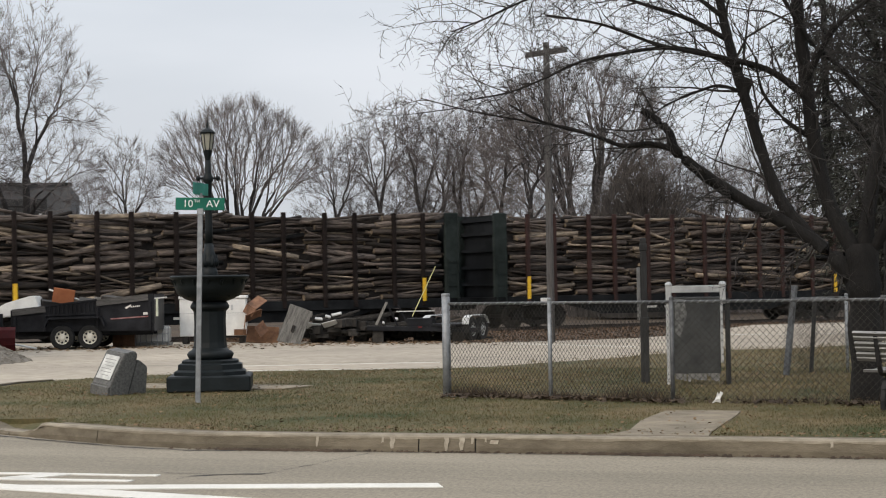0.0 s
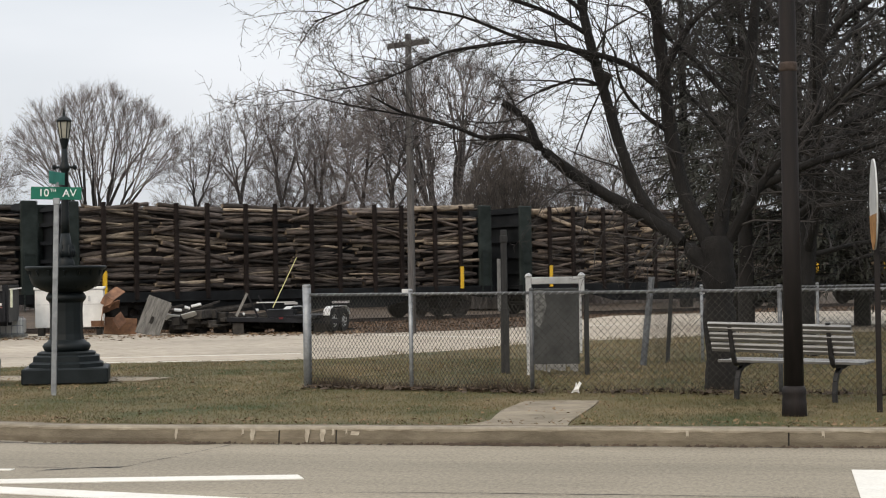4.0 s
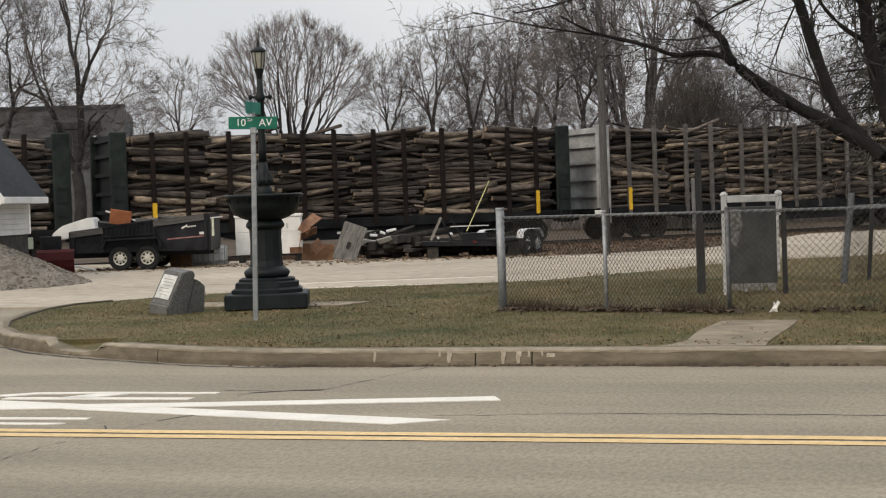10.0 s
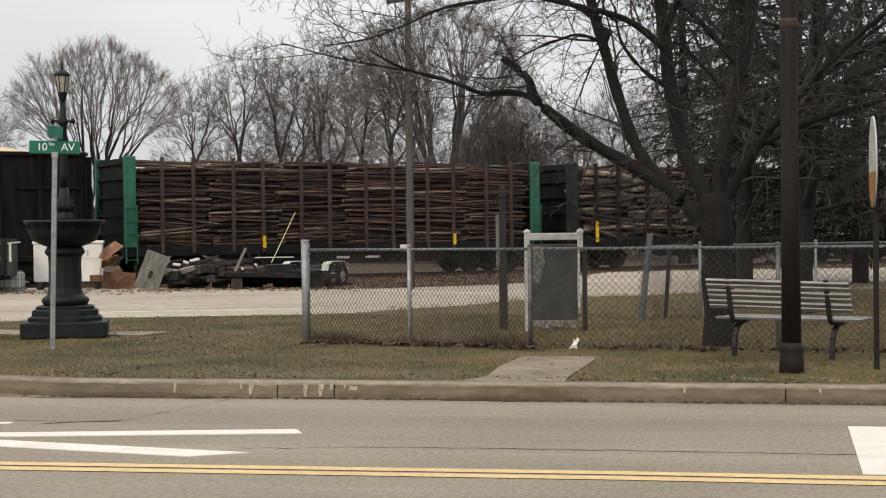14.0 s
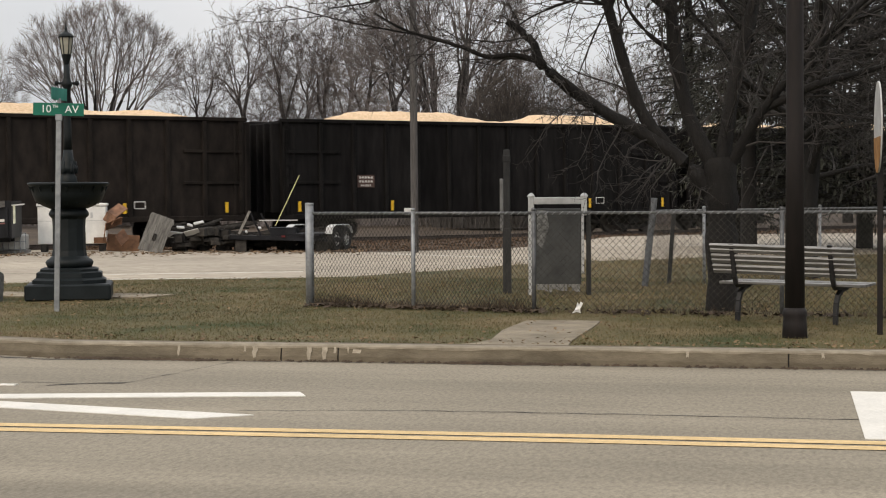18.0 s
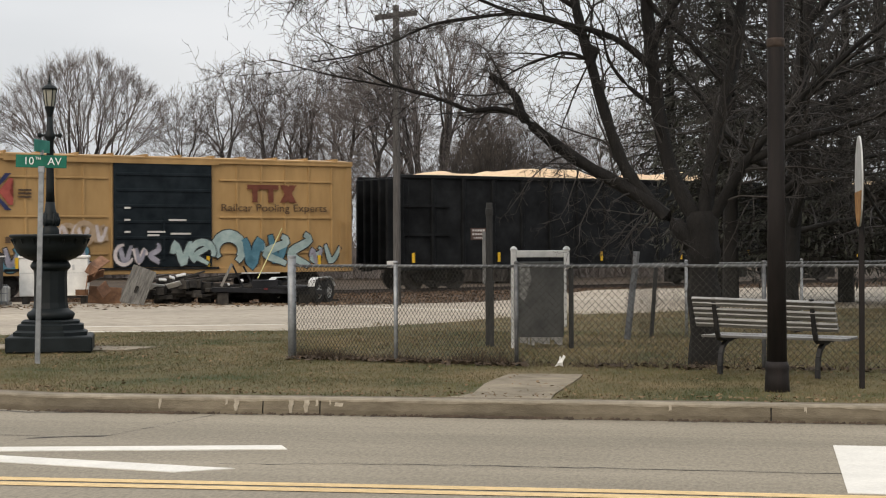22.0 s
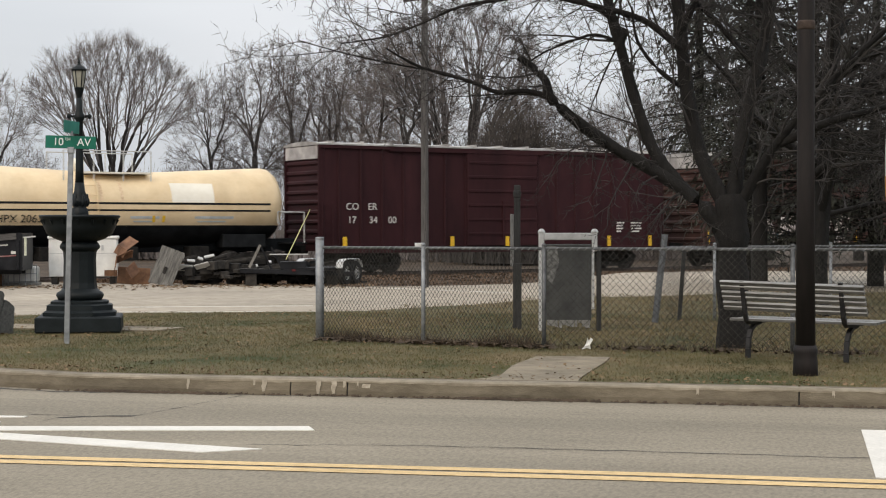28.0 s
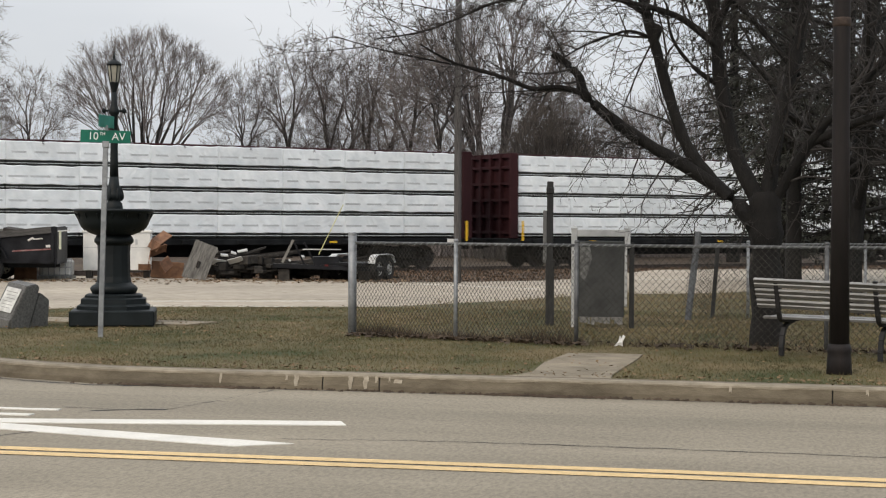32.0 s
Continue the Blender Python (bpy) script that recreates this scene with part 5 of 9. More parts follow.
def chip_gondola(left, right, seed, paint, label, plate_at):
    """High-sided open car with ribbed steel sides, heaped with wood chips."""
    L = right - left
    car = thing("gondola_car", label, "rail car", group="cars of the train")
    rnd = random.Random(seed)
    part("side_wall", box(-L / 2 + 0.1, L / 2 - 0.1, -1.36, -1.30, 0.75, 4.12), paint, car)
    part("side_wall", box(-L / 2 + 0.1, L / 2 - 0.1, 1.30, 1.36, 0.75, 4.12), paint, car)
    part("end_wall", box(-L / 2 + 0.1, -L / 2 + 0.18, -1.30, 1.30, 0.95, 4.12), paint, car)
    part("end_wall", box(L / 2 - 0.18, L / 2 - 0.1, -1.30, 1.30, 0.95, 4.12), paint, car)
    part("floor_plate", box(-L / 2 + 0.1, L / 2 - 0.1, -1.3, 1.3, 0.75, 0.95), paint, car)
    for s in (-1, 1):
        part("top_rail", box(-L / 2, L / 2, s * 1.36 - 0.09, s * 1.36 + 0.09, 4.06, 4.19, 0.02), paint, car)
        part("bottom_rail", box(-L / 2, L / 2, s * 1.36 - 0.08, s * 1.36 + 0.08, 0.72, 0.90, 0.02), paint, car)
    n = 14
    rib = None
    for k in range(n):
        x = -L / 2 + 0.25 + (L - 0.5) * k / (n - 1)
        if rib is None:
            rib = part("rib", box(-0.075, 0.075, -1.44, -1.34, 0.85, 4.08, 0.02), paint, car)
            rib.matrix_basis = pose(x, 0, 0)
        else:
            share(rib, pose(x, 0, 0), car)
    for s in (-1, 1):
        x = s * (L / 2 - 1.25)
        for z in (2.0, 3.05):
            part("side_bar", box(x - 1.05, x + 1.05, -1.43, -1.35, z - 0.05, z + 0.05, 0.01), paint, car)
        for y in (-1.1, -0.55, 0.0, 0.55, 1.1):
            part("end_rib", box(s * (L / 2 + 0.02) - 0.2, s * (L / 2 + 0.02) + 0.2, y - 0.07, y + 0.07, 0.95, 4.06, 0.03), paint, car)
        ladder(car, s * (L / 2 - 0.3) - 0.2, s * (L / 2 - 0.3) + 0.2, -1.47, 0.9, 3.9, paint)
    # heaped load
    nx, ny, verts, faces = 90, 12, [], []
    for i in range(nx + 1):
        for j in range(ny + 1):
            u, v = i / nx, j / ny
            x, y = -L / 2 + 0.2 + (L - 0.4) * u, -1.28 + 2.56 * v
            edge = min(1, 6 * u, 6 * (1 - u)) * min(1, 3.2 * v, 3.2 * (1 - v))
            h = min(0.52, 0.44 + 0.17 * math.sin(x * 0.85 + seed) + 0.20 * noise.noise((x * 0.5, y, seed))) + 0.05 * noise.noise((x * 1.6, y * 2.5, seed)) + 0.035 * noise.noise((x * 5, y * 5, seed))
            verts.append((x, y, 3.98 + max(0.0, h + 0.06) * edge))
    for i in range(nx):
        for j in range(ny):
            a = i * (ny + 1) + j
            faces.append((a, a + ny + 1, a + ny + 2, a + 1))
    link("chip_load", verts, faces, CHIPS, car, "heaped pale orange wood chips", smooth=True)
    x = plate_at
    p = part("number_panel", box(x - 0.34, x + 0.34, -1.375, -1.362, 1.82, 2.26), mat("faded_number_panel", (0.055, 0.032, 0.027), (0.10, 0.065, 0.055), 6, 0.8), car, "faded panel with white figures")
    for z, w in ((2.17, 0.29), (2.03, 0.29), (1.89, 0.22)):
        for k in range(5):
            part("figure_bar", box(x - w + 2 * w * k / 5 + 0.02, x - w + 2 * w * (k + 1) / 5 - 0.03, -1.381, -1.375, z - 0.036, z + 0.036), STENCIL, p)
    part("stencil_box", box(L * 0.27, L * 0.27 + 0.4, -1.372, -1.362, 1.15, 1.4), STENCIL, car)
    part("stencil_box_inner", box(L * 0.27 + 0.03, L * 0.27 + 0.37, -1.376, -1.372, 1.18, 1.37), paint, car)
    reflectors(car, [-L / 2 + 0.7, -L / 4, 0.4, L / 4, L / 2 - 0.8], -1.45, 1.0, 1.35)
    running_gear(car, L)
    CARS.append((car, (left + right) / 2))
    return car


UMBER = mat("dark_brown_car_paint", (0.005, 0.0048, 0.0048), (0.0155, 0.0145, 0.0142), 3, 0.6, 0.15, stretch=(1.5, 1.5, 0.25), patch=0.4, patch_scale=0.7, spec=0.05)
RUST_BROWN = mat("rusty_brown_car_paint", (0.010, 0.0085, 0.0075), (0.026, 0.021, 0.018), 3, 0.65, 0.15, stretch=(1, 1, 0.4), patch=0.3, patch_scale=0.5, spec=0.07)
chip_gondola(73.38, 91.02, 1, UMBER, "dark brown high-sided gondola heaped with wood chips", -5.4)
chip_gondola(54.89, 72.40, 4, UMBER, "dark brown high-sided gondola heaped with wood chips", -5.4)
chip_gondola(36.11, 53.67, 7, RUST_BROWN, "rust-brown high-sided gondola heaped with wood chips", -5.6)
chip_gondola(17.13, 34.89, 9, SOOT, "black high-sided gondola heaped with wood chips", -5.3)


def flat_shape(name, outline, y, material, parent, label=""):
    """A painted flat shape on a car's near side."""
    bm = bmesh.new()
    a = [bm.verts.new((x, y, z)) for x, z in outline]
    b = [bm.verts.new((x, y + 0.006, z)) for x, z in outline]
    bm.faces.new(a)
    bm.faces.new(b[::-1])
    for k in range(len(a)):
        j = (k + 1) % len(a)
        bm.faces.new((a[k], b[k], b[j], a[j]))
    bmesh.ops.triangulate(bm, faces=[f for f in bm.faces if len(f.verts) > 4])
    bmesh.ops.recalc_face_normals(bm, faces=bm.faces)
    return part(name, bm, material, parent, label)


def boxcar(left, right, paint, door_paint, label, door, grid=False, top=4.55, roof=None):
    """Box car with ribbed sides, corrugated ends and a sliding door. door: (from, to) along the car from its rear end."""
    L = right - left
    car = thing("boxcar", label, "rail car", group="cars of the train")
    x0 = -L / 2
    part("body", box(x0 + 0.12, L / 2 - 0.12, -1.36, 1.36, 0.80, top), paint, car)
    # roof with a low ridge
    bm = bmesh.new()
    prof = [(-1.44, top), (-1.44, top + 0.05), (-0.7, top + 0.13), (0, top + 0.16), (0.7, top + 0.13), (1.44, top + 0.05), (1.44, top)]
    a = [bm.verts.new((x0, y, z)) for y, z in prof]
    b = [bm.verts.new((L / 2, y, z)) for y, z in prof]
    for k in range(len(prof)):
        j = (k + 1) % len(prof)
        bm.faces.new((a[k], b[k], b[j], a[j]))
    bm.faces.new(a)
    bm.faces.new(b[::-1])
    bmesh.ops.recalc_face_normals(bm, faces=bm.faces)
    part("roof", bm, roof or DULL_ROOF, car, "dirty metal roof")
    for k in range(13):
        x = x0 + 0.6 + (L - 1.2) * k / 12
        part("roof_rib", box(x - 0.04, x + 0.04, -1.38, 1.38, top + 0.03, top + 0.15), roof or DULL_ROOF, car)
    part("eave", box(x0, L / 2, -1.43, -1.36, top - 0.12, top, 0.01), paint, car)
    part("side_sill", box(x0, L / 2, -1.42, -1.30, 0.72, 0.92, 0.01), paint, car)
    # ends
    for s in (-1, 1):
        for k in range(9):
            z = 1.05 + k * (top - 1.75) / 8
            part("end_corrugation", box(s * (L / 2 - 0.13) - 0.09, s * (L / 2 - 0.13) + 0.09, -1.30, 1.30, z, z + 0.17, 0.05), paint, car)
        part("end_cap_panel", box(s * (L / 2 - 0.09) - 0.06, s * (L / 2 - 0.09) + 0.06, -1.36, 1.36, top - 0.48, top - 0.02, 0.01), GALV_ROOF, car, "white end panel under the roof")
        for y in (-1.38, 1.30):
            part("corner_post", box(s * (L / 2 - 0.12) - 0.12, s * (L / 2 - 0.12) + 0.12, y, y + 0.08, 0.80, top, 0.02), paint, car)
        ladder(car, s * (L / 2 - 0.32) - 0.2, s * (L / 2 - 0.32) + 0.2, -1.46, 0.85, 2.5, paint)
    # sides
    d0, d1 = x0 + door[0], x0 + door[1]
    k = 0
    xs = []
    for a0, a1, n in ((x0 + 0.8, d0, max(2, round((door[0] - 0.8) / 0.88))), (d1, L / 2 - 0.8, max(2, round((L - door[1] - 0.8) / 0.88)))):
        xs += [a0 + (a1 - a0) * i / n for i in range(n + 1)]
    rib = None
    for x in xs:
        if rib is None:
            rib = part("side_rib", box(-0.035, 0.035, -1.40, -1.35, 0.9, top - 0.1, 0.012), paint, car)
            rib.matrix_basis = pose(x, 0, 0)
        else:
            share(rib, pose(x, 0, 0), car)
    if grid:
        for z in (1.40, 2.60, 3.85):
            for a0, a1 in ((x0 + 0.8, d0 - 0.15), (d1 + 0.25, L / 2 - 0.8)):
                part("side_stringer", box(a0, a1, -1.405, -1.36, z - 0.035, z + 0.035, 0.01), paint, car)
    dr = part("door", box(d0 + 0.05, d1 - 0.05, -1.44, -1.38, 0.95, top - 0.16, 0.015), door_paint, car)
    for z in np.arange(1.4, top - 0.3, 0.52):
        part("door_rib", box(d0 + 0.12, d1 - 0.12, -1.47, -1.435, z - 0.05, z + 0.05, 0.012), door_paint, dr)
    part("door_latch", box((d0 + d1) / 2 - 0.03, (d0 + d1) / 2 + 0.03, -1.49, -1.44, 1.2, 2.6), door_paint, dr)
    part("door_track", box(d0 - (d1 - d0), d1 + 0.2, -1.46, -1.40, 0.86, 0.94), BOGIE, car)
    part("door_top_track", box(d0 - (d1 - d0), d1 + 0.2, -1.46, -1.40, top - 0.17, top - 0.10), paint, car)
    running_gear(car, L, 2.3)
    CARS.append((car, (left + right) / 2))
    return car, x0


def stencils(car, x, z, rows, y=-1.412):
    for k, w in enumerate(rows):
        part("stencil_bar", box(x, x + w, y, y + 0.008, z - 0.11 * k - 0.03, z - 0.11 * k + 0.03), STENCIL, car)


def stroke(car, path, wide, y, fill, edge):
    """A fat painted stroke with a dark outline along a path of (x, z)."""
    for grow, depth, m, name in ((0.07, 0.0, edge, "graffiti_outline"), (0.0, -0.007, fill, "graffiti_stroke")):
        one, two = [], []
        for i, (x, z) in enumerate(path):
            (xa, za), (xb, zb) = path[max(0, i - 1)], path[min(len(path) - 1, i + 1)]
            d = math.hypot(xb - xa, zb - za) or 1
            u = i / (len(path) - 1)
            w = wide * (0.6 + 0.4 * math.sin(math.pi * u)) / 2 + grow / 2
            e = (-grow / 2 if i == 0 else grow / 2 if i == len(path) - 1 else 0) / d
            px_, pz_ = x + (xb - xa) * e, z + (zb - za) * e
            one.append((px_ - (zb - za) / d * w, pz_ + (xb - xa) / d * w))
            two.append((px_ + (zb - za) / d * w, pz_ - (xb - xa) / d * w))
        bm = bmesh.new()
        va, vb = [bm.verts.new((x, y + depth, z)) for x, z in one], [bm.verts.new((x, y + depth, z)) for x, z in two]
        for k in range(len(va) - 1):
            bm.faces.new((va[k], vb[k], vb[k + 1], va[k + 1]))
        part(name, bm, m, car)


def graffiti(car, x0, x1, z0, z1, count, fills, edge, seed, y=-1.425, fat=1.0):
    """Overlapping loops, hooks and waves of spray paint, no letters."""
    rnd = random.Random(seed)
    w, h = (x1 - x0) / count, z1 - z0
    for k in range(count):
        cx, cz = x0 + w * (k + 0.5), (z0 + z1) / 2 + rnd.uniform(-0.06, 0.06) * h
        for j in range(2):
            kind = rnd.choice("chws")
            rx, rz = w * rnd.uniform(0.35, 0.62), h * rnd.uniform(0.30, 0.44)
            if kind == "c":
                a0 = rnd.uniform(0, 6.28)
                path = [(cx + rx * math.cos(a0 + 4.4 * i / 11), cz + rz * math.sin(a0 + 4.4 * i / 11)) for i in range(12)]
            elif kind == "h":
                path = [(cx - rx * 0.6 + 0.1 * i * rx, cz + rz - 0.34 * i * rz) for i in range(6)] + [(cx + rx * (-0.1 + 0.22 * i), cz - rz * (0.7 - 0.06 * i * i)) for i in range(1, 6)]
            elif kind == "w":
                path = [(cx + rx * (-1 + 2 * i / 11), cz + rz * 0.8 * math.sin(i * 0.75 + k)) for i in range(12)]
            else:
                path = [(cx + rx * math.sin(i * 0.62 + 0.5) * 0.8, cz + rz * (1 - 2 * i / 11)) for i in range(12)]
            dy = 0.0015 * (k * 2 + j)
            stroke(car, path, fat * min(w, h) * rnd.uniform(0.24, 0.34), y - dy, fills[(k + j) % len(fills)], edge)


def flared(x0, z0, x1, z1, w0, w1, waist):
    """A stroke that is broad at both ends and thin at its waist: its outline from end to end."""
    d = Vector((x1 - x0, z1 - z0))
    n = Vector((-d.y, d.x)).normalized()
    a, b, m = Vector((x0, z0)), Vector((x1, z1)), Vector(((x0 + x1) / 2, (z0 + z1) / 2))
    q1, q3 = a.lerp(b, 0.25), a.lerp(b, 0.75)
    e = (waist * 2 + w0) / 6, (waist * 2 + w1) / 6
    return [tuple(v) for v in (a - n * w0 / 2, q1 - n * e[0], m - n * waist / 2, q3 - n * e[1], b - n * w1 / 2, b + n * w1 / 2, q3 + n * e[1], m + n * waist / 2, q1 + n * e[0], a + n * w0 / 2)]


# strokes of each painted letter in a box one high: from, to, widths at both ends and at the waist
SPRAY_LETTERS = {
    "H": ((0.02, 0.0, 0.16, 0.95, 0.30, 0.20, 0.15), (0.52, 0.0, 0.60, 1.12, 0.24, 0.34, 0.16), (0.12, 0.42, 0.58, 0.50, 0.22, 0.22, 0.16)),
    "I": ((0.30, 0.02, 0.12, 1.02, 0.30, 0.40, 0.18),),
    "N": ((0.06, 0.0, 0.14, 0.98, 0.34, 0.26, 0.16), (0.14, 0.95, 0.52, 0.05, 0.24, 0.30, 0.17), (0.52, 0.05, 0.58, 1.05, 0.26, 0.34, 0.16)),
    "D": ((0.10, 0.0, 0.06, 0.98, 0.32, 0.34, 0.18), (0.04, 0.92, 0.50, 0.62, 0.22, 0.24, 0.22), (0.50, 0.66, 0.46, 0.24, 0.24, 0.24, 0.22), (0.48, 0.28, 0.08, 0.06, 0.24, 0.22, 0.20)),
    "U": ((0.10, 0.18, 0.04, 0.98, 0.22, 0.34, 0.19), (0.08, 0.22, 0.50, 0.10, 0.24, 0.26, 0.24), (0.50, 0.10, 0.60, 0.94, 0.26, 0.34, 0.18)),
    "E": ((0.14, 0.0, 0.10, 1.0, 0.34, 0.32, 0.20), (0.10, 0.98, 0.70, 1.08, 0.22, 0.36, 0.18), (0.12, 0.52, 0.60, 0.58, 0.22, 0.24, 0.16), (0.12, 0.08, 0.66, 0.10, 0.22, 0.30, 0.18))}


def spray_letter(car, ch, x, z, size, lean, wide, material, edge):
    """One fat painted letter on the near side, flared at its ends, dark behind."""
    letter = None
    for k, (xa, za, xb, zb, wa, wb, waist) in enumerate(SPRAY_LETTERS[ch]):
        lean_x = math.tan(radians(-lean))
        at = [(x + size * (wide * (px_ - 0.35) + lean_x * pz_), z + size * (pz_ - 0.5)) for px_, pz_ in flared(xa, za, xb, zb, wa, wb, waist)]
        made = flat_shape("graffiti_stroke", at, -1.500 - 0.0012 * k, material, letter or car, "" if letter else "pinkish white spray-painted letter")
        letter = letter or made
        back = [(px_ + 0.07, pz_ - 0.05) for px_, pz_ in at]
        flat_shape("graffiti_shadow", back, -1.488 - 0.0012 * k, edge, letter)


SPRAY_W = mat("white_spray", (0.58, 0.55, 0.53), (0.74, 0.71, 0.69), 4, 0.7, 0, patch=0.15)
SPRAY_P = mat("pinkish_white_spray", (0.42, 0.35, 0.34), (0.66, 0.60, 0.58), 2.2, 0.7, 0, patch=0.15)
SPRAY_T = mat("pale_teal_spray", (0.22, 0.31, 0.30), (0.38, 0.47, 0.45), 4, 0.7, 0, patch=0.2)
SPRAY_B = mat("teal_blue_spray", (0.04, 0.13, 0.18), (0.10, 0.24, 0.30), 4, 0.7, 0, patch=0.2)
SPRAY_G = mat("grey_lilac_spray", (0.20, 0.19, 0.23), (0.36, 0.35, 0.40), 3, 0.7, 0, patch=0.25)
SPRAY_K = mat("black_spray", (0.015, 0.018, 0.02), (0.04, 0.045, 0.048), 4, 0.7, 0)
SPRAY_O = mat("tan_spray", (0.32, 0.22, 0.14), (0.48, 0.36, 0.25), 4, 0.7, 0, patch=0.2)
SPRAY_D = mat("drab_green_spray", (0.05, 0.06, 0.05), (0.11, 0.12, 0.10), 4, 0.7, 0, patch=0.2)
YELLOW_CAR = mat("ochre_yellow_car_paint", (0.31, 0.185, 0.075), (0.41, 0.255, 0.11), 1.6, 0.6, 0.1, stretch=(1, 1, 0.3), patch=0.16, patch_scale=0.5)
DARK_DOOR = mat("blue_black_door", (0.007, 0.011, 0.014), (0.02, 0.027, 0.032), 2, 0.5, 0.1, patch=0.2, spec=0.08)
RED_CAR = mat("faded_red_car_paint", (0.062, 0.0215, 0.0215), (0.096, 0.033, 0.032), 1.6, 0.65, 0.1, stretch=(1, 1, 0.3), patch=0.2, patch_scale=0.5, spec=0.15)
BROWN_CAR = mat("red_brown_car_paint", (0.046, 0.024, 0.021), (0.078, 0.041, 0.035), 1.6, 0.65, 0.1, stretch=(1, 1, 0.3), patch=0.2, patch_scale=0.5, spec=0.15)
MAROON_CAR = mat("dark_maroon_car_paint", (0.024, 0.0085, 0.0105), (0.043, 0.0145, 0.0165), 1.6, 0.6, 0.1, stretch=(1, 1, 0.3), patch=0.2, patch_scale=0.5, spec=0.12)
LOGO_RED = mat("logo_red", (0.30, 0.06, 0.05), (0.42, 0.09, 0.07), 5, 0.6, 0)
LOGO_BLUE = mat("logo_blue", (0.012, 0.02, 0.07), (0.03, 0.04, 0.11), 5, 0.6, 0)
LOGO_BROWN = mat("logo_dark_red", (0.13, 0.035, 0.02), (0.19, 0.06, 0.035), 5, 0.6, 0)
FIGURES = mat("brown_black_figures", (0.05, 0.03, 0.02), (0.10, 0.06, 0.035), 6, 0.6, 0)

# yellow car
car, x0 = boxcar(0.0, 15.34, YELLOW_CAR, DARK_DOOR, "ochre yellow boxcar with a dark door and graffiti", (6.45, 10.0), True, 4.52, YELLOW_CAR)
Y = -1.412
for sgn in (-1, 1):
    # two chevrons, red inside blue
    cx, cz = x0 + 2.65, 3.37
    flat_shape("logo_chevron", [(cx + sgn * 0.10, cz), (cx + sgn * 0.42, cz + 0.42), (cx + sgn * 0.56, cz + 0.42), (cx + sgn * 0.56, cz + 0.20), (cx + sgn * 0.42, cz), (cx + sgn * 0.56, cz - 0.20), (cx + sgn * 0.56, cz - 0.42), (cx + sgn * 0.42, cz - 0.42)], Y, LOGO_RED, car, "red logo chevron")
    flat_shape("logo_stroke", [(cx - sgn * 0.10, cz + 0.06), (cx + sgn * 0.02, cz + 0.06), (cx + sgn * 0.50, cz + 0.58), (cx + sgn * 0.30, cz + 0.58)], Y - 0.007, LOGO_BLUE, car, "dark blue logo stroke")
    flat_shape("logo_stroke", [(cx - sgn * 0.10, cz - 0.06), (cx + sgn * 0.02, cz - 0.06), (cx + sgn * 0.50, cz - 0.58), (cx + sgn * 0.30, cz - 0.58)], Y - 0.0075, LOGO_BLUE, car, "dark blue logo stroke")
for x, w in ((1.5, 0.42), (3.37, 0.42)):
    for z in (3.43, 3.32, 3.21):
        part("lettering_bar", box(x0 + x, x0 + x + w, Y - 0.008, Y, z - 0.03, z + 0.03), FIGURES, car)
for k, x in enumerate((1.45, 1.70, 2.25, 2.50)):
    part("figure_bar", box(x0 + x, x0 + x + 0.2, Y - 0.008, Y, 2.18, 2.40), FIGURES, car)
for x in (1.05, 1.65, 1.9, 2.2, 2.45, 2.95):
    part("figure_bar", box(x0 + x, x0 + x + 0.17, Y - 0.008, Y, 1.76, 1.96), FIGURES, car)
part("logo_bar", box(x0 + 11.26, x0 + 12.44, Y - 0.0085, Y - 0.001, 3.56, 3.72), LOGO_BROWN, car, "dark red logo shape")
for x in (11.55, 12.15):
    part("logo_bar", box(x0 + x - 0.10, x0 + x + 0.10, Y - 0.008, Y, 3.12, 3.56), LOGO_BROWN, car, "dark red logo shape")
flat_shape("logo_block", [(x0 + 12.86, 3.12), (x0 + 13.14, 3.12), (x0 + 12.78, 3.72), (x0 + 12.5, 3.72)], Y - 0.0055, LOGO_BROWN, car, "dark red logo shape")
flat_shape("logo_block", [(x0 + 12.5, 3.12), (x0 + 12.74, 3.12), (x0 + 13.14, 3.72), (x0 + 12.86, 3.72)], Y - 0.004, LOGO_BROWN, car, "dark red logo shape")
words = lettering("lettering", "Railcar Pooling Experts", 0.36, FIGURES, car, Matrix.Translation((x0 + 12.3, Y - 0.006, 2.92)) @ Matrix.Rotation(radians(90), 4, "X"))
wide = max(v.co.x for v in words.data.vertices) - min(v.co.x for v in words.data.vertices)
words.matrix_basis = words.matrix_basis @ Matrix.Diagonal((4.0 / wide, 1, 1, 1))
graffiti(car, x0 + 2.8, x0 + 5.7, 0.85, 1.72, 5, (SPRAY_G, SPRAY_B, SPRAY_G), SPRAY_K, 3)
graffiti(car, x0 + 4.7, x0 + 6.3, 1.65, 2.45, 3, (SPRAY_O, SPRAY_P), SPRAY_O, 4)
graffiti(car, x0 + 6.55, x0 + 8.15, 0.95, 1.75, 3, (SPRAY_G, SPRAY_P, SPRAY_G), SPRAY_K, 5, -1.49)
graffiti(car, x0 + 8.45, x0 + 9.95, 0.85, 1.95, 2, (SPRAY_T, SPRAY_T), SPRAY_K, 9, -1.49)
graffiti(car, x0 + 10.1, x0 + 13.7, 0.80, 2.08, 4, (SPRAY_T, SPRAY_T, SPRAY_B), SPRAY_K, 15, -1.425, 1.12)
graffiti(car, x0 + 13.6, x0 + 14.75, 0.80, 1.75, 2, (SPRAY_T, SPRAY_G), SPRAY_K, 16)
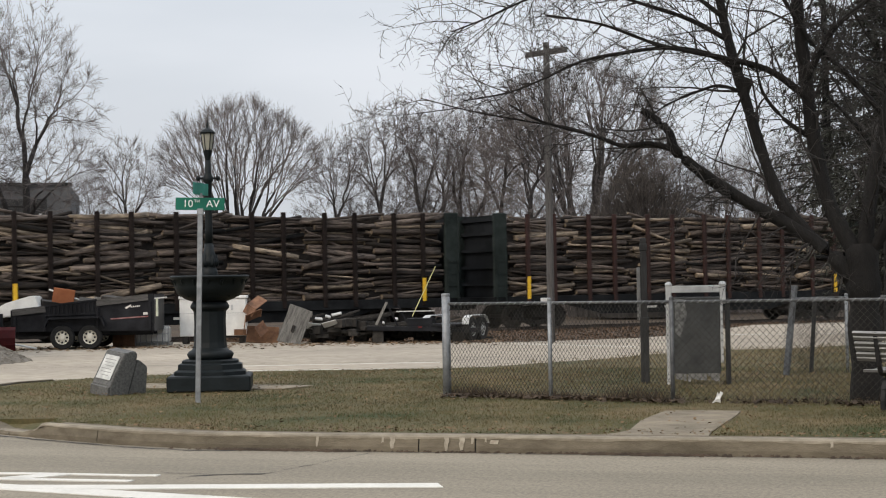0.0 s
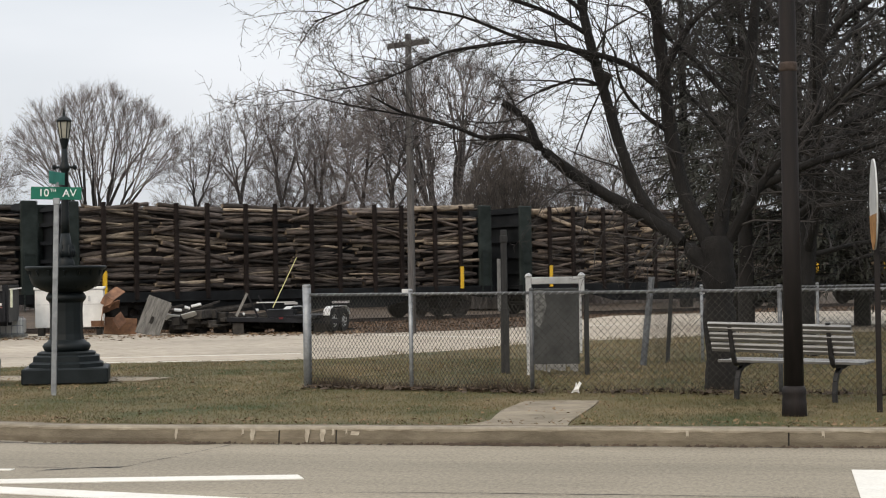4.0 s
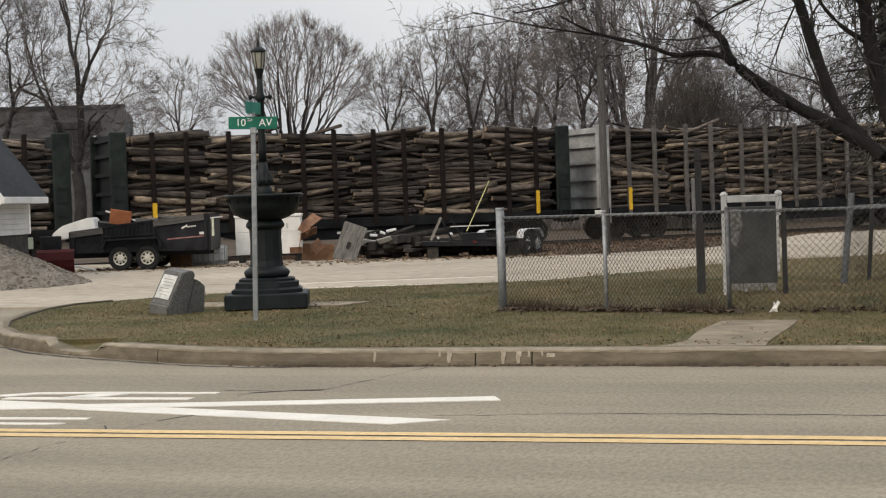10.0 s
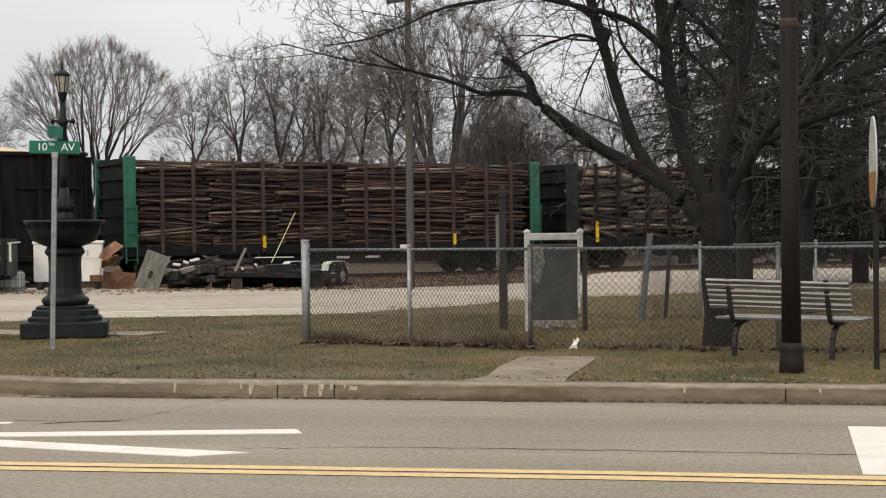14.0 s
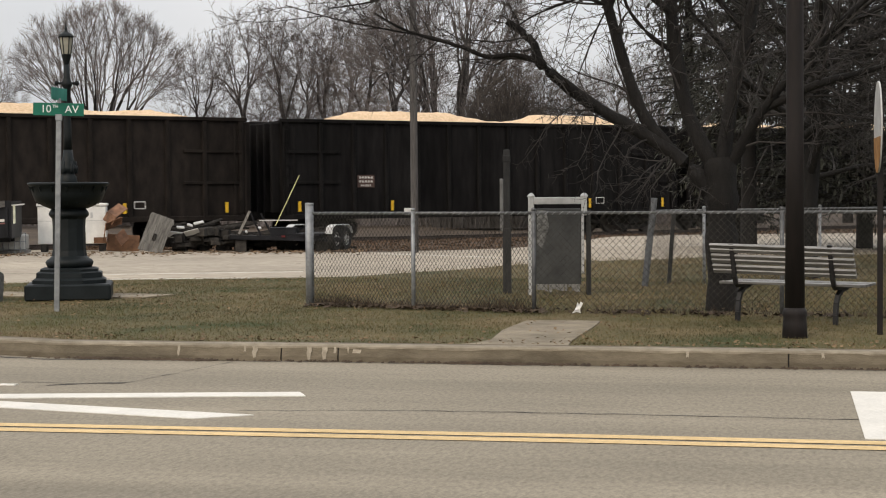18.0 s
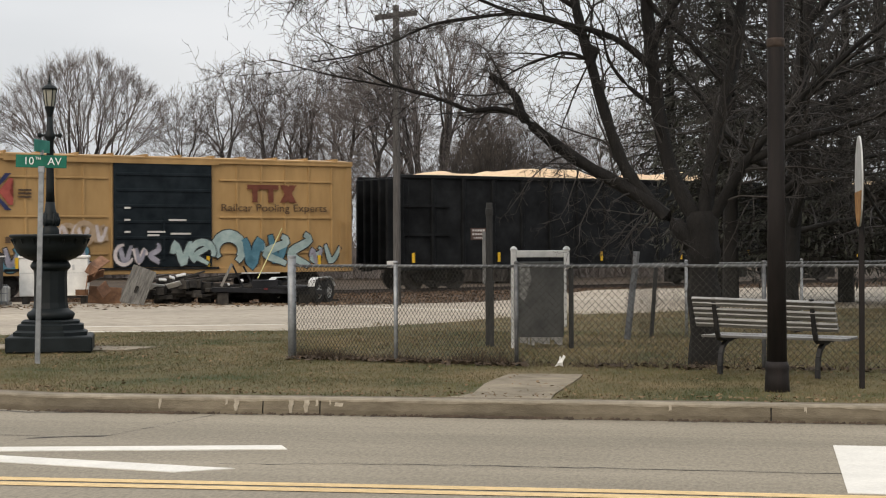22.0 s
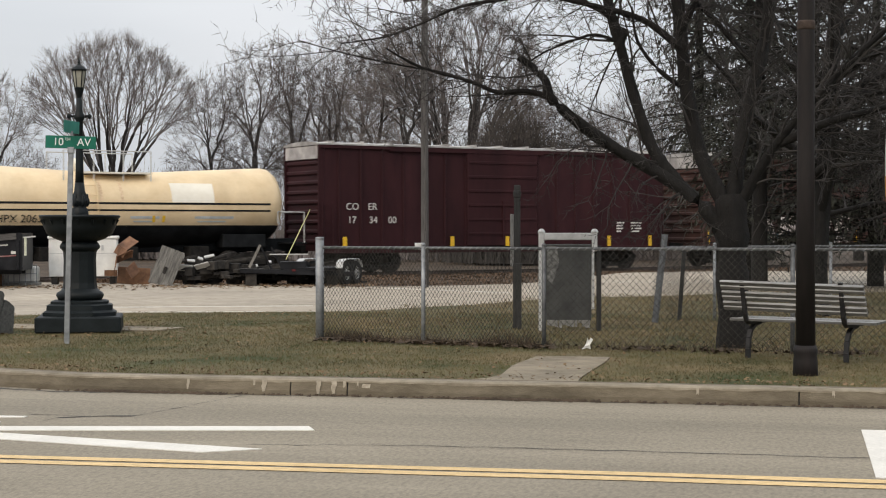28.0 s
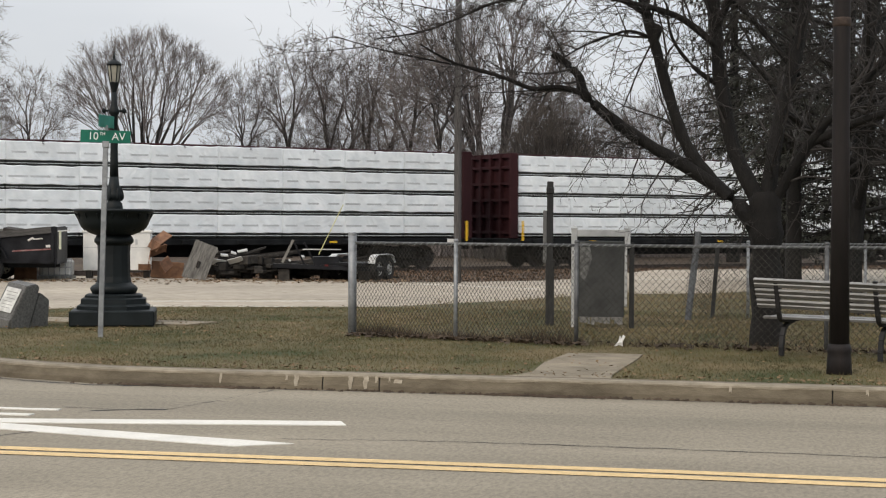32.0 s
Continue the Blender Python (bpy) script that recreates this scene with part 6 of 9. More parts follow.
for x, z, rows in ((6.84, 2.89, (0.2,)), (6.84, 2.5, (0.2,)), (6.84, 2.11, (0.2,)), (8.38, 2.5, (0.62,)), (7.63, 2.11, (0.62, 0.4)), (8.45, 2.05, (0.7,))):
    stencils(car, x0 + x, z, rows, -1.50)
reflectors(car, [x0 + k for k in (3.3, 5.0, 9.8, 14.0)], -1.44, 0.95, 1.30)

# red cars
car, x0 = boxcar(-16.94, -1.92, RED_CAR, RED_CAR, "faded red boxcar with graffiti along its sill", (6.2, 9.4), False, 4.5)
lettering("lettering", "406   131", 0.32, STENCIL, car, Matrix.Translation((x0 + 1.72, -1.41, 1.78)) @ Matrix.Rotation(radians(90), 4, "X"))
lettering("lettering", "CNA", 0.32, STENCIL, car, Matrix.Translation((x0 + 1.25, -1.41, 2.14)) @ Matrix.Rotation(radians(90), 4, "X"))
graffiti(car, x0 + 2.6, x0 + 5.6, 0.95, 1.65, 5, (SPRAY_D,), MAROON_CAR, 11)
FADED_TAN = mat("faded_tan_spray", (0.13, 0.075, 0.055), (0.24, 0.15, 0.11), 4, 0.7, 0, patch=0.3)
graffiti(car, x0 + 9.6, x0 + 12.4, 0.95, 1.85, 5, (FADED_TAN,), MAROON_CAR, 12)
stencils(car, x0 + 5.0, 2.75, (0.25,))
stencils(car, x0 + 6.8, 2.6, (0.5, 0.8), -1.49)
stencils(car, x0 + 13.0, 1.75, (0.5, 0.3))
reflectors(car, [x0 + k for k in (0.5, 5.9, 9.2, 14.3)], -1.44, 0.95, 1.5)
car, x0 = boxcar(-34.69, -19.24, BROWN_CAR, BROWN_CAR, "red-brown boxcar with big white graffiti letters", (6.0, 9.2), False, 4.5)
lettering("lettering", "406   251", 0.34, STENCIL, car, Matrix.Translation((x0 + 1.75, -1.41, 2.20)) @ Matrix.Rotation(radians(90), 4, "X"))
lettering("lettering", "CNA", 0.34, STENCIL, car, Matrix.Translation((x0 + 1.25, -1.41, 2.56)) @ Matrix.Rotation(radians(90), 4, "X"))
for ch, gx, gz, size, lean, wide in (("H", 2.85, 1.52, 1.10, 8, 1.15), ("I", 3.75, 1.52, 1.05, 10, 1.1), ("N", 4.45, 1.55, 1.02, 4, 1.2), ("D", 5.50, 1.50, 0.98, 8, 1.05), ("U", 6.42, 1.50, 0.95, -4, 1.1), ("E", 7.55, 1.52, 1.05, -3, 1.15)):
    spray_letter(car, ch, x0 + gx, gz, size, lean, wide, SPRAY_P, MAROON_CAR)
graffiti(car, x0 + 2.6, x0 + 7.6, 0.75, 1.45, 8, (SPRAY_B, SPRAY_B, SPRAY_T), SPRAY_K, 22, -1.425)
graffiti(car, x0 + 2.3, x0 + 3.4, 1.0, 2.0, 2, (MAROON_CAR,), SPRAY_K, 23, -1.42)
for zz, ww in ((1.95, 0.3), (1.6, 0.45)):
    stencils(car, x0 + 0.85, zz, (ww, ww * 0.7))
stencils(car, x0 + 5.9, 2.7, (0.35, 0.3), -1.49)
stencils(car, x0 + 7.2, 2.4, (0.5,), -1.49)
reflectors(car, [x0 + k for k in (0.2, 4.4, 8.4, 12.0, 15.0)], -1.44, 0.95, 1.5)
car, x0 = boxcar(-51.99, -36.76, MAROON_CAR, MAROON_CAR, "dark maroon boxcar with small white stencils", (6.0, 9.2), False, 4.5)
for word, x, z in (("CO", 1.32, 2.35), ("ER", 2.12, 2.35), ("17", 1.30, 1.88), ("34", 2.15, 1.88), ("00", 2.92, 1.88)):
    lettering("lettering", word, 0.34, STENCIL, car, Matrix.Translation((x0 + x, -1.41, z)) @ Matrix.Rotation(radians(90), 4, "X"))
stencils(car, x0 + 13.6, 1.8, (0.5, 0.45, 0.5, 0.4))
stencils(car, x0 + 12.9, 1.8, (0.35, 0.3, 0.3, 0.2))
reflectors(car, [x0 + k for k in (1.0, 5.4, 7.8, 12.5, 14.5)], -1.44, 0.9, 1.3, 0.16)


# ---- tank car ----
def tank_car(centre):
    """Tank car whose barrel dips to the middle; cream above, black below."""
    L, half, r, n = 13.5, 6.1, 1.27, 48
    car = thing("tank_car", "cream tank car with two black stripes and a black belly", "rail car", group="cars of the train")

    def axis(x):
        return 2.42 - 0.28 * max(0.0, 1 - abs(x - 0.2) / 5.4)

    def skin(x, z, out=0.004):
        d = max(-0.999, min(0.999, (z - axis(x)) / (r + out)))
        return Vector((x, -(r + out) * math.sqrt(1 - d * d), z))

    bm, rings = bmesh.new(), []
    caps = ((0, 0.02), (0.04, 0.40), (0.12, 0.66), (0.26, 0.86), (0.45, 0.97), (0.65, 1.0))
    body = [-half + 0.65 + (2 * half - 1.3) * k / 14 for k in range(1, 14)] + [0.2]
    for x, q in [(-half + d, q) for d, q in caps] + [(x, 1.0) for x in sorted(body)] + [(half - d, q) for d, q in caps[::-1]]:
        # 32 steps of cream over the top, 16 of black under the paint line
        low = math.asin(max(-1.0, (1.70 - axis(x)) / (r * q)))
        turns = [low + (math.pi - 2 * low) * k / 32 for k in range(32)] + [math.pi - low + (math.pi + 2 * low) * k / 16 for k in range(16)]
        rings.append([bm.verts.new((x, r * q * math.cos(a), axis(x) + r * q * math.sin(a))) for a in turns])
    for p, q in zip(rings, rings[1:]):
        for k in range(n):
            f = bm.faces.new((p[k], q[k], q[(k + 1) % n], p[(k + 1) % n]))
            f.material_index = 1 if k >= 32 else 0
    bmesh.ops.recalc_face_normals(bm, faces=bm.faces)
    part("tank", bm, [CREAM, SOOT], car, "cream tank, black below", smooth=True)

    def band(name, x0, x1, z0, z1, material, label="", out=0.004):
        """A painted strip between two heights on the tank's near side."""
        bm, cols = bmesh.new(), max(1, int((x1 - x0) / 0.5))
        grid = [[bm.verts.new(skin(x0 + (x1 - x0) * i / cols, z0 + (z1 - z0) * j / 5, out)) for j in range(6)] for i in range(cols + 1)]
        for i in range(cols):
            for j in range(5):
                bm.faces.new((grid[i][j], grid[i + 1][j], grid[i + 1][j + 1], grid[i][j + 1]))
        return part(name, bm, material, car, label, smooth=True)

    band("stripe", -half + 0.85, half - 0.75, 2.38, 2.45, SOOT, "black stripe along the tank")
    band("stripe", -half + 0.85, half - 0.75, 2.16, 2.22, SOOT, "black stripe along the tank")
    band("pale_patch", 1.8, 3.3, 2.46, 3.10, PALE, "pale rectangular patch")
    for x, w in ((0.35, 1.0), (2.6, 1.4)):
        band("placard", x, x + w, 1.92, 2.0, PRINT)
        band("placard", x + 0.1, x + w * 0.8, 1.80, 1.85, PRINT)
    lettering("lettering", "SHPX 206380", 0.36, SOOT, car, Matrix.Translation((-3.20, -1.232, 1.895)) @ Matrix.Rotation(radians(108), 4, "X"))
    for x in (-1.45, 1.15, 1.5):
        band("reflector", x - 0.05, x + 0.05, 1.80, 2.02, REFLECT, "yellow reflective strip", 0.008)
    # faint rusty runs below the manway
    for x in (-1.35, -0.6, 0.1):
        band("rust_run", x - 0.05, x + 0.05, 2.5, 3.2, CHIPS, "rusty run", 0.003)
    for s in (-1, 1):
        part("cradle", box(s * (half - 1.6) - 0.8, s * (half - 1.6) + 0.8, -1.0, 1.0, 0.95, 1.40, 0.02), SOOT, car)
    part("underframe", box(-L / 2, L / 2, -0.35, 0.35, 0.80, 1.25, 0.02), SOOT, car)
    for x in (-2.2, 0.4, 2.9):
        part("under_box", box(x - 0.35, x + 0.35, -0.9, 0.9, 0.55, 1.0, 0.02), BOGIE, car)
    # manway, platform and rails on top
    top = axis(-0.4) + r
    part("manway", lathe([(0.25, top - 0.12), (0.25, top + 0.22), (0.27, top + 0.25), (0.24, top + 0.38), (0.12, top + 0.46)], 16, centre=(-1.05, 0)), PALE, car, smooth=True)
    part("platform", box(-1.1, 1.2, -0.9, 0.9, top - 0.06, top + 0.0), PALE, car)
    bm = bmesh.new()
    for x in (-1.75, -0.75, 0.25, 1.2):
        for y in (-0.88, 0.88):
            beam((x, y, top - 0.3), (x, y, top + 0.68), 0.02, n=6, bm=bm)
    for y in (-0.88, 0.88):
        beam((-1.75, y, top + 0.68), (1.2, y, top + 0.68), 0.02, n=6, bm=bm)
    part("handrail", bm, GREY_PAINT, car)
    bm = bmesh.new()
    zs = [1.75 + 0.155 * k for k in range(12)]
    for x in (-1.15, -0.75):
        for z0, z1 in zip(zs, zs[1:]):
            beam(skin(x, z0, 0.07), skin(x, min(z1, axis(x) + r), 0.07), 0.016, n=5, bm=bm)
    for z in zs[::2]:
        beam(skin(-1.15, z, 0.08), skin(-0.75, z, 0.08), 0.014, n=5, bm=bm)
    part("ladder", bm, CREAM, car)
    for s in (-1, 1):
        bm = bmesh.new()
        for y in (-1.2, 1.2):
            beam((s * (L / 2 - 0.1), y, 1.1), (s * (L / 2 - 0.1), y, 2.15), 0.022, n=6, bm=bm)
            beam((s * (L / 2 - 0.1), y, 2.15), (s * (L / 2 - 1.1), y, 2.17), 0.022, n=6, bm=bm)
            beam((s * (L / 2 - 1.1), y, 2.17), (s * (L / 2 - 1.1), y, 1.75), 0.022, n=6, bm=bm)
        beam((s * (L / 2 - 0.1), -1.2, 2.15), (s * (L / 2 - 0.1), 1.2, 2.15), 0.02, n=6, bm=bm)
        part("end_rail", bm, GREY_PAINT, car)
        part("end_step", box(s * (L / 2 - 0.35) - 0.35, s * (L / 2 - 0.35) + 0.35, -1.2, 1.2, 1.06, 1.12), SOOT, car)
    running_gear(car, L, 1.8)
    CARS.append((car, centre))


tank_car(-59.1)


# ---- centre-beam cars with wrapped lumber ----
def lumber_car(left, right, seed, head):
    L = right - left
    car = thing("lumber_car", "maroon centre-beam car stacked with white wrapped lumber", "rail car", group="cars of the train")
    rnd = random.Random(seed)
    part("deck", box(-L / 2, L / 2, -1.38, 1.38, 0.86, 1.08, 0.02), SOOT, car)
    bm = bmesh.new()
    pts = [(-L / 2 + 3.4, 0.86), (-L / 2 + 5.0, 0.45), (L / 2 - 5.0, 0.45), (L / 2 - 3.4, 0.86)]
    a = [bm.verts.new((x, -0.30, z)) for x, z in pts]
    b = [bm.verts.new((x, 0.30, z)) for x, z in pts]
    bm.faces.new(a)
    bm.faces.new(b[::-1])
    for k in range(4):
        bm.faces.new((a[k], b[k], b[(k + 1) % 4], a[(k + 1) % 4]))
    part("centre_sill", bm, SOOT, car)
    part("centre_beam", box(-L / 2 + 0.5, L / 2 - 0.5, -0.06, 0.06, 1.08, 4.16), MAROON_CAR, car)
    part("top_chord", box(-L / 2 + 0.3, L / 2 - 0.3, -0.25, 0.25, 4.12, 4.24, 0.02), MAROON_CAR, car)
    for s in (-1, 1):
        x = s * (L / 2 - 0.26)
        half = 0.18 if s < 0 else head
        bulk = part("bulkhead", box(x - 0.04, x + 0.04, -1.30, 1.30, 1.08, 4.22), MAROON_CAR, car)
        part("bulkhead_flange", box(x - half, x + half, -1.42, -1.30, 1.08, 4.22, 0.02), MAROON_CAR, bulk)
        part("bulkhead_flange", box(x - half, x + half, 1.30, 1.42, 1.08, 4.22, 0.02), MAROON_CAR, bulk)
        for z in (1.3, 1.9, 2.5, 3.1, 3.7, 4.1):
            part("bulkhead_rib", box(x + s * 0.04, x + s * 0.16, -1.29, 1.29, z - 0.05, z + 0.05), MAROON_CAR, bulk)
        for y in (-0.7, 0.0, 0.7):
            part("bulkhead_post", box(x + s * 0.04, x + s * 0.20, y - 0.05, y + 0.05, 1.08, 4.2), MAROON_CAR, bulk)
    inner, cols, tiers = L - 0.94, 9, 4
    pitch, h = inner / cols, 3.02 / tiers
    for side in (-1, 1):
        for c in range(cols):
            x = -inner / 2 + (c + 0.5) * pitch
            for t in range(tiers):
                z = 1.12 + t * h
                y0, y1 = (-1.33, -0.12) if side < 0 else (0.12, 1.33)
                jy, jz, n = rnd.uniform(-0.004, 0.004), rnd.uniform(-0.012, 0.006), 9
                # a soft wrapped pack: its face bellies and its foot hangs unevenly
                bm = box(x - pitch / 2 + 0.002, x + pitch / 2 - 0.002, y0 + jy, y1 + jy, z + 0.145, z + h - 0.008 + jz, 0.02)
                if side < 0:
                    cut = [e for e in bm.edges if abs(e.verts[0].co.x - e.verts[1].co.x) > 1]
                    bmesh.ops.subdivide_edges(bm, edges=cut, cuts=n)
                    for v in bm.verts:
                        s_ = noise.noise((v.co.x * 1.7, t * 5, seed)), noise.noise((v.co.x * 3.1, t * 5 + 2, seed))
                        if v.co.z < z + 0.3:
                            v.co.z += 0.030 * s_[0] + 0.022 * s_[1]
                        else:
                            v.co.z += 0.030 * s_[1] + 0.02 * s_[0]
                p = part("lumber_pack", bm, WRAP, car, "white wrapped lumber pack")
                if side < 0:
                    # the bearer fills the gap under the pack, its shade painted near black
                    part("bearer", box(x - pitch / 2 + 0.02, x + pitch / 2 - 0.02, y0 + 0.05, y1, z, z + 0.140), STICKER, p, "timber bearer, near black for the gap's shade")
                    part("plank", box(x - pitch / 2 + 0.02, x + pitch / 2 - 0.02, y0 + 0.03, y0 + 0.10, z + 0.050, z + 0.072), PRINT, p, "pale plank edge")
                    for dx in (-0.34, -0.02, 0.33):
                        w = rnd.uniform(0.40, 0.66)
                        px = x + dx * pitch + rnd.uniform(-0.06, 0.06)
                        part("print_bar", box(px - w / 2, px + w / 2, y0 + jy - 0.003, y0 + jy + 0.002, z + 0.37, z + 0.43), FADED, p)
                    if t == tiers - 1:
                        part("tie_down", beam((x, y0 - 0.01, z + h + 0.02), (x, y0 - 0.02, z + h - 0.1), 0.02, n=5), SOOT, car)
    for k in range(11):
        x = -L / 2 + 1.2 + (L - 2.4) * k / 10
        part("winch", box(x - 0.12, x + 0.12, -1.46, -1.36, 0.88, 1.04, 0.02), SOOT, car)
    reflectors(car, [-L / 2 + 0.62, L / 2 - 0.3], -1.44, 1.0, 1.72, 0.09)
    for x in (-7.2, -1.0, 5.4):
        part("sill_plate", box(x - 0.14, x + 0.14, -1.39, -1.382, 0.93, 1.0), REFLECT, car, "small yellow plate")
    running_gear(car, L, 2.6)
    CARS.append((car, (left + right) / 2))


lumber_car(-88.82, -66.81, 1, 0.10)
lumber_car(-112.35, -90.31, 2, 0.20)


def travelled(t):
    """Metres that the train has gone, counted from 23 s."""
    u = (t - 23) / 10
    return 108.0135 * u + 0.5892 * u * u - 0.3228 * u ** 3 - 0.1635 * u ** 4


# ---- trees ----
class Wood:
    """Gathers tapered tubes: thick limbs and thin twigs apart."""

    def __init__(self, seed):
        self.r = random.Random(seed)
        self.sets = {"thick": ([], []), "thin": ([], [])}
        self.least = 0.009

    def tube(self, pts, radii, sides, kind):
        verts, faces = self.sets[kind]
        base = len(verts)
        for i, p in enumerate(pts):
            a, b = pts[max(0, i - 1)], pts[min(len(pts) - 1, i + 1)]
            d = (b - a).normalized()
            u = d.orthogonal().normalized()
            v = d.cross(u)
            for k in range(sides):
                w = 2 * math.pi * k / sides
                verts.append(p + (u * math.cos(w) + v * math.sin(w)) * radii[i])
        for i in range(len(pts) - 1):
            for k in range(sides):
                a = base + i * sides + k
                b = base + i * sides + (k + 1) % sides
                faces.append((a, b, b + sides, a + sides))

    def grow(self, start, direction, length, radius, level, plan, up=0.12):
        """One branch and all that grows from it. plan: per level (children, length share, angle, bend)."""
        r = self.r
        segs = 7 if level == 0 else 5 if level < 3 else 3
        pts, radii, d, p = [start], [radius], direction.normalized(), start.copy()
        bend = plan[level][3]
        for i in range(segs):
            d = (d + Vector((r.gauss(0, bend), r.gauss(0, bend), r.gauss(0, bend) + up * (0.5 if level == 0 else 1) / segs))).normalized()
            p = p + d * (length / segs)
            pts.append(p.copy())
            radii.append(radius * (1 - (0.55 if level == 0 else 0.8) * (i + 1) / segs))
        self.tube(pts, radii, (8, 6, 5, 3, 3, 3)[min(level, 5)], "thick" if level < 2 else "thin")
        if level + 1 >= len(plan):
            return
        n, share_, angle = plan[level + 1][:3]
        first = plan[level][4] if len(plan[level]) > 4 else 0.3
        turn = r.uniform(0, 6.28)
        for k in range(n):
            u = first + (1 - first) * (k + r.uniform(0.1, 0.9)) / n
            i = min(segs - 1, int(u * segs))
            q = pts[i].lerp(pts[i + 1], u * segs - i)
            axis = (pts[i + 1] - pts[i]).normalized()
            turn += 2.4 + r.uniform(-0.5, 0.5)
            side = axis.orthogonal().normalized()
            side = Matrix.Rotation(turn, 3, axis) @ side
            a = radians(angle * r.uniform(0.65, 1.3))
            dd = axis * math.cos(a) + side * math.sin(a)
            ln = length * share_ * r.uniform(0.7, 1.2) * (1.15 - 0.5 * u if level else 1)
            rr = max(radii[i] * 0.62 * r.uniform(0.7, 1.0), self.least)
            self.grow(q, dd, ln, rr, level + 1, plan, up)

    def make(self, name, label, m, thick, thin, group=""):
        t = thing(name, label, "tree", m, group)
        link("trunk", *self.sets["thick"], thick, t, smooth=True)
        link("crown", *self.sets["thin"], thin, t, "bare twigs")
        return t


def fan(w, start, targets, unit, heading, depth=0, twigs=7, stems=2):
    """Branches that part again and again on their way to the crown's outer points."""
    r, n = w.r, len(targets)
    radius = unit * n ** 0.58
    if n == 1:
        end = targets[0]
        mid = start.lerp(end, 0.5) + Vector((r.gauss(0, 0.05), r.gauss(0, 0.05), r.gauss(0, 0.05)))
        w.tube([start, mid, end], [radius, radius * 0.8, radius * 0.5], 3, "thin")
        d0 = (end - start).normalized()
        for k in range(twigs):
            q = start.lerp(end, r.uniform(0.2, 1.0))
            d = (d0 + Vector((r.gauss(0, 0.5), r.gauss(0, 0.5), r.gauss(0.15, 0.4)))).normalized()
            ln = r.uniform(0.2, 0.62)
            bend = Vector((r.gauss(0, 0.06), r.gauss(0, 0.06), r.gauss(0.03, 0.06)))
            w.tube([q, q + d * ln * 0.5 + bend, q + d * ln], [max(0.0055, unit * 0.6), 0.0055, 0.003], 3, "thin")
        return
    centre = sum(targets, Vector()) / n
    to = centre - start
    share_ = r.uniform(0.12, 0.2) if stems > 2 and depth < 2 else r.uniform(0.28, 0.42) if depth else 0.3
    end = start + (to.normalized() * 0.75 + heading * 0.25).normalized() * (to.length * share_)
    sag = Vector((r.gauss(0, 0.022), r.gauss(0, 0.022), 0.02)) * to.length
    w.tube([start, start.lerp(end, 0.33) + sag * 0.8, start.lerp(end, 0.7) + sag * 0.6, end], [radius, radius * 0.96, radius * 0.92, radius * 0.88], 7 if n > 40 else 4, "thick" if n > 25 else "thin")
    way = (end - start).normalized()
    # two or three groups of targets by direction
    k = stems if depth == 0 and stems > 2 else 3 if n > 30 and r.random() < 0.6 else 2
    seeds = r.sample(targets, k)
    groups = [[] for _ in range(k)]
    for _ in range(3):
        groups = [[] for _ in range(k)]
        for t in targets:
            groups[min(range(k), key=lambda g: (seeds[g] - t).length_squared)].append(t)
        seeds = [sum(g, Vector()) / len(g) if g else seeds[i] for i, g in enumerate(groups)]
    for g in groups:
        if g:
            fan(w, end, g, unit, way, depth + 1, twigs, stems)


FAR_FORMS = {   # twig ends, crown half-width, half-height, centre, lowest rim, rim slope, fork height, trunk radius
    "vase": (980, 4.7, 5.0, 6.6, 6.5, 0.10, 0.8, 0.42),
    "upright": (620, 2.9, 5.0, 7.0, 2.6, 0.75, 1.6, 0.25),
    "round": (640, 3.6, 4.9, 7.1, 2.8, 0.45, 1.8, 0.27),
    "tall": (700, 3.3, 5.6, 6.4, 2.2, 0.8, 0.7, 0.24)}


def far_tree(kind, seed):
    """Bare tree about 12 m tall; its limbs part again and again up to a haze of twigs."""
    w = Wood(seed)
    r = w.r
    n, rx, rz, cz, rim, slope, fork, girth = FAR_FORMS[kind]
    pts = []
    while len(pts) < n:
        v = Vector((r.gauss(0, 1), r.gauss(0, 1), r.gauss(0, 1))).normalized() * ((r.uniform(0.84, 1.0) if r.random() < 0.85 else r.uniform(0.45, 0.85)) if kind == "vase" else r.uniform(0.30, 1.0) ** 0.45)
        v *= 1 + 0.16 * noise.noise((v.x * 2.2 + seed, v.y * 2.2, v.z * 2.2))
        q = Vector((rx * v.x, rx * v.y, cz + rz * (abs(v.z) ** 0.75 if kind == "vase" and v.z > 0 else v.z)))
        if q.z > rim + slope * math.hypot(q.x, q.y):
            pts.append(q)
    w.tube([Vector((0, 0, -0.3)), Vector((0.02, 0, fork * 0.5)), Vector((0, 0, fork))], [girth * 1.15, girth, girth * 0.95], 8, "thick")
    fan(w, Vector((0, 0, fork)), pts, girth / n ** 0.58, Vector((0, 0, 1)), 0, 8, 5 if kind == "vase" else 2)
    return w.make("bare_tree", "tall leafless tree beyond the railway", Matrix.Translation((0, 0, -500)), FAR_BARK, TWIG, "trees beyond the railway")


def tallness(t):
    return max(v.co.z for c in t.children for v in c.data.vertices)


MODELS = {(k, s): far_tree(k, s) for k, s in (("vase", 3), ("tall", 5), ("upright", 8), ("round", 6), ("upright", 9))}


TALL = {key: tallness(t) for key, t in MODELS.items()}


def ahead(azimuth, distance):
    """A place at so many degrees left of straight across the road, and so far from the street's near side."""
    return -distance * math.sin(radians(azimuth)), distance * math.cos(radians(azimuth))


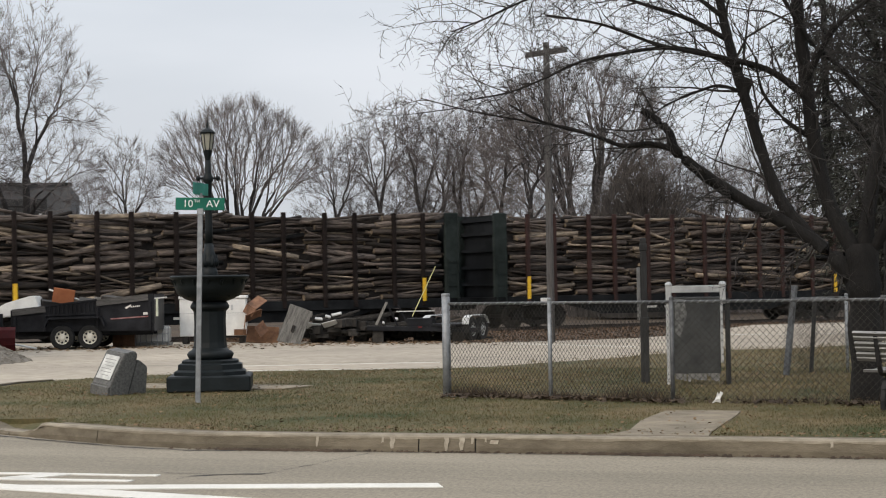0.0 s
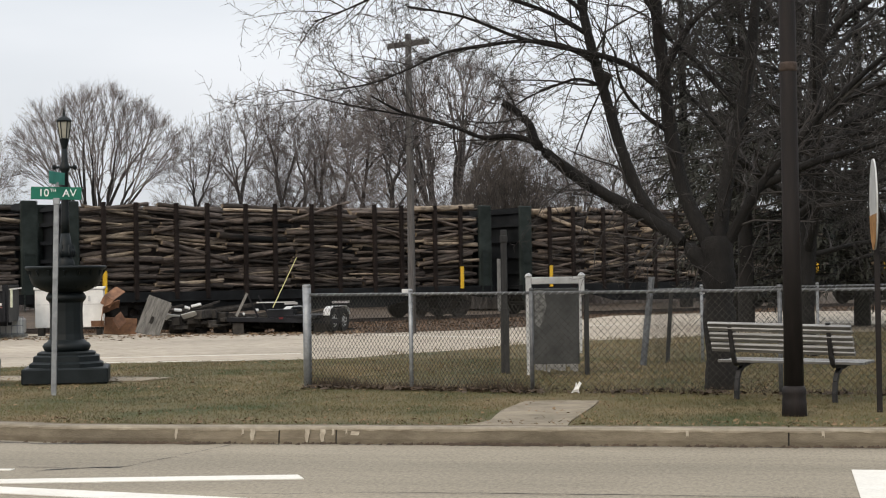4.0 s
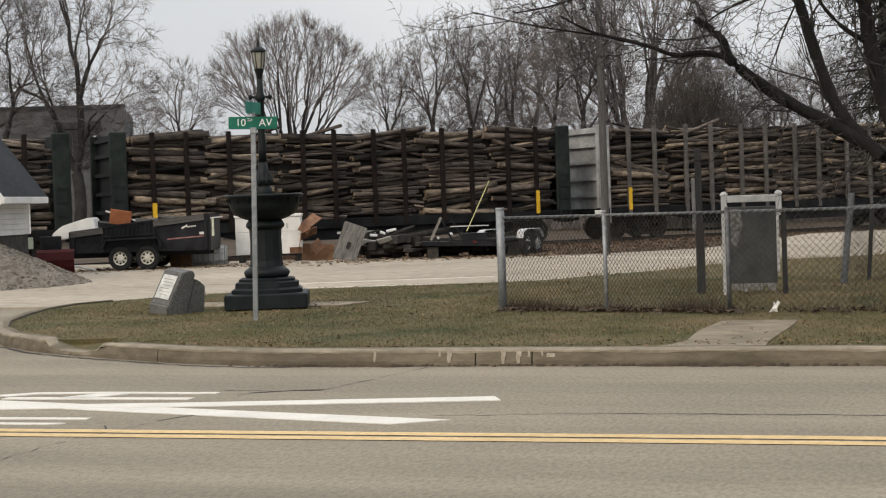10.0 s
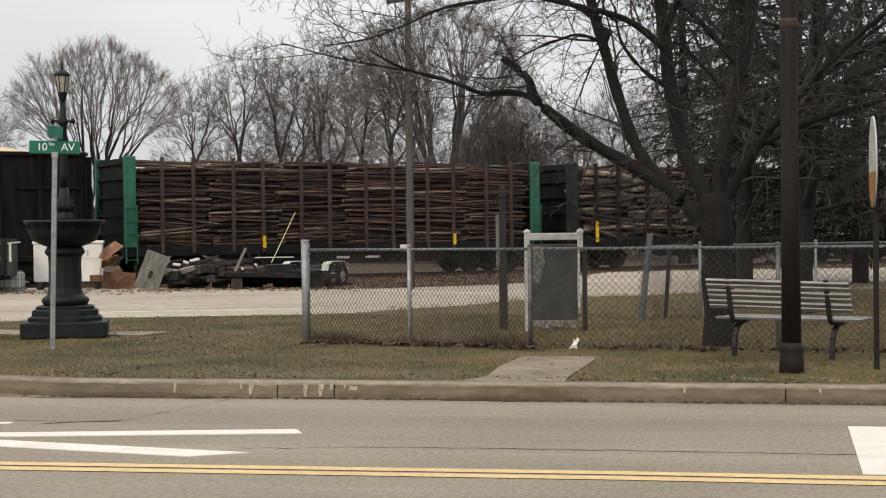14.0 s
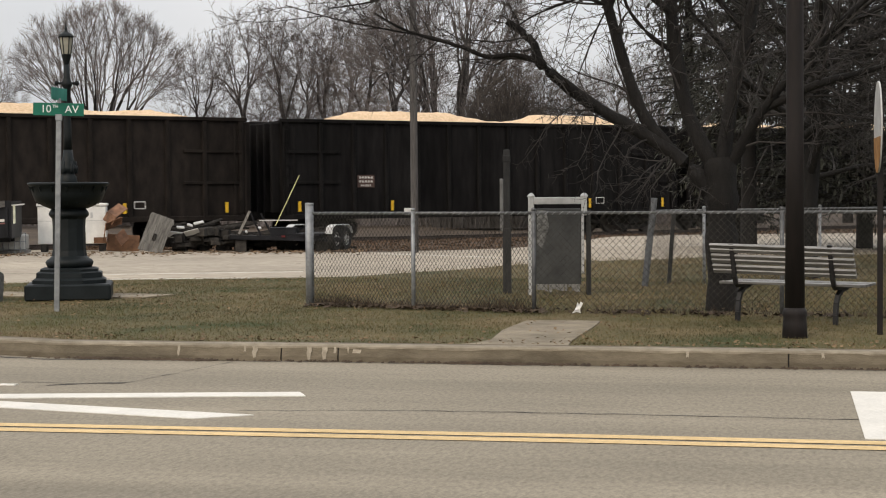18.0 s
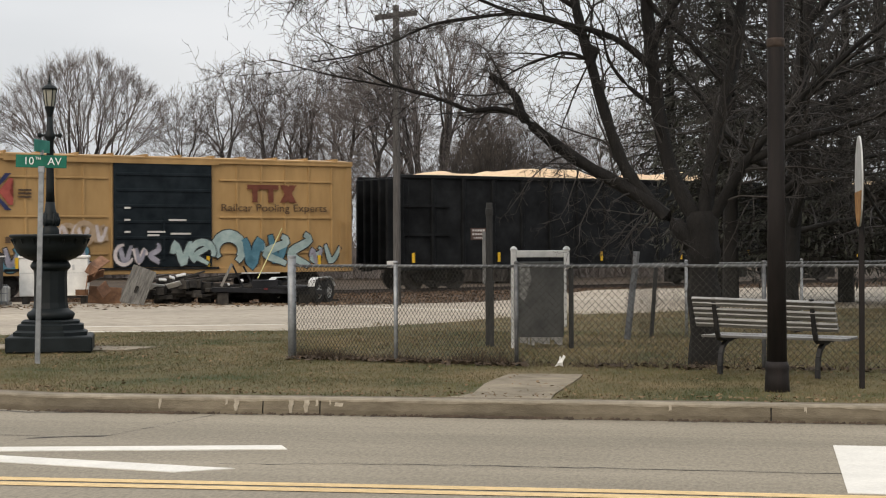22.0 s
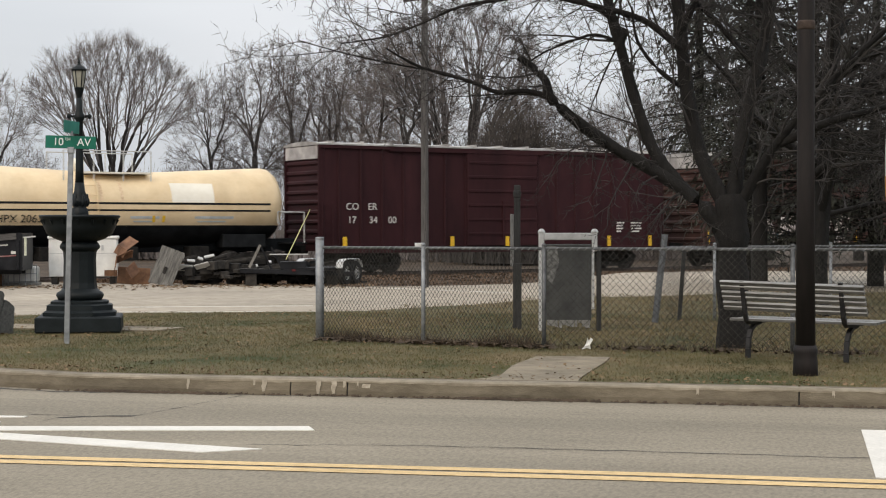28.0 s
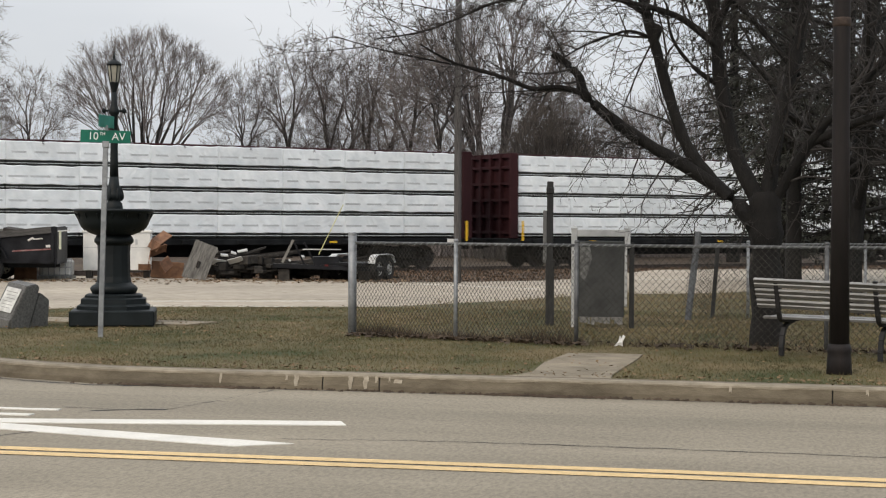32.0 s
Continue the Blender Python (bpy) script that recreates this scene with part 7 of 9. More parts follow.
placed = {}
for kind, seed, az, dist, height, turn in (
        ("tall", 5, 34.2, 84, 17.5, 20), ("tall", 5, 31.6, 82, 16.8, 250), ("upright", 9, 36.6, 90, 14.0, 10),
        ("upright", 9, 28.0, 94, 11.2, 0), ("round", 6, 26.6, 118, 7.6, 120), ("upright", 8, 29.4, 110, 10.5, 33),
        ("vase", 3, 24.1, 86, 12.4, 40),
        ("round", 6, 21.6, 116, 6.6, 200), ("upright", 8, 20.7, 92, 11.3, 80), ("upright", 9, 19.1, 94, 13.3, 240), ("upright", 8, 17.6, 90, 12.8, 320),
        ("tall", 5, 16.2, 92, 13.6, 100), ("upright", 9, 14.8, 90, 12.8, 190), ("upright", 8, 13.8, 86, 12.8, 60),
        ("vase", 3, 11.9, 88, 14.6, 150), ("upright", 9, 10.0, 86, 10.8, 230), ("round", 6, 9.2, 92, 10.0, 310),
        ("upright", 8, 8.8, 86, 9.2, 20), ("tall", 5, 7.4, 92, 9.0, 110), ("round", 6, 6.0, 88, 9.6, 290), ("upright", 9, 4.6, 90, 10.0, 45),
        ("round", 6, 3.0, 88, 11.4, 135), ("tall", 5, 1.0, 86, 11.6, 315), ("round", 6, -2.0, 86, 12.0, 105), ("upright", 9, -4.5, 88, 12, 195), ("tall", 5, -7, 86, 12, 285),
        ("upright", 8, 15.6, 112, 14.4, 132), ("round", 6, 17.0, 108, 13.4, 44), ("upright", 9, 13.0, 104, 13.8, 77), ("upright", 9, 9.4, 106, 10.4, 20), ("round", 6, 6.8, 104, 10.0, 160)):
    x, y = ahead(az, dist)
    m = pose(x, y, -0.1, 0, 0, turn) @ Matrix.Scale(height / TALL[(kind, seed)], 4)
    model = MODELS[(kind, seed)]
    if (kind, seed) not in placed:
        model.matrix_basis = m
        placed[(kind, seed)] = True
    else:
        made = copy_thing(model, m)
        made.matrix_basis = m


# brush under the far trees
def brush(name, label, boxes, count, material, seed):
    """Tangled thin stems."""
    rnd = random.Random(seed)
    verts, faces = [], []
    for _ in range(count):
        az, dist, top = rnd.choice(boxes)
        az += rnd.gauss(0, 0.45)
        dist += rnd.uniform(-4, 4)
        x, y = ahead(az, dist)
        z = 0.0
        d = Vector((rnd.gauss(0, 0.25), rnd.gauss(0, 0.25), 1)).normalized()
        h = top * rnd.uniform(0.35, 1.0)
        p = Vector((x, y, z))
        w = 0.03
        o = len(verts)
        for i in range(5):
            verts += [p + Vector((-w, 0, 0)), p + Vector((w, 0, 0)), p + Vector((0, w, 0))]
            d = (d + Vector((rnd.gauss(0, 0.22), rnd.gauss(0, 0.22), 0.05))).normalized()
            p = p + d * (h / 4)
            w *= 0.68
        for i in range(4):
            for k in range(3):
                a, b = o + 3 * i + k, o + 3 * i + (k + 1) % 3
                faces.append((a, b, b + 3, a + 3))
    return tagged(link(name, verts, faces, material), label, "brush", kind="stuff")


brush("far_brush", "tangled grey-brown brush under the far trees", [(a, 84, 4.6) for a in np.arange(4, 22, 0.6)] + [(a, 92, 3.6) for a in np.arange(22, 37, 0.7)], 4200, TWIG, 31)
brush("far_brush", "grey-brown brush and saplings beyond the track", [(a, 90, 5.6) for a in np.arange(19.2, 23.6, 0.4)], 1500, TWIG, 35)
brush("dark_thicket", "dense dark brown thicket beyond the track", [(9.9, 76, 6.8), (10.4, 76, 7.2), (9.4, 77, 6.5), (10.9, 77, 6.0), (8.9, 77, 5.2), (11.4, 78, 4.8)], 3400, FAR_BARK, 32)


def glide(pts):
    """A smooth line through points, four steps between each two."""
    dense = []
    for i in range(len(pts) - 1):
        p0, p1, p2, p3 = pts[max(0, i - 1)], pts[i], pts[i + 1], pts[min(len(pts) - 1, i + 2)]
        for s in range(4):
            u = s / 4
            dense.append(0.5 * ((2 * p1) + (p2 - p0) * u + (2 * p0 - 5 * p1 + 4 * p2 - p3) * u * u + (3 * p1 - p0 - 3 * p2 + p3) * u ** 3))
    return dense + [pts[-1]]


# the big tree behind the fence
def big_tree():
    w = Wood(77)
    w.least = 0.0040
    limbs = {
        "trunk": ([(-0.80, 19.95, -0.1), (-0.78, 19.95, 0.2), (-0.80, 19.95, 0.9), (-0.80, 19.96, 1.5), (-0.82, 19.98, 2.0)], 0.205, 0.18),
        "left": ([(-0.82, 19.96, 1.35), (-1.14, 19.95, 1.86), (-1.66, 19.92, 2.25), (-2.31, 19.88, 2.64), (-2.74, 19.78, 2.96), (-3.0, 19.7, 3.21), (-3.06, 19.68, 3.42), (-3.22, 19.62, 3.59), (-3.38, 19.57, 3.70)], 0.098, 0.04),
        "left_arm": ([(-3.0, 19.7, 3.21), (-3.3, 19.6, 3.29), (-3.62, 19.51, 3.27), (-3.95, 19.4, 3.40), (-4.55, 19.22, 3.58), (-4.94, 19.1, 3.80)], 0.041, 0.0120),
        "lead": ([(-1.30, 19.97, 2.0), (-1.58, 19.98, 2.30), (-1.78, 19.98, 2.60), (-2.0, 19.98, 3.23), (-2.15, 19.94, 3.78), (-2.28, 19.89, 4.27), (-2.40, 19.85, 4.83), (-2.52, 19.81, 5.6), (-2.75, 19.7, 6.6)], 0.082, 0.05),
        "stub": ([(-2.19, 19.93, 3.84), (-2.10, 19.90, 4.05)], 0.07, 0.055),
        "second": ([(-0.90, 19.98, 1.9), (-1.20, 20.1, 2.52), (-1.36, 20.15, 3.28), (-1.45, 20.15, 4.12), (-1.52, 20.11, 4.88), (-1.56, 20.08, 5.85), (-1.5, 20.0, 7.2)], 0.10, 0.06),
        "arc_long": ([(-2.24, 19.91, 4.18), (-2.6, 19.79, 4.38), (-3.07, 19.65, 4.46), (-3.6, 19.49, 4.40), (-4.07, 19.35, 4.31), (-4.53, 19.21, 4.10), (-4.94, 19.09, 3.94), (-5.47, 18.93, 3.85)], 0.034, 0.0080),
        "arc_high": ([(-2.36, 19.87, 4.55), (-2.79, 19.72, 4.80), (-3.39, 19.54, 5.02), (-3.98, 19.36, 5.20), (-4.7, 19.2, 5.15)], 0.034, 0.0096),
        "arc_top": ([(-2.40, 19.85, 4.83), (-3.0, 19.7, 5.25), (-3.8, 19.45, 5.30), (-4.6, 19.2, 5.12), (-5.2, 19.0, 4.85), (-5.6, 18.9, 4.7)], 0.031, 0.0072),
        "arc_mid": ([(-2.45, 19.83, 5.1), (-2.9, 19.6, 5.6), (-3.6, 19.3, 5.9), (-4.5, 19.0, 5.9)], 0.031, 0.0096),
        "arc_low": ([(-2.2, 19.92, 3.90), (-2.45, 19.8, 3.98), (-2.68, 19.78, 3.93), (-3.08, 19.66, 3.76), (-3.35, 19.58, 3.56)], 0.024, 0.0072),
        "inner": ([(-0.80, 20.0, 1.9), (-0.66, 20.2, 2.9), (-0.42, 20.4, 3.96), (-0.30, 20.5, 5.0), (-0.1, 20.6, 6.6)], 0.10, 0.06),
        "right": ([(-0.75, 19.98, 1.8), (-0.35, 19.8, 2.5), (0.15, 19.6, 3.1), (0.75, 19.4, 3.7), (1.5, 19.1, 4.3)], 0.07, 0.025),
        "right_low": ([(-0.25, 19.8, 2.6), (0.35, 19.5, 2.85), (1.0, 19.2, 3.0), (1.8, 18.9, 3.3), (2.6, 18.7, 3.5)], 0.06, 0.015),
        "cross": ([(-1.45, 20.1, 4.0), (-1.1, 20.0, 4.6), (-0.6, 19.9, 5.0), (0.0, 19.7, 5.6)], 0.05, 0.015),
        "cross_up": ([(-1.42, 20.12, 3.80), (-1.79, 19.98, 4.11), (-2.16, 19.78, 4.25), (-2.57, 19.7, 4.35), (-3.15, 19.6, 4.49), (-3.83, 19.5, 4.77), (-4.5, 19.3, 4.9)], 0.048, 0.012),
        "inner_left": ([(-0.43, 20.4, 3.45), (-0.77, 20.3, 3.87), (-1.08, 20.2, 4.22), (-1.35, 20.1, 4.46), (-1.51, 20.0, 4.73), (-1.9, 19.9, 5.4)], 0.040, 0.022),
        "left_reach": ([(-3.62, 19.6, 3.27), (-4.19, 19.43, 3.49), (-4.72, 19.25, 3.59), (-5.39, 19.07, 3.73), (-5.99, 18.9, 3.9)], 0.018, 0.006),
        "cross_left": ([(-1.36, 20.15, 3.3), (-1.7, 20.0, 3.55), (-1.95, 19.9, 3.9), (-2.0, 19.7, 4.3)], 0.035, 0.012),
        "dropping": ([(-2.14, 19.9, 3.95), (-2.3, 19.8, 3.6), (-2.42, 19.75, 3.3), (-2.55, 19.7, 2.95)], 0.014, 0.006),
    }
    for key, (pts, r0, r1) in limbs.items():
        pts = [Vector(p) for p in pts]
        dense = glide(pts)
        n = len(dense)
        jit = [1 + 0.07 * w.r.gauss(0, 1) for _ in range(n)]
        radii = [(r0 + (r1 - r0) * i / (n - 1)) * jit[i] for i in range(n)]
        if key == "trunk":
            radii[:5] = [0.30, 0.26, 0.235, 0.225, 0.22]
        w.tube(dense, radii, 12 if r0 > 0.1 else 7, "thick")
        if key in ("trunk", "stub"):
            continue
        # side shoots
        count = {"arc_top": 26, "arc_mid": 20, "left": 8, "left_arm": 14, "left_reach": 14, "lead": 16, "second": 24, "arc_long": 24, "arc_high": 22, "arc_low": 10, "inner": 26, "inner_left": 12, "right": 26, "right_low": 24, "cross": 16, "cross_up": 22, "cross_left": 8, "dropping": 4}[key]
        plan = [(1, 1, 0, 0.20, 0.15), (6, 0.55, 48, 0.24, 0.15), (5, 0.42, 50, 0.26, 0.2)]
        for k in range(count):
            u = (0.35 if r0 > 0.1 else 0.12) + (0.98 - (0.35 if r0 > 0.1 else 0.12)) * (k + w.r.random()) / count
            i = min(n - 2, int(u * (n - 1)))
            axis = (dense[i + 1] - dense[i]).normalized()
            side = Matrix.Rotation(w.r.uniform(0, 6.28), 3, axis) @ axis.orthogonal().normalized()
            dd = (axis * 0.7 + side * w.r.uniform(0.4, 1.0) + Vector((0, 0, w.r.uniform(-0.35, 0.35)))).normalized()
            w.grow(dense[i], dd, w.r.uniform(0.5, 1.7) * (1.15 if key in ("lead", "second", "inner", "right") else 0.85), max(0.0075, radii[i] * 0.30) if radii[i] < 0.06 else 0.017, 2, [(), (), *plan], 0.05)
    # crooked shoots that droop under the low limb
    dense = glide([Vector(p) for p in limbs["left"][0]])
    for k in range(13):
        i = int((0.06 + 0.5 * w.r.random()) * (len(dense) - 1))
        dd = Vector((w.r.uniform(-0.9, 0.1), w.r.uniform(-0.7, 0.1), w.r.uniform(-0.55, 0.1)))
        w.grow(dense[i], dd, w.r.uniform(0.7, 1.25), 0.013, 2, [(), (), (1, 1, 0, 0.30, 0.2), (6, 0.5, 55, 0.34, 0.15), (4, 0.45, 55, 0.36, 0.2)], -0.35)
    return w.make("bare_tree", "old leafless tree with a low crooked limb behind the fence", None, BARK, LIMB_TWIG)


big_tree()


def yard_tree(x, y, seed, height, droop, label, girth=0.15, limbs=()):
    """limbs: great boughs of their own, each a list of places in the yard, with its foot's radius."""
    w = Wood(seed)
    w.least = 0.0048
    plan = [(1, 1, 0, 0.05, 0.2), (13, 0.55, 62, 0.13, 0.15), (8, 0.42, 46, 0.20, 0.12), (6, 0.48, 50, 0.26, 0.15), (3, 0.5, 50, 0.3)]
    w.grow(Vector((0, 0, -0.2)), Vector((0.04, 0, 1)), height, girth, 0, plan, droop)
    base = pose(x, y, 0.12, 0, 0, seed * 37)
    back = base.inverted()
    for pts, r0 in limbs:
        dense = glide([back @ Vector(p) for p in pts])
        n = len(dense)
        radii = [r0 * (1 - 0.65 * i / (n - 1)) * w.r.uniform(0.93, 1.07) for i in range(n)]
        w.tube(dense, radii, 7, "thick")
        for k in range(14):
            i = min(n - 2, int((0.2 + 0.78 * w.r.random()) * (n - 1)))
            axis = (dense[i + 1] - dense[i]).normalized()
            side = Matrix.Rotation(w.r.uniform(0, 6.28), 3, axis) @ axis.orthogonal().normalized()
            w.grow(dense[i], axis * 0.6 + side * w.r.uniform(0.4, 1.0), w.r.uniform(0.5, 1.4), max(0.009, radii[i] * 0.3), 2, plan, -0.1)
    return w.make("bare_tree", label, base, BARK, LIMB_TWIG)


yard_tree(0.3, 27.2, 41, 7.6, -0.10, "leafless tree with long rising boughs in the yard", 0.19, (
    ([(0.22, 27.15, 3.1), (0.60, 26.88, 3.69), (0.94, 26.75, 3.87), (1.45, 26.62, 4.08), (2.03, 26.5, 4.29), (2.9, 26.3, 4.5)], 0.075),
    ([(0.50, 26.95, 3.60), (0.8, 26.8, 3.70), (1.19, 26.6, 3.74), (1.73, 26.4, 3.88), (2.17, 26.2, 4.02), (2.9, 26.0, 4.2)], 0.06),
    ([(0.22, 27.15, 2.45), (0.59, 26.8, 2.75), (1.18, 26.6, 3.04), (1.6, 26.4, 3.32), (2.0, 26.2, 3.55), (2.8, 26.0, 3.9)], 0.08),
    ([(0.24, 27.15, 3.4), (0.60, 26.9, 4.09), (0.95, 26.8, 4.42), (1.37, 26.7, 4.66), (1.71, 26.6, 4.89), (2.4, 26.5, 5.2)], 0.06),
    ([(0.22, 27.1, 3.25), (0.51, 26.75, 3.02), (0.84, 26.5, 2.91), (1.3, 26.3, 2.7)], 0.04)))
yard_tree(2.6, 33.5, 46, 8.0, -0.30, "leafless tree with drooping limbs in the yard")
yard_tree(4.8, 29.0, 43, 8.5, -0.15, "leafless tree with drooping limbs in the yard")
yard_tree(0.2, 37.0, 44, 9.0, 0.1, "slender leafless tree in the yard")


# evergreens
def evergreen_model(seed, height, spread, skirt, taper=0.5, material=None, dense=1.0, size=1.0, label="dense dark evergreen tree in the yard", group="evergreens in the yard"):
    rnd = random.Random(seed)
    w = Wood(seed)
    w.tube([Vector((0, 0, z)) for z in (-0.2, height * 0.3, height * 0.7, height)], [0.22, 0.17, 0.09, 0.01], 8, "thick")
    verts, faces = [], []
    z = skirt
    while z < height - 0.3:
        u = (z - skirt) / (height - skirt)
        reach = spread * (1 - u) ** taper * (0.75 + 0.25 * min(1, 6 * u + 0.5))
        for k in range(7):
            a = rnd.uniform(0, 6.28)
            ln = reach * rnd.uniform(0.6, 1.12)
            sag = rnd.uniform(0.12, 0.38)
            p0 = Vector((0, 0, z + rnd.uniform(-0.15, 0.15)))
            pts = [p0 + Vector((math.cos(a) * ln * s, math.sin(a) * ln * s, -sag * ln * s * s + 0.10 * ln * s)) for s in (0, 0.25, 0.5, 0.75, 1.0)]
            w.tube(pts, [0.03, 0.024, 0.018, 0.012, 0.005], 3, "thick")
            for i in range(int((10 + 19 * ln) * dense)):
                s = rnd.uniform(0.12, 1.0)
                j = min(3, int(s * 4))
                q = pts[j].lerp(pts[j + 1], s * 4 - j)
                b = a + rnd.choice((-1, 1)) * rnd.uniform(0.3, 1.3)
                L = rnd.uniform(0.12, 0.36) * (1.2 - 0.5 * s) * size ** 0.5
                tip = q + Vector((math.cos(b) * L, math.sin(b) * L, rnd.uniform(-0.30, 0.08)))
                side = Vector((-math.sin(b), math.cos(b), rnd.uniform(-0.5, 0.5))) * rnd.uniform(0.014, 0.034) * size
                o = len(verts)
                mid = q.lerp(tip, 0.5)
                verts += [q, mid + side, tip, mid - side]
                faces.append((o, o + 1, o + 2, o + 3))
        z += 0.26 + 0.1 * u
    t = thing("evergreen_tree", label, "tree", Matrix.Translation((0, 0, -500)), group)
    link("trunk", *w.sets["thick"], BARK, t, smooth=True)
    link("crown", verts, faces, material or NEEDLE, t, "dark needled boughs")
    return t


EV = [evergreen_model(61, 12.5, 3.0, 1.3, dense=0.88), evergreen_model(62, 11.0, 2.6, 1.1, dense=0.88), evergreen_model(63, 12.5, 2.4, 3.4)]
seen_model = set()
for k, x, y, s, turn in ((2, -1.0, 42.0, 1.0, 0), (0, 0.3, 43.5, 1.0, 0), (1, 2.0, 44.8, 1.05, 50), (0, 3.6, 43.0, 1.1, 100), (1, 5.6, 45.0, 1.05, 150), (0, 7.6, 43.5, 1.1, 200), (1, 9.6, 45, 1.0, 250), (0, 11.6, 43, 1.1, 300), (1, -1.4, 46.5, 0.95, 20), (1, 4.4, 40.0, 0.95, 120), (2, -4.5, 75.0, 1.45, 140), (0, 13.5, 45, 1.1, 70)):
    m = pose(x, y, 0.0, 0, 0, turn) @ Matrix.Scale(s, 4)
    if k not in seen_model:
        EV[k].matrix_basis = m
        seen_model.add(k)
    else:
        made = copy_thing(EV[k], m)
        made.matrix_basis = m


# a brown tree beyond the railway, dense with fine twigs to its foot
THICKET = mat("brown_fine_twigs", (0.048, 0.041, 0.036), (0.115, 0.098, 0.086), 2, 0.95, 0.0, patch=0.3, patch_scale=0.5)
w = Wood(64)
ends = []
while len(ends) < 1500:
    v = Vector((w.r.gauss(0, 1), w.r.gauss(0, 1), w.r.gauss(0, 1))).normalized() * w.r.uniform(0.2, 1.0) ** 0.5
    v *= 1 + 0.22 * noise.noise((v.x * 2.5, v.y * 2.5, v.z * 2.5 + 4))
    ends.append(Vector((2.5 * v.x * (1 - 0.25 * v.z), 2.5 * v.y * (1 - 0.25 * v.z), 4.0 + 3.7 * v.z)))
fan(w, Vector((0, 0, 0.2)), [e for e in ends if e.z > 0.7], 0.0056, Vector((0, 0, 1)), 0, 12, 5)
w.make("bare_tree", "rounded tree dense with fine brown twigs", pose(-12.95, 74.0, -0.1), FAR_BARK, THICKET)

# brown leaves between the lot and the ballast
rnd = random.Random(29)
verts, faces = [], []
for _ in range(16000):
    x = rnd.uniform(-22, 6)
    y = rnd.uniform(43.5, 53.05 + 0.9556 * (x + 18.74) - 3.0) if x > -17 else rnd.uniform(44, 52)
    if y < 44.4 + 1.2 * max(0.0, x + 8.0) or (x > -6.5 and y < 57):
        continue
    r, a, o = rnd.uniform(0.02, 0.055), rnd.uniform(0, 6.28), len(verts)
    for k in range(4):
        verts.append((x + r * math.cos(a + 1.57 * k), y + r * math.sin(a + 1.57 * k), -0.07 + rnd.uniform(0, 0.07)))
    faces += [(o, o + 1, o + 2), (o, o + 2, o + 3)]
tagged(link("leaf_strip", verts, faces, mat("wet_brown_leaf", (0.055, 0.032, 0.019), (0.15, 0.092, 0.056), 3, 0.9, 0, patch=0.3)), "brown dead leaves between the lot and the ballast", "leaves", kind="stuff")

# ---- the yard of junk beside the track ----
YARD = Matrix.Translation((-17.14, 41.14, 0.03)) @ Matrix.Rotation(radians(18.86), 4, "Z")
TRAILER = mat("black_trailer_paint", (0.008, 0.008, 0.0095), (0.021, 0.022, 0.025), 3, 0.5, 0.1, patch=0.25, spec=0.12)
TYRE = mat("tyre_rubber", (0.008, 0.008, 0.008), (0.022, 0.022, 0.022), 9, 0.85, 0.2)
RIM = mat("cream_wheel_rim", (0.55, 0.52, 0.44), (0.74, 0.71, 0.62), 6, 0.5, 0.1, patch=0.2)
GREY_WOOD = mat("weathered_grey_boards", (0.13, 0.125, 0.115), (0.27, 0.26, 0.24), 5, 0.9, 0.4, stretch=(5, 5, 0.6))
ORANGE = mat("orange_brown_board", (0.26, 0.085, 0.035), (0.36, 0.13, 0.06), 4, 0.8, 0.1, patch=0.1)
WHITE_METAL = mat("white_enamel", (0.62, 0.62, 0.6), (0.78, 0.78, 0.75), 3, 0.5, 0.1, patch=0.12)
RUSTY = mat("rusty_scrap", (0.075, 0.038, 0.022), (0.18, 0.095, 0.055), 5, 0.9, 0.3, patch=0.3, patch_scale=2)
SCRAP = mat("dark_scrap", (0.012, 0.011, 0.010), (0.05, 0.045, 0.04), 6, 0.85, 0.3, spread=0.4)
SIDING = mat("white_siding", (0.46, 0.46, 0.45), (0.58, 0.58, 0.57), 3, 0.7, 0.1, patch=0.08)
TRIM = mat("white_trim", (0.66, 0.66, 0.65), (0.76, 0.76, 0.75), 3, 0.6, 0.05)
SHINGLE = mat("dark_slate_shingles", (0.014, 0.017, 0.020), (0.040, 0.045, 0.050), 8, 0.9, 0.5, 25, patch=0.25)
GRAVEL = mat("grey_gravel", (0.085, 0.074, 0.06), (0.27, 0.24, 0.20), 22, 0.95, 1.0, 40, patch=0.15)
PLOW_RED = mat("faded_plow_red", (0.07, 0.008, 0.010), (0.13, 0.018, 0.018), 4, 0.6, 0.1, patch=0.3)
STICK_YELLOW = mat("yellow_green_rod", (0.56, 0.55, 0.26), (0.72, 0.70, 0.36), 6, 0.6, 0)
GREY_BLOCK = mat("grey_concrete_block", (0.085, 0.087, 0.09), (0.13, 0.133, 0.137), 2, 0.9, 0.2, patch=0.15)
TOTE = mat("cloudy_plastic", (0.36, 0.36, 0.35), (0.50, 0.50, 0.48), 3, 0.4, 0.05)


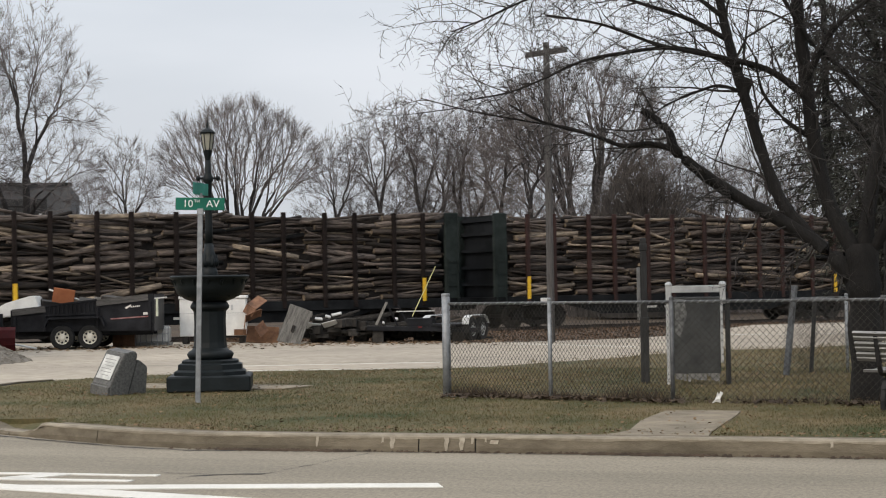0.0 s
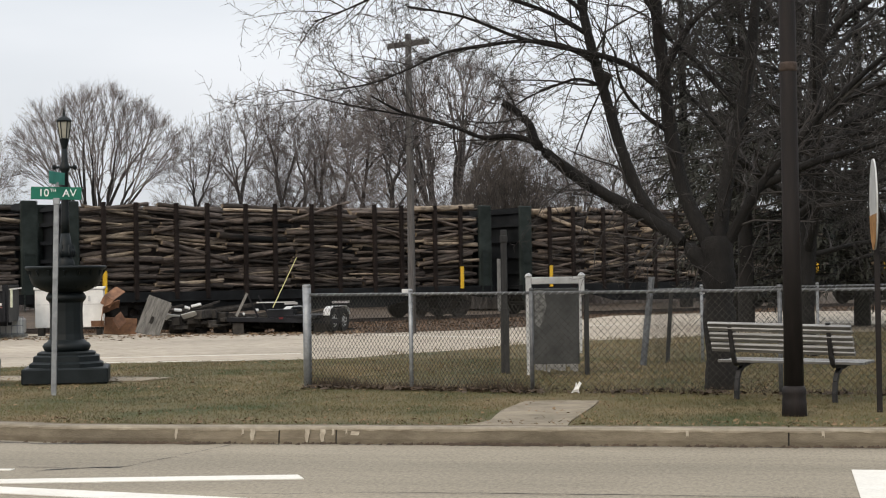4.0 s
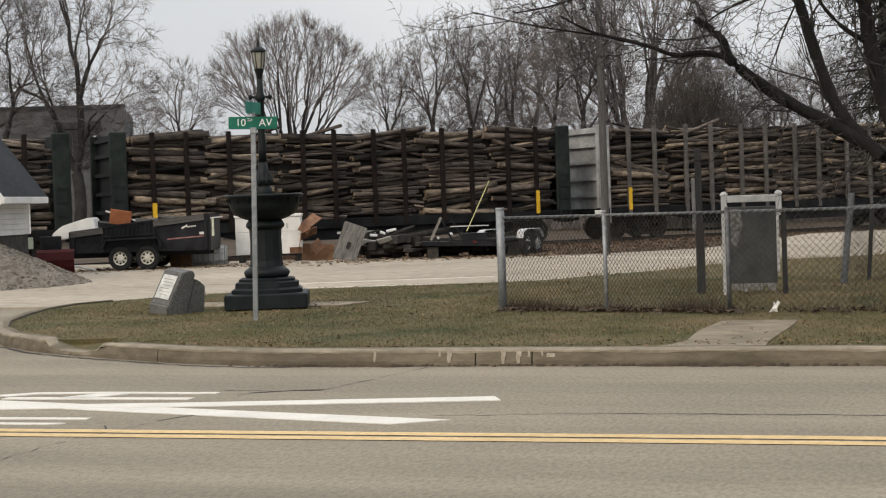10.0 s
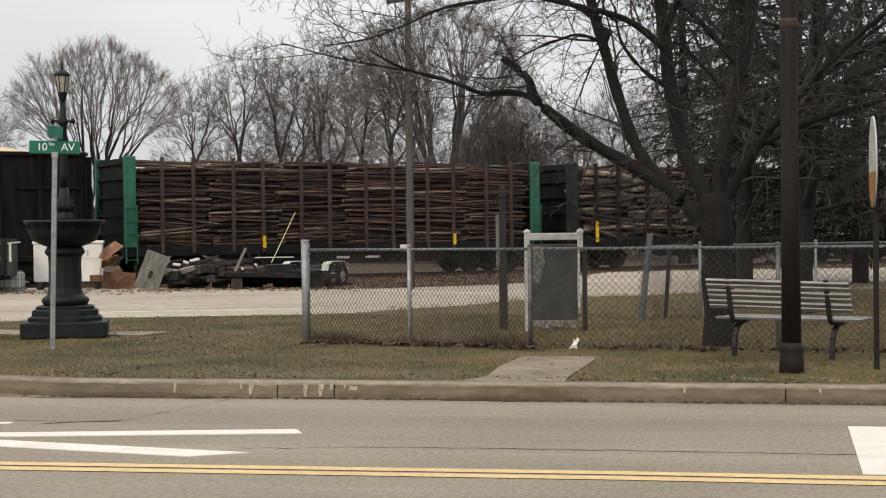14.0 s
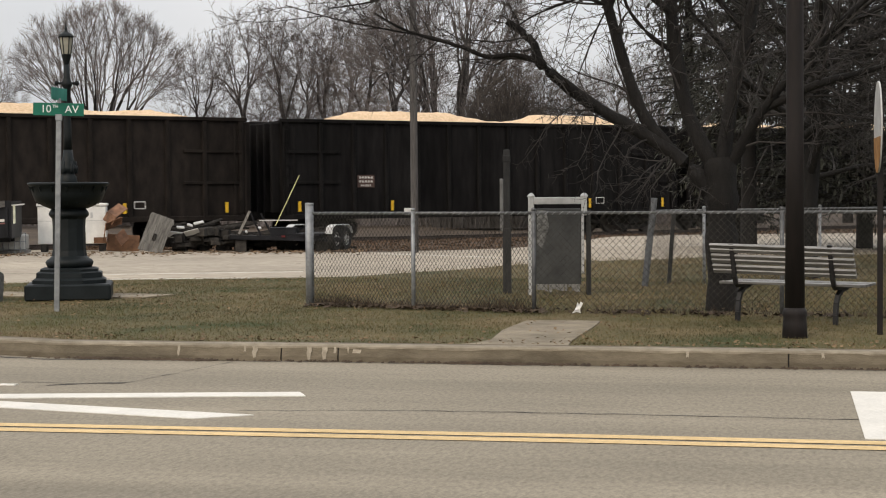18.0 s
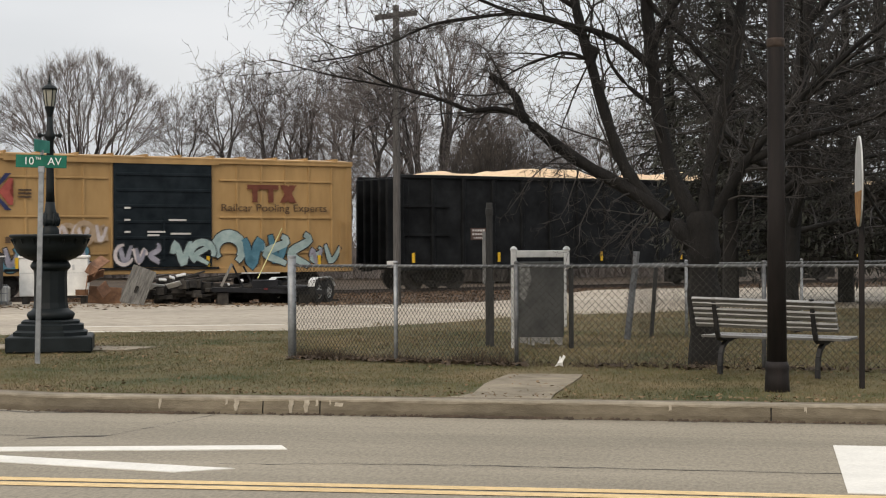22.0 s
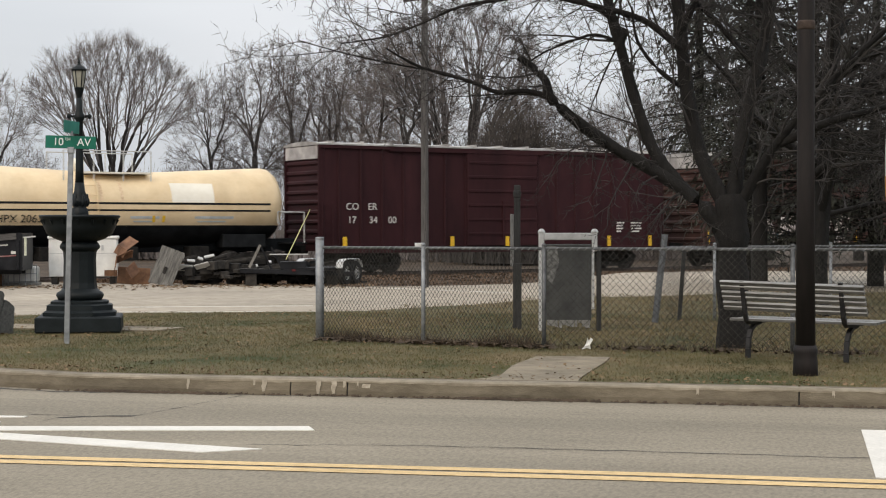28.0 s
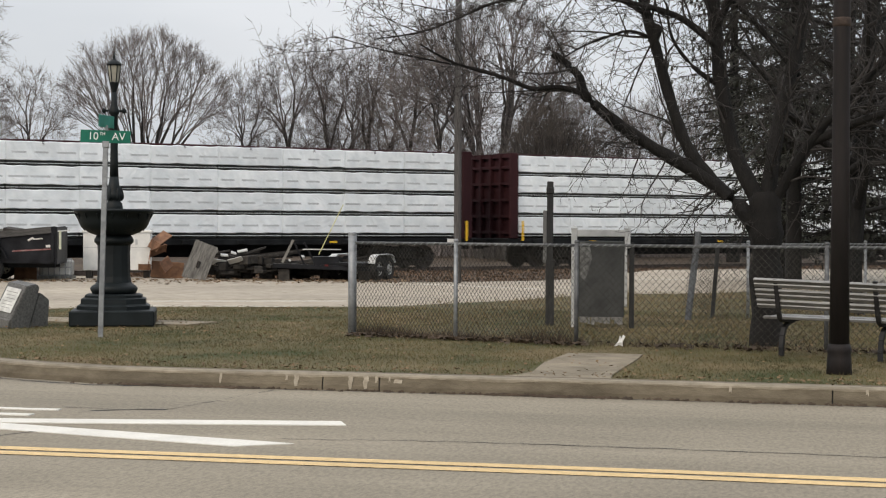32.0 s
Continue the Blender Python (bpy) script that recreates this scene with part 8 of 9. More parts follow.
def wheel(parent, x, y, z, r=0.33, w=0.2, rim=RIM):
    t = part("tyre", lathe([(r * 0.6, -w / 2), (r * 0.93, -w / 2), (r, -w / 3), (r, w / 3), (r * 0.93, w / 2), (r * 0.6, w / 2), (r * 0.6, -w / 2)], 24, caps=False), TYRE, parent, smooth=False)
    t.matrix_basis = Matrix.Translation((x, y, z)) @ Matrix.Rotation(radians(90), 4, "X")
    k = part("rim", lathe([(r * 0.60, -w / 2 + 0.02), (r * 0.58, w / 2 - 0.02), (r * 0.50, w / 2 - 0.05), (r * 0.30, w / 2 - 0.035), (r * 0.22, w / 2 - 0.01), (0.02, w / 2)], 20), rim, t)
    for i in range(8):
        a = 2 * math.pi * i / 8
        part("rim_slot", lathe([(0.028, w / 2 - 0.06), (0.028, w / 2 - 0.026)], 8, centre=(r * 0.41 * math.cos(a), r * 0.41 * math.sin(a))), TYRE, k)
    return t


# black dump trailer, its bed sloping up to the tailgate
tr = thing("dump_trailer", "black tandem-axle dump trailer loaded with scrap", "trailer", YARD @ pose(-5.31, 0, 0))
DULL_BOARD = mat("sooty_grey_board", (0.045, 0.043, 0.041), (0.12, 0.115, 0.11), 6, 0.9, 0.3, stretch=(0.6, 5, 5))


def bed_top(x):
    return 1.09 + 0.1 * (x + 1.87)


bm = bmesh.new()
for y0, y1 in ((-0.95, -0.89), (0.89, 0.95)):
    lo = [(-1.87, 0.50), (1.85, 0.47), (1.87, bed_top(1.87)), (-1.87, bed_top(-1.87))]
    a = [bm.verts.new((x, y0, z)) for x, z in lo]
    b = [bm.verts.new((x, y1, z)) for x, z in lo]
    bm.faces.new(a)
    bm.faces.new(b[::-1])
    for k in range(4):
        bm.faces.new((a[k], b[k], b[(k + 1) % 4], a[(k + 1) % 4]))
part("bed_sides", bm, TRAILER, tr)
part("bed_floor", bar((-1.85, 0, 0.54), (1.85, 0, 0.54), 1.8, 0.08), TRAILER, tr)
part("front_wall", box(-1.91, -1.85, -0.95, 0.95, 0.5, 1.08), TRAILER, tr)
part("tailgate", box(1.86, 1.92, -0.95, 0.95, 0.46, 1.44), TRAILER, tr)
part("top_rail", bar((-1.0, -0.97, bed_top(-1.0)), (0.4, -0.97, bed_top(0.4)), 0.06, 0.05), TRAILER, tr)
part("mid_rail", bar((-1.0, -0.97, 0.92), (0.4, -0.97, 0.96), 0.05, 0.05), TRAILER, tr)
for k in range(11):
    x = -0.86 + 0.115 * k
    part("side_stake", box(x - 0.02, x + 0.02, -0.985, -0.95, 0.93, bed_top(x) - 0.04, 0.005), TRAILER, tr)
for x in (-1.8, -1.0, 0.4, 1.8):
    part("side_post", box(x - 0.04, x + 0.04, -0.99, -0.95, 0.5, bed_top(x) - 0.18, 0.008), TRAILER, tr)
for xa, xb in ((-1.86, -0.98), (0.38, 1.76)):
    part("side_board", bar((xa, -0.975, bed_top(xa) - 0.08), (xb, -0.975, bed_top(xb) - 0.08), 0.04, 0.17), DULL_BOARD, tr, "sooty grey wooden side board")
bm = bar((-0.88, -1.05, 0.84), (0.52, -1.05, 0.86), 0.26, 0.05)
bar((0.52, -1.05, 0.86), (0.62, -1.05, 0.62), 0.26, 0.04, bm)
bar((-0.88, -1.05, 0.84), (-0.98, -1.05, 0.62), 0.26, 0.04, bm)
part("fender", bm, TRAILER, tr)
part("chassis", bar((-2.5, -0.4, 0.42), (1.8, -0.4, 0.42), 0.1, 0.14), TRAILER, tr)
part("chassis", bar((-2.5, 0.4, 0.42), (1.8, 0.4, 0.42), 0.1, 0.14), TRAILER, tr)
part("drawbar", bar((-2.5, 0, 0.42), (-3.2, 0, 0.42), 0.1, 0.12), TRAILER, tr)
part("jack", beam((-2.6, -0.1, 0.02), (-2.6, -0.1, 0.75), 0.035, n=8), GALV, tr)
for x in (-0.525, 0.21):
    wheel(tr, x, -0.98, 0.325, 0.32)
    wheel(tr, x, 0.92, 0.325, 0.32)
TAPE = mat("red_white_tape", (0.16, 0.02, 0.02), (0.30, 0.20, 0.19), 9, 0.5)
part("marker_strip", bar((0.75, -0.957, 0.80), (1.80, -0.957, 0.86), 0.006, 0.035), TAPE, tr, "red and white tape")
part("emblem", bar((1.15, -0.957, 1.08), (1.30, -0.957, 1.16), 0.006, 0.05), STENCIL, tr)
for k in range(5):
    part("lettering_bar", box(1.30 + 0.05 * k, 1.335 + 0.05 * k, -0.957, -0.951, 1.10 + 0.004 * k, 1.14 + 0.004 * k), STENCIL, tr)
part("label_plate", box(1.62, 1.74, -0.957, -0.951, 0.90, 0.97), STENCIL, tr)
part("tail_post", box(1.96, 2.02, -0.95, -0.88, 0.85, 1.34, 0.01), mat("pale_green_post", (0.40, 0.42, 0.32), (0.58, 0.60, 0.48), 6, 0.6), tr, "pale green post at the tailgate")
part("tail_bar", bar((1.9, -0.9, 1.33), (2.25, -0.9, 1.36), 0.06, 0.035), GREY_PAINT, tr)


def slab_thing(name, label, category, material, m, w, d, h, bevel=0.01):
    ob = part(name, box(-w / 2, w / 2, -d / 2, d / 2, 0, h, bevel), material, None)
    ob.matrix_basis = m
    return tagged(ob, label, category)


slab_thing("scrap_board", "orange-brown board standing in the trailer", "board", ORANGE, YARD @ pose(-5.98, -0.3, 1.16, 8, 10, 8), 0.58, 0.03, 0.48)
# rounded white tub in the load
bm = bmesh.new()
prof = [(-0.75, 0.0), (-0.72, 0.18), (-0.45, 0.36), (-0.2, 0.42), (0.30, 0.52), (0.42, 0.50), (0.50, 0.0)]
a = [bm.verts.new((x, -0.4, z)) for x, z in prof]
b = [bm.verts.new((x, 0.4, z)) for x, z in prof]
bm.faces.new(a)
bm.faces.new(b[::-1])
for k in range(len(prof)):
    bm.faces.new((a[k], b[k], b[(k + 1) % len(prof)], a[(k + 1) % len(prof)]))
bmesh.ops.recalc_face_normals(bm, faces=bm.faces)
bmesh.ops.bevel(bm, geom=list(bm.edges), offset=0.03, segments=2, affect="EDGES")
tub = part("plastic_shell", bm, WHITE_METAL, None)
tub.matrix_basis = YARD @ pose(-6.95, -0.5, 0.92, 0, -4, 0)
tagged(tub, "white moulded plastic shell lying on the trailer", "scrap")
for k, (u, v, z, w, rz, mm) in enumerate(((-5.0, 0.2, 1.3, 0.5, 20, GREY_WOOD), (-4.6, 0.1, 1.32, 0.8, -10, SCRAP), (-6.4, -0.2, 1.25, 0.6, 30, SCRAP), (-5.4, 0.0, 1.28, 0.5, 5, SCRAP))):
    slab_thing("scrap_piece", "dark scrap lying in the trailer bed", "scrap", mm, YARD @ pose(u, v, z - 0.55, 5 * k, 8, rz), w, 0.4, 0.62)
rod = part("white_rod", beam((-0.35, 0, 0.1), (0.7, 0, -0.28), 0.025, n=6), WHITE_METAL, None)
rod.matrix_basis = YARD @ pose(-6.0, -0.2, 1.52)
tagged(rod, "white rod sticking out of the load", "scrap")

# snow plough in front of the trailer
pl = thing("snow_plough", "faded red snow plough blade on a black frame", "snow plough", YARD @ pose(-7.25, -2.4, 0.02, 0, 0, 8))
bm = bmesh.new()
prof = [(0.0, 0.02), (-0.12, 0.18), (-0.14, 0.36), (-0.06, 0.56), (0.04, 0.64)]
for i in range(len(prof)):
    for s in (-1, 1):
        bm.verts.new((s * 0.48, prof[i][0], prof[i][1]))
bm.verts.ensure_lookup_table()
for i in range(len(prof) - 1):
    bm.faces.new((bm.verts[2 * i], bm.verts[2 * i + 1], bm.verts[2 * i + 3], bm.verts[2 * i + 2]))
bmesh.ops.solidify(bm, geom=bm.faces[:], thickness=0.03)
part("blade", bm, PLOW_RED, pl)
for x in (-0.45, -0.15, 0.15, 0.45):
    part("blade_rib", bar((x, 0.02, 0.05), (x, 0.08, 0.6), 0.03, 0.06), TRAILER, pl)
part("frame", bar((-0.2, 0.1, 0.35), (-0.5, 1.2, 0.45), 0.1, 0.1), TRAILER, pl)
part("frame", bar((0.3, 0.1, 0.35), (-0.3, 1.2, 0.45), 0.1, 0.1), TRAILER, pl)
part("mast", box(-0.45, 0.1, 0.6, 0.75, 0.4, 0.98, 0.02), TRAILER, pl)
part("marker", box(-0.76, -0.55, -0.05, -0.03, 0.68, 0.98), mat("tag_sheet", (0.35, 0.40, 0.30), (0.55, 0.6, 0.5), 9, 0.6), pl, "pale green and white tag")
part("ram", beam((0.35, 0.2, 0.2), (0.95, 0.6, 0.05), 0.03, n=6), GREY_PAINT, pl)

# caged tank
t = thing("caged_tank", "cloudy plastic tank in a wire cage", "tank", YARD @ pose(-3.72, 1.2, 0))
part("tank", box(-0.44, 0.44, -0.4, 0.4, 0.08, 0.52, 0.05), TOTE, t)
for k in range(7):
    part("cage_bar", beam((-0.46 + 0.153 * k, -0.43, 0.02), (-0.46 + 0.153 * k, -0.43, 0.56), 0.012, n=5), GALV, t)
for z in (0.1, 0.33, 0.56):
    part("cage_bar", beam((-0.47, -0.43, z), (0.47, -0.43, z), 0.012, n=5), GALV, t)
part("pallet", box(-0.47, 0.47, -0.43, 0.43, 0.0, 0.08), GREY_WOOD, t)
slab_thing("clay_block", "reddish clay block under the trailer", "blocks", RUSTY, YARD @ pose(-4.5, 0.9, 0, 0, 0, 4), 0.6, 0.5, 0.34)

# white enamelled cabinet with rust at its foot
c = thing("metal_cabinet", "white enamelled metal cabinet with rusty lower corner", "cabinet", YARD @ pose(-2.1, 1.9, 0, 0, 0, 2))
part("body", box(-0.95, 0.93, -0.35, 0.35, 0.22, 1.28, 0.02), WHITE_METAL, c)
part("lid", box(-0.98, 0.96, -0.38, 0.38, 1.28, 1.36, 0.015), WHITE_METAL, c)
part("seam", box(-0.95, 0.93, -0.356, -0.35, 0.86, 0.875), GREY_PAINT, c)
part("rust_patch", box(0.58, 0.935, -0.357, -0.352, 0.23, 0.40), RUSTY, c, "rust stain")
part("hinge", box(0.5, 0.56, -0.37, -0.35, 0.95, 1.1), GREY_PAINT, c)
for x in (-0.8, 0.8):
    part("skid", box(x - 0.08, x + 0.08, -0.3, 0.3, 0.0, 0.22), SCRAP, c)

# rusty bent sheets and ducts
COPPER = mat("orange_rusty_sheet", (0.085, 0.042, 0.026), (0.23, 0.12, 0.072), 5, 0.8, 0.3, patch=0.3, patch_scale=2)


def bent_duct(m, w, d, h, fold):
    """A sheet folded twice into an open trough."""
    bm = bmesh.new()
    pts = [(0, 0), (w * 0.3, h), (w, h * 0.9), (w * 1.05, h * fold)]
    for (x0, z0), (x1, z1) in zip(pts, pts[1:]):
        bar((x0, 0, z0), (x1, 0, z1), d, 0.025, bm)
    ob = part("rusty_sheet", bm, COPPER, None)
    ob.matrix_basis = m
    return tagged(ob, "bent rusty orange sheet of scrap metal", "scrap")


bent_duct(YARD @ pose(-1.10, 1.3, 0.82, 30, -32, 40), 0.62, 0.35, 0.16, 0.9)
bent_duct(YARD @ pose(-1.18, 1.1, 0.42, -35, -24, 25), 0.66, 0.4, 0.26, 0.75)
slab_thing("rusty_sheet", "bent rusty orange sheet of scrap metal", "scrap", COPPER, YARD @ pose(-0.80, 1.0, 0.30, -20, 58, 30), 0.34, 0.025, 0.42)
slab_thing("rusty_sheet", "dark rusty plate on the junk heap", "scrap", RUSTY, YARD @ pose(-0.7, 1.4, 0.0, -12, 4, 4), 0.9, 0.05, 0.48)

# grey boarded panel leaning
PANEL_WOOD = mat("sooty_grey_panel", (0.07, 0.068, 0.062), (0.20, 0.19, 0.175), 4, 0.9, 0.4, stretch=(5, 5, 0.8), patch=0.35, patch_scale=2.5)
pn = thing("leaning_panel", "weathered grey boarded panel leaning on the junk", "panel", YARD @ pose(0.12, -0.1, 0, -14, 21, 0))
for k in range(5):
    part("board", box(-0.33 + 0.13 * k, -0.204 + 0.13 * k, -0.012 - 0.004 * (k % 2), 0.012, 0.02 * (k % 3), 1.10, 0.004), PANEL_WOOD, pn)
part("knot_hole", box(-0.06, 0.03, -0.02, -0.014, 0.36, 0.56, 0.02), SCRAP, pn)
part("batten", box(-0.34, 0.34, 0.014, 0.04, 0.95, 1.05), GREY_WOOD, pn)

# heap of dark scrap
rnd = random.Random(88)
for k in range(230):
    u, v = rnd.uniform(0.45, 5.0), rnd.uniform(0.4, 2.0)
    z = rnd.uniform(0.0, 0.55) * (1 if u < 2.6 else 0.65)
    if k % 2:
        ob = part("scrap_piece", box(-rnd.uniform(0.06, 0.28), rnd.uniform(0.06, 0.28), -0.10, 0.12, 0, rnd.uniform(0.06, 0.26), 0.01), SCRAP, None)
        ob.matrix_basis = YARD @ pose(u, v, max(0.0, z - 0.08), 0, 0, rnd.uniform(0, 180))
        tagged(ob, "dark lump of scrap in the junk heap", "scrap", "junk heap")
    else:
        ob = part("scrap_bar", bar((-rnd.uniform(0.3, 0.9), 0, 0), (rnd.uniform(0.3, 0.9), 0, rnd.uniform(-0.1, 0.25)), 0.05, 0.05), SCRAP, None)
        ob.matrix_basis = YARD @ pose(u, v, z + 0.12, 0, 0, rnd.uniform(-30, 30))
        tagged(ob, "dark metal bar in the junk heap", "scrap", "junk heap")
for u, v, z, w, ry in ((1.45, 0.5, 0.78, 0.40, -12), (1.2, 0.45, 0.72, 0.22, 18), (3.1, 0.4, 0.62, 0.16, 0), (2.75, 0.3, 0.52, 0.08, 0), (0.95, 0.42, 0.66, 0.3, 4), (2.5, 0.35, 0.24, 0.10, 30), (4.6, 0.3, 0.2, 0.08, 0)):
    ob = slab_thing("white_scrap", "white scrap of sheet on the junk heap", "scrap", TOTE, YARD @ pose(u, v, z, 25, ry, 10), w * 0.7, 0.12, 0.045)
for u, v, z, rx, ry, rz in ((0.75, 0.42, 0.40, 40, 8, 20), (1.3, 0.40, 0.48, 55, -14, -15)):
    slab_thing("white_scrap", "crumpled whitish sheet on the junk heap", "scrap", TOTE, YARD @ pose(u, v, z, rx, ry, rz), 0.42, 0.03, 0.22)

# low equipment trailer
ft = thing("flat_trailer", "low black equipment trailer bed resting on blocks", "trailer", YARD @ pose(3.9, 0.3, 0))
part("rail", bar((-1.6, -0.75, 0.42), (1.5, -0.75, 0.32), 0.08, 0.12), TRAILER, ft)
part("rail", bar((-1.6, 0.75, 0.42), (1.5, 0.75, 0.32), 0.08, 0.12), TRAILER, ft)
part("bed", bar((-1.6, 0, 0.44), (1.4, 0, 0.34), 1.5, 0.05), SCRAP, ft)
part("ramp", bar((-1.35, -0.6, 0.5), (-1.05, -0.6, 1.12), 0.07, 0.07), GREY_WOOD, ft, "grey upright bar")
part("a_frame", bar((-0.75, -0.6, 1.05), (-0.45, -0.6, 0.45), 0.05, 0.05), TRAILER, ft)
part("a_frame", bar((-1.05, -0.6, 1.1), (-0.75, -0.6, 0.45), 0.05, 0.05), TRAILER, ft)
part("tool_box", box(-0.5, 0.2, -0.6, 0.1, 0.42, 0.66, 0.01), TRAILER, ft)
part("cross_bar", bar((-0.8, -0.62, 0.86), (0.25, -0.62, 0.86), 0.03, 0.03), GREY_PAINT, ft)
for x in (-1.3, 0.9):
    part("block", box(x - 0.15, x + 0.15, -0.7, 0.7, 0.0, 0.33, 0.01), SCRAP, ft)
part("tail_light", box(-0.2, -0.1, -0.82, -0.79, 0.40, 0.45), PLOW_RED, ft)
rod = part("marker_rod", beam((3.54, -0.5, 0.72), (4.20, -0.5, 2.08), 0.013, n=6), STICK_YELLOW, None)
rod.matrix_basis = YARD
tagged(rod, "yellow-green rod leaning out of the low trailer", "rod")

# small tandem trailer turned away, behind the low one
DULL_RIM = mat("dull_wheel_rim", (0.22, 0.22, 0.22), (0.5, 0.5, 0.48), 9, 0.6, 0.1)
st = thing("tandem_trailer", "small trailer with two dark wheels under a pale fender", "trailer", YARD @ pose(4.75, 0.35, 0, 0, 0, 62))
for x in (-0.32, 0.32):
    wheel(st, x, -0.62, 0.335, 0.33, 0.18, DULL_RIM)
    wheel(st, x, 0.62, 0.335, 0.33, 0.18, DULL_RIM)
part("bed", box(-1.0, 1.0, -0.50, 0.50, 0.42, 0.50, 0.01), TRAILER, st)
for s_ in (-1, 1):
    bm = bmesh.new()
    curve = [(-0.68, 0.48), (-0.60, 0.65), (-0.42, 0.72), (0.42, 0.72), (0.60, 0.65), (0.68, 0.48)]
    for (x0, z0), (x1, z1) in zip(curve, curve[1:]):
        bar((x0, s_ * 0.62, z0), (x1, s_ * 0.62, z1), 0.20, 0.02, bm)
    part("fender", bm, GREY_PAINT, st, "pale rounded fender")
part("drawbar", bar((1.0, 0, 0.45), (1.9, 0, 0.42), 0.08, 0.08), TRAILER, st)

# gravel heap
verts, faces, n = [], [], 46
for i in range(n + 1):
    for j in range(n + 1):
        x, y = -3.0 + 6.0 * i / n, -3.0 + 6.0 * j / n
        d = math.hypot(x, y)
        z = 1.25 * max(0.0, 1 - d / 2.7) ** 0.95 + (0.07 * noise.noise((x * 3, y * 3, 1)) + 0.03 * noise.noise((x * 9, y * 9, 2))) * (1 if d < 2.8 else 0)
        verts.append((x, y, z - 0.03))
for i in range(n):
    for j in range(n):
        a = i * (n + 1) + j
        faces.append((a, a + n + 1, a + n + 2, a + 1))
rnd = random.Random(71)
for _ in range(2600):
    a, d = rnd.uniform(0, 6.283), 2.75 * rnd.random() ** 0.6
    x, y = d * math.cos(a), d * math.sin(a)
    z, q, o = 1.25 * max(0.0, 1 - d / 2.7) ** 0.95, rnd.uniform(0.015, 0.05), len(verts)
    verts += [(x - q, y, z), (x + q, y + q * 0.3, z), (x, y - q, z + 0.01), (x, y + q, z), (x + q * 0.2, y, z + q * 0.9)]
    faces += [(o, o + 2, o + 4), (o + 2, o + 1, o + 4), (o + 1, o + 3, o + 4), (o + 3, o, o + 4)]
heap = link("gravel_heap", verts, faces, GRAVEL)
heap.matrix_basis = YARD @ pose(-7.9, -8.0, 0.0)
tagged(heap, "heap of loose grey gravel beside the lot", "gravel", kind="stuff")

# little house at the lot's edge
h = thing("garden_house", "small white-sided house with a dark shingled gable roof", "house", YARD @ pose(-9.14, -7.2, 0.14, 0, 0, -4))
part("foundation", box(-1.72, 1.72, 0.03, 2.27, -0.3, 1.0), SCRAP, h, "dark foundation")
part("wall", box(-1.75, 1.75, 0.0, 2.3, 0.98, 2.0), SIDING, h)
for k in range(6):
    part("siding_board", box(-1.77, 1.77, -0.022, 0.0, 0.985 + 0.175 * k, 1.15 + 0.175 * k, 0.004), SIDING, h)
for k in range(6):
    part("siding_board", box(1.75, 1.772, 0.0, 2.3, 0.985 + 0.125 * k, 1.103 + 0.125 * k, 0.004), SIDING, h)
bm = bmesh.new()
g = [(-1.75, 2.0), (1.75, 2.0), (0.0, 4.4)]
a = [bm.verts.new((x, 0.0, z)) for x, z in g]
b = [bm.verts.new((x, 0.12, z)) for x, z in g]
bm.faces.new(a)
bm.faces.new(b[::-1])
for k in range(3):
    bm.faces.new((a[k], b[k], b[(k + 1) % 3], a[(k + 1) % 3]))
part("gable", bm, SIDING, h)
for k in range(9):
    z = 2.05 + 0.25 * k
    w = 1.75 * (1 - (z - 2.0 + 0.2) / 2.4)
    if w > 0.1:
        part("siding_board", box(-w, w, -0.02, 0.0, z, z + 0.235), SIDING, h)
for s in (-1, 1):
    r = part("roof_slope", bar((s * 2.02, 1.25, 1.80), (0, 1.25, 4.52), 3.2, 0.10), SHINGLE, h)
    part("barge_board", bar((s * 2.05, -0.36, 1.74), (0, -0.36, 4.46), 0.05, 0.20), TRIM, h, "white barge board")
part("eave", box(1.76, 2.10, -0.38, 2.82, 1.72, 1.88, 0.01), TRIM, h, "white boxed eave")
part("corner_board", box(1.66, 1.79, -0.035, 0.09, 0.98, 1.74), TRIM, h)
part("corner_board", box(1.70, 1.79, 2.21, 2.32, 0.98, 1.74), TRIM, h)
for k in range(14):
    u0, u1 = k / 14, (k + 1.1) / 14
    part("shingle_course", bar((2.06 - 2.06 * u0, 1.24, 1.88 + 2.72 * u0), (2.06 - 2.06 * u1, 1.24, 1.88 + 2.72 * u1 + 0.015), 3.16, 0.03), SHINGLE, h)

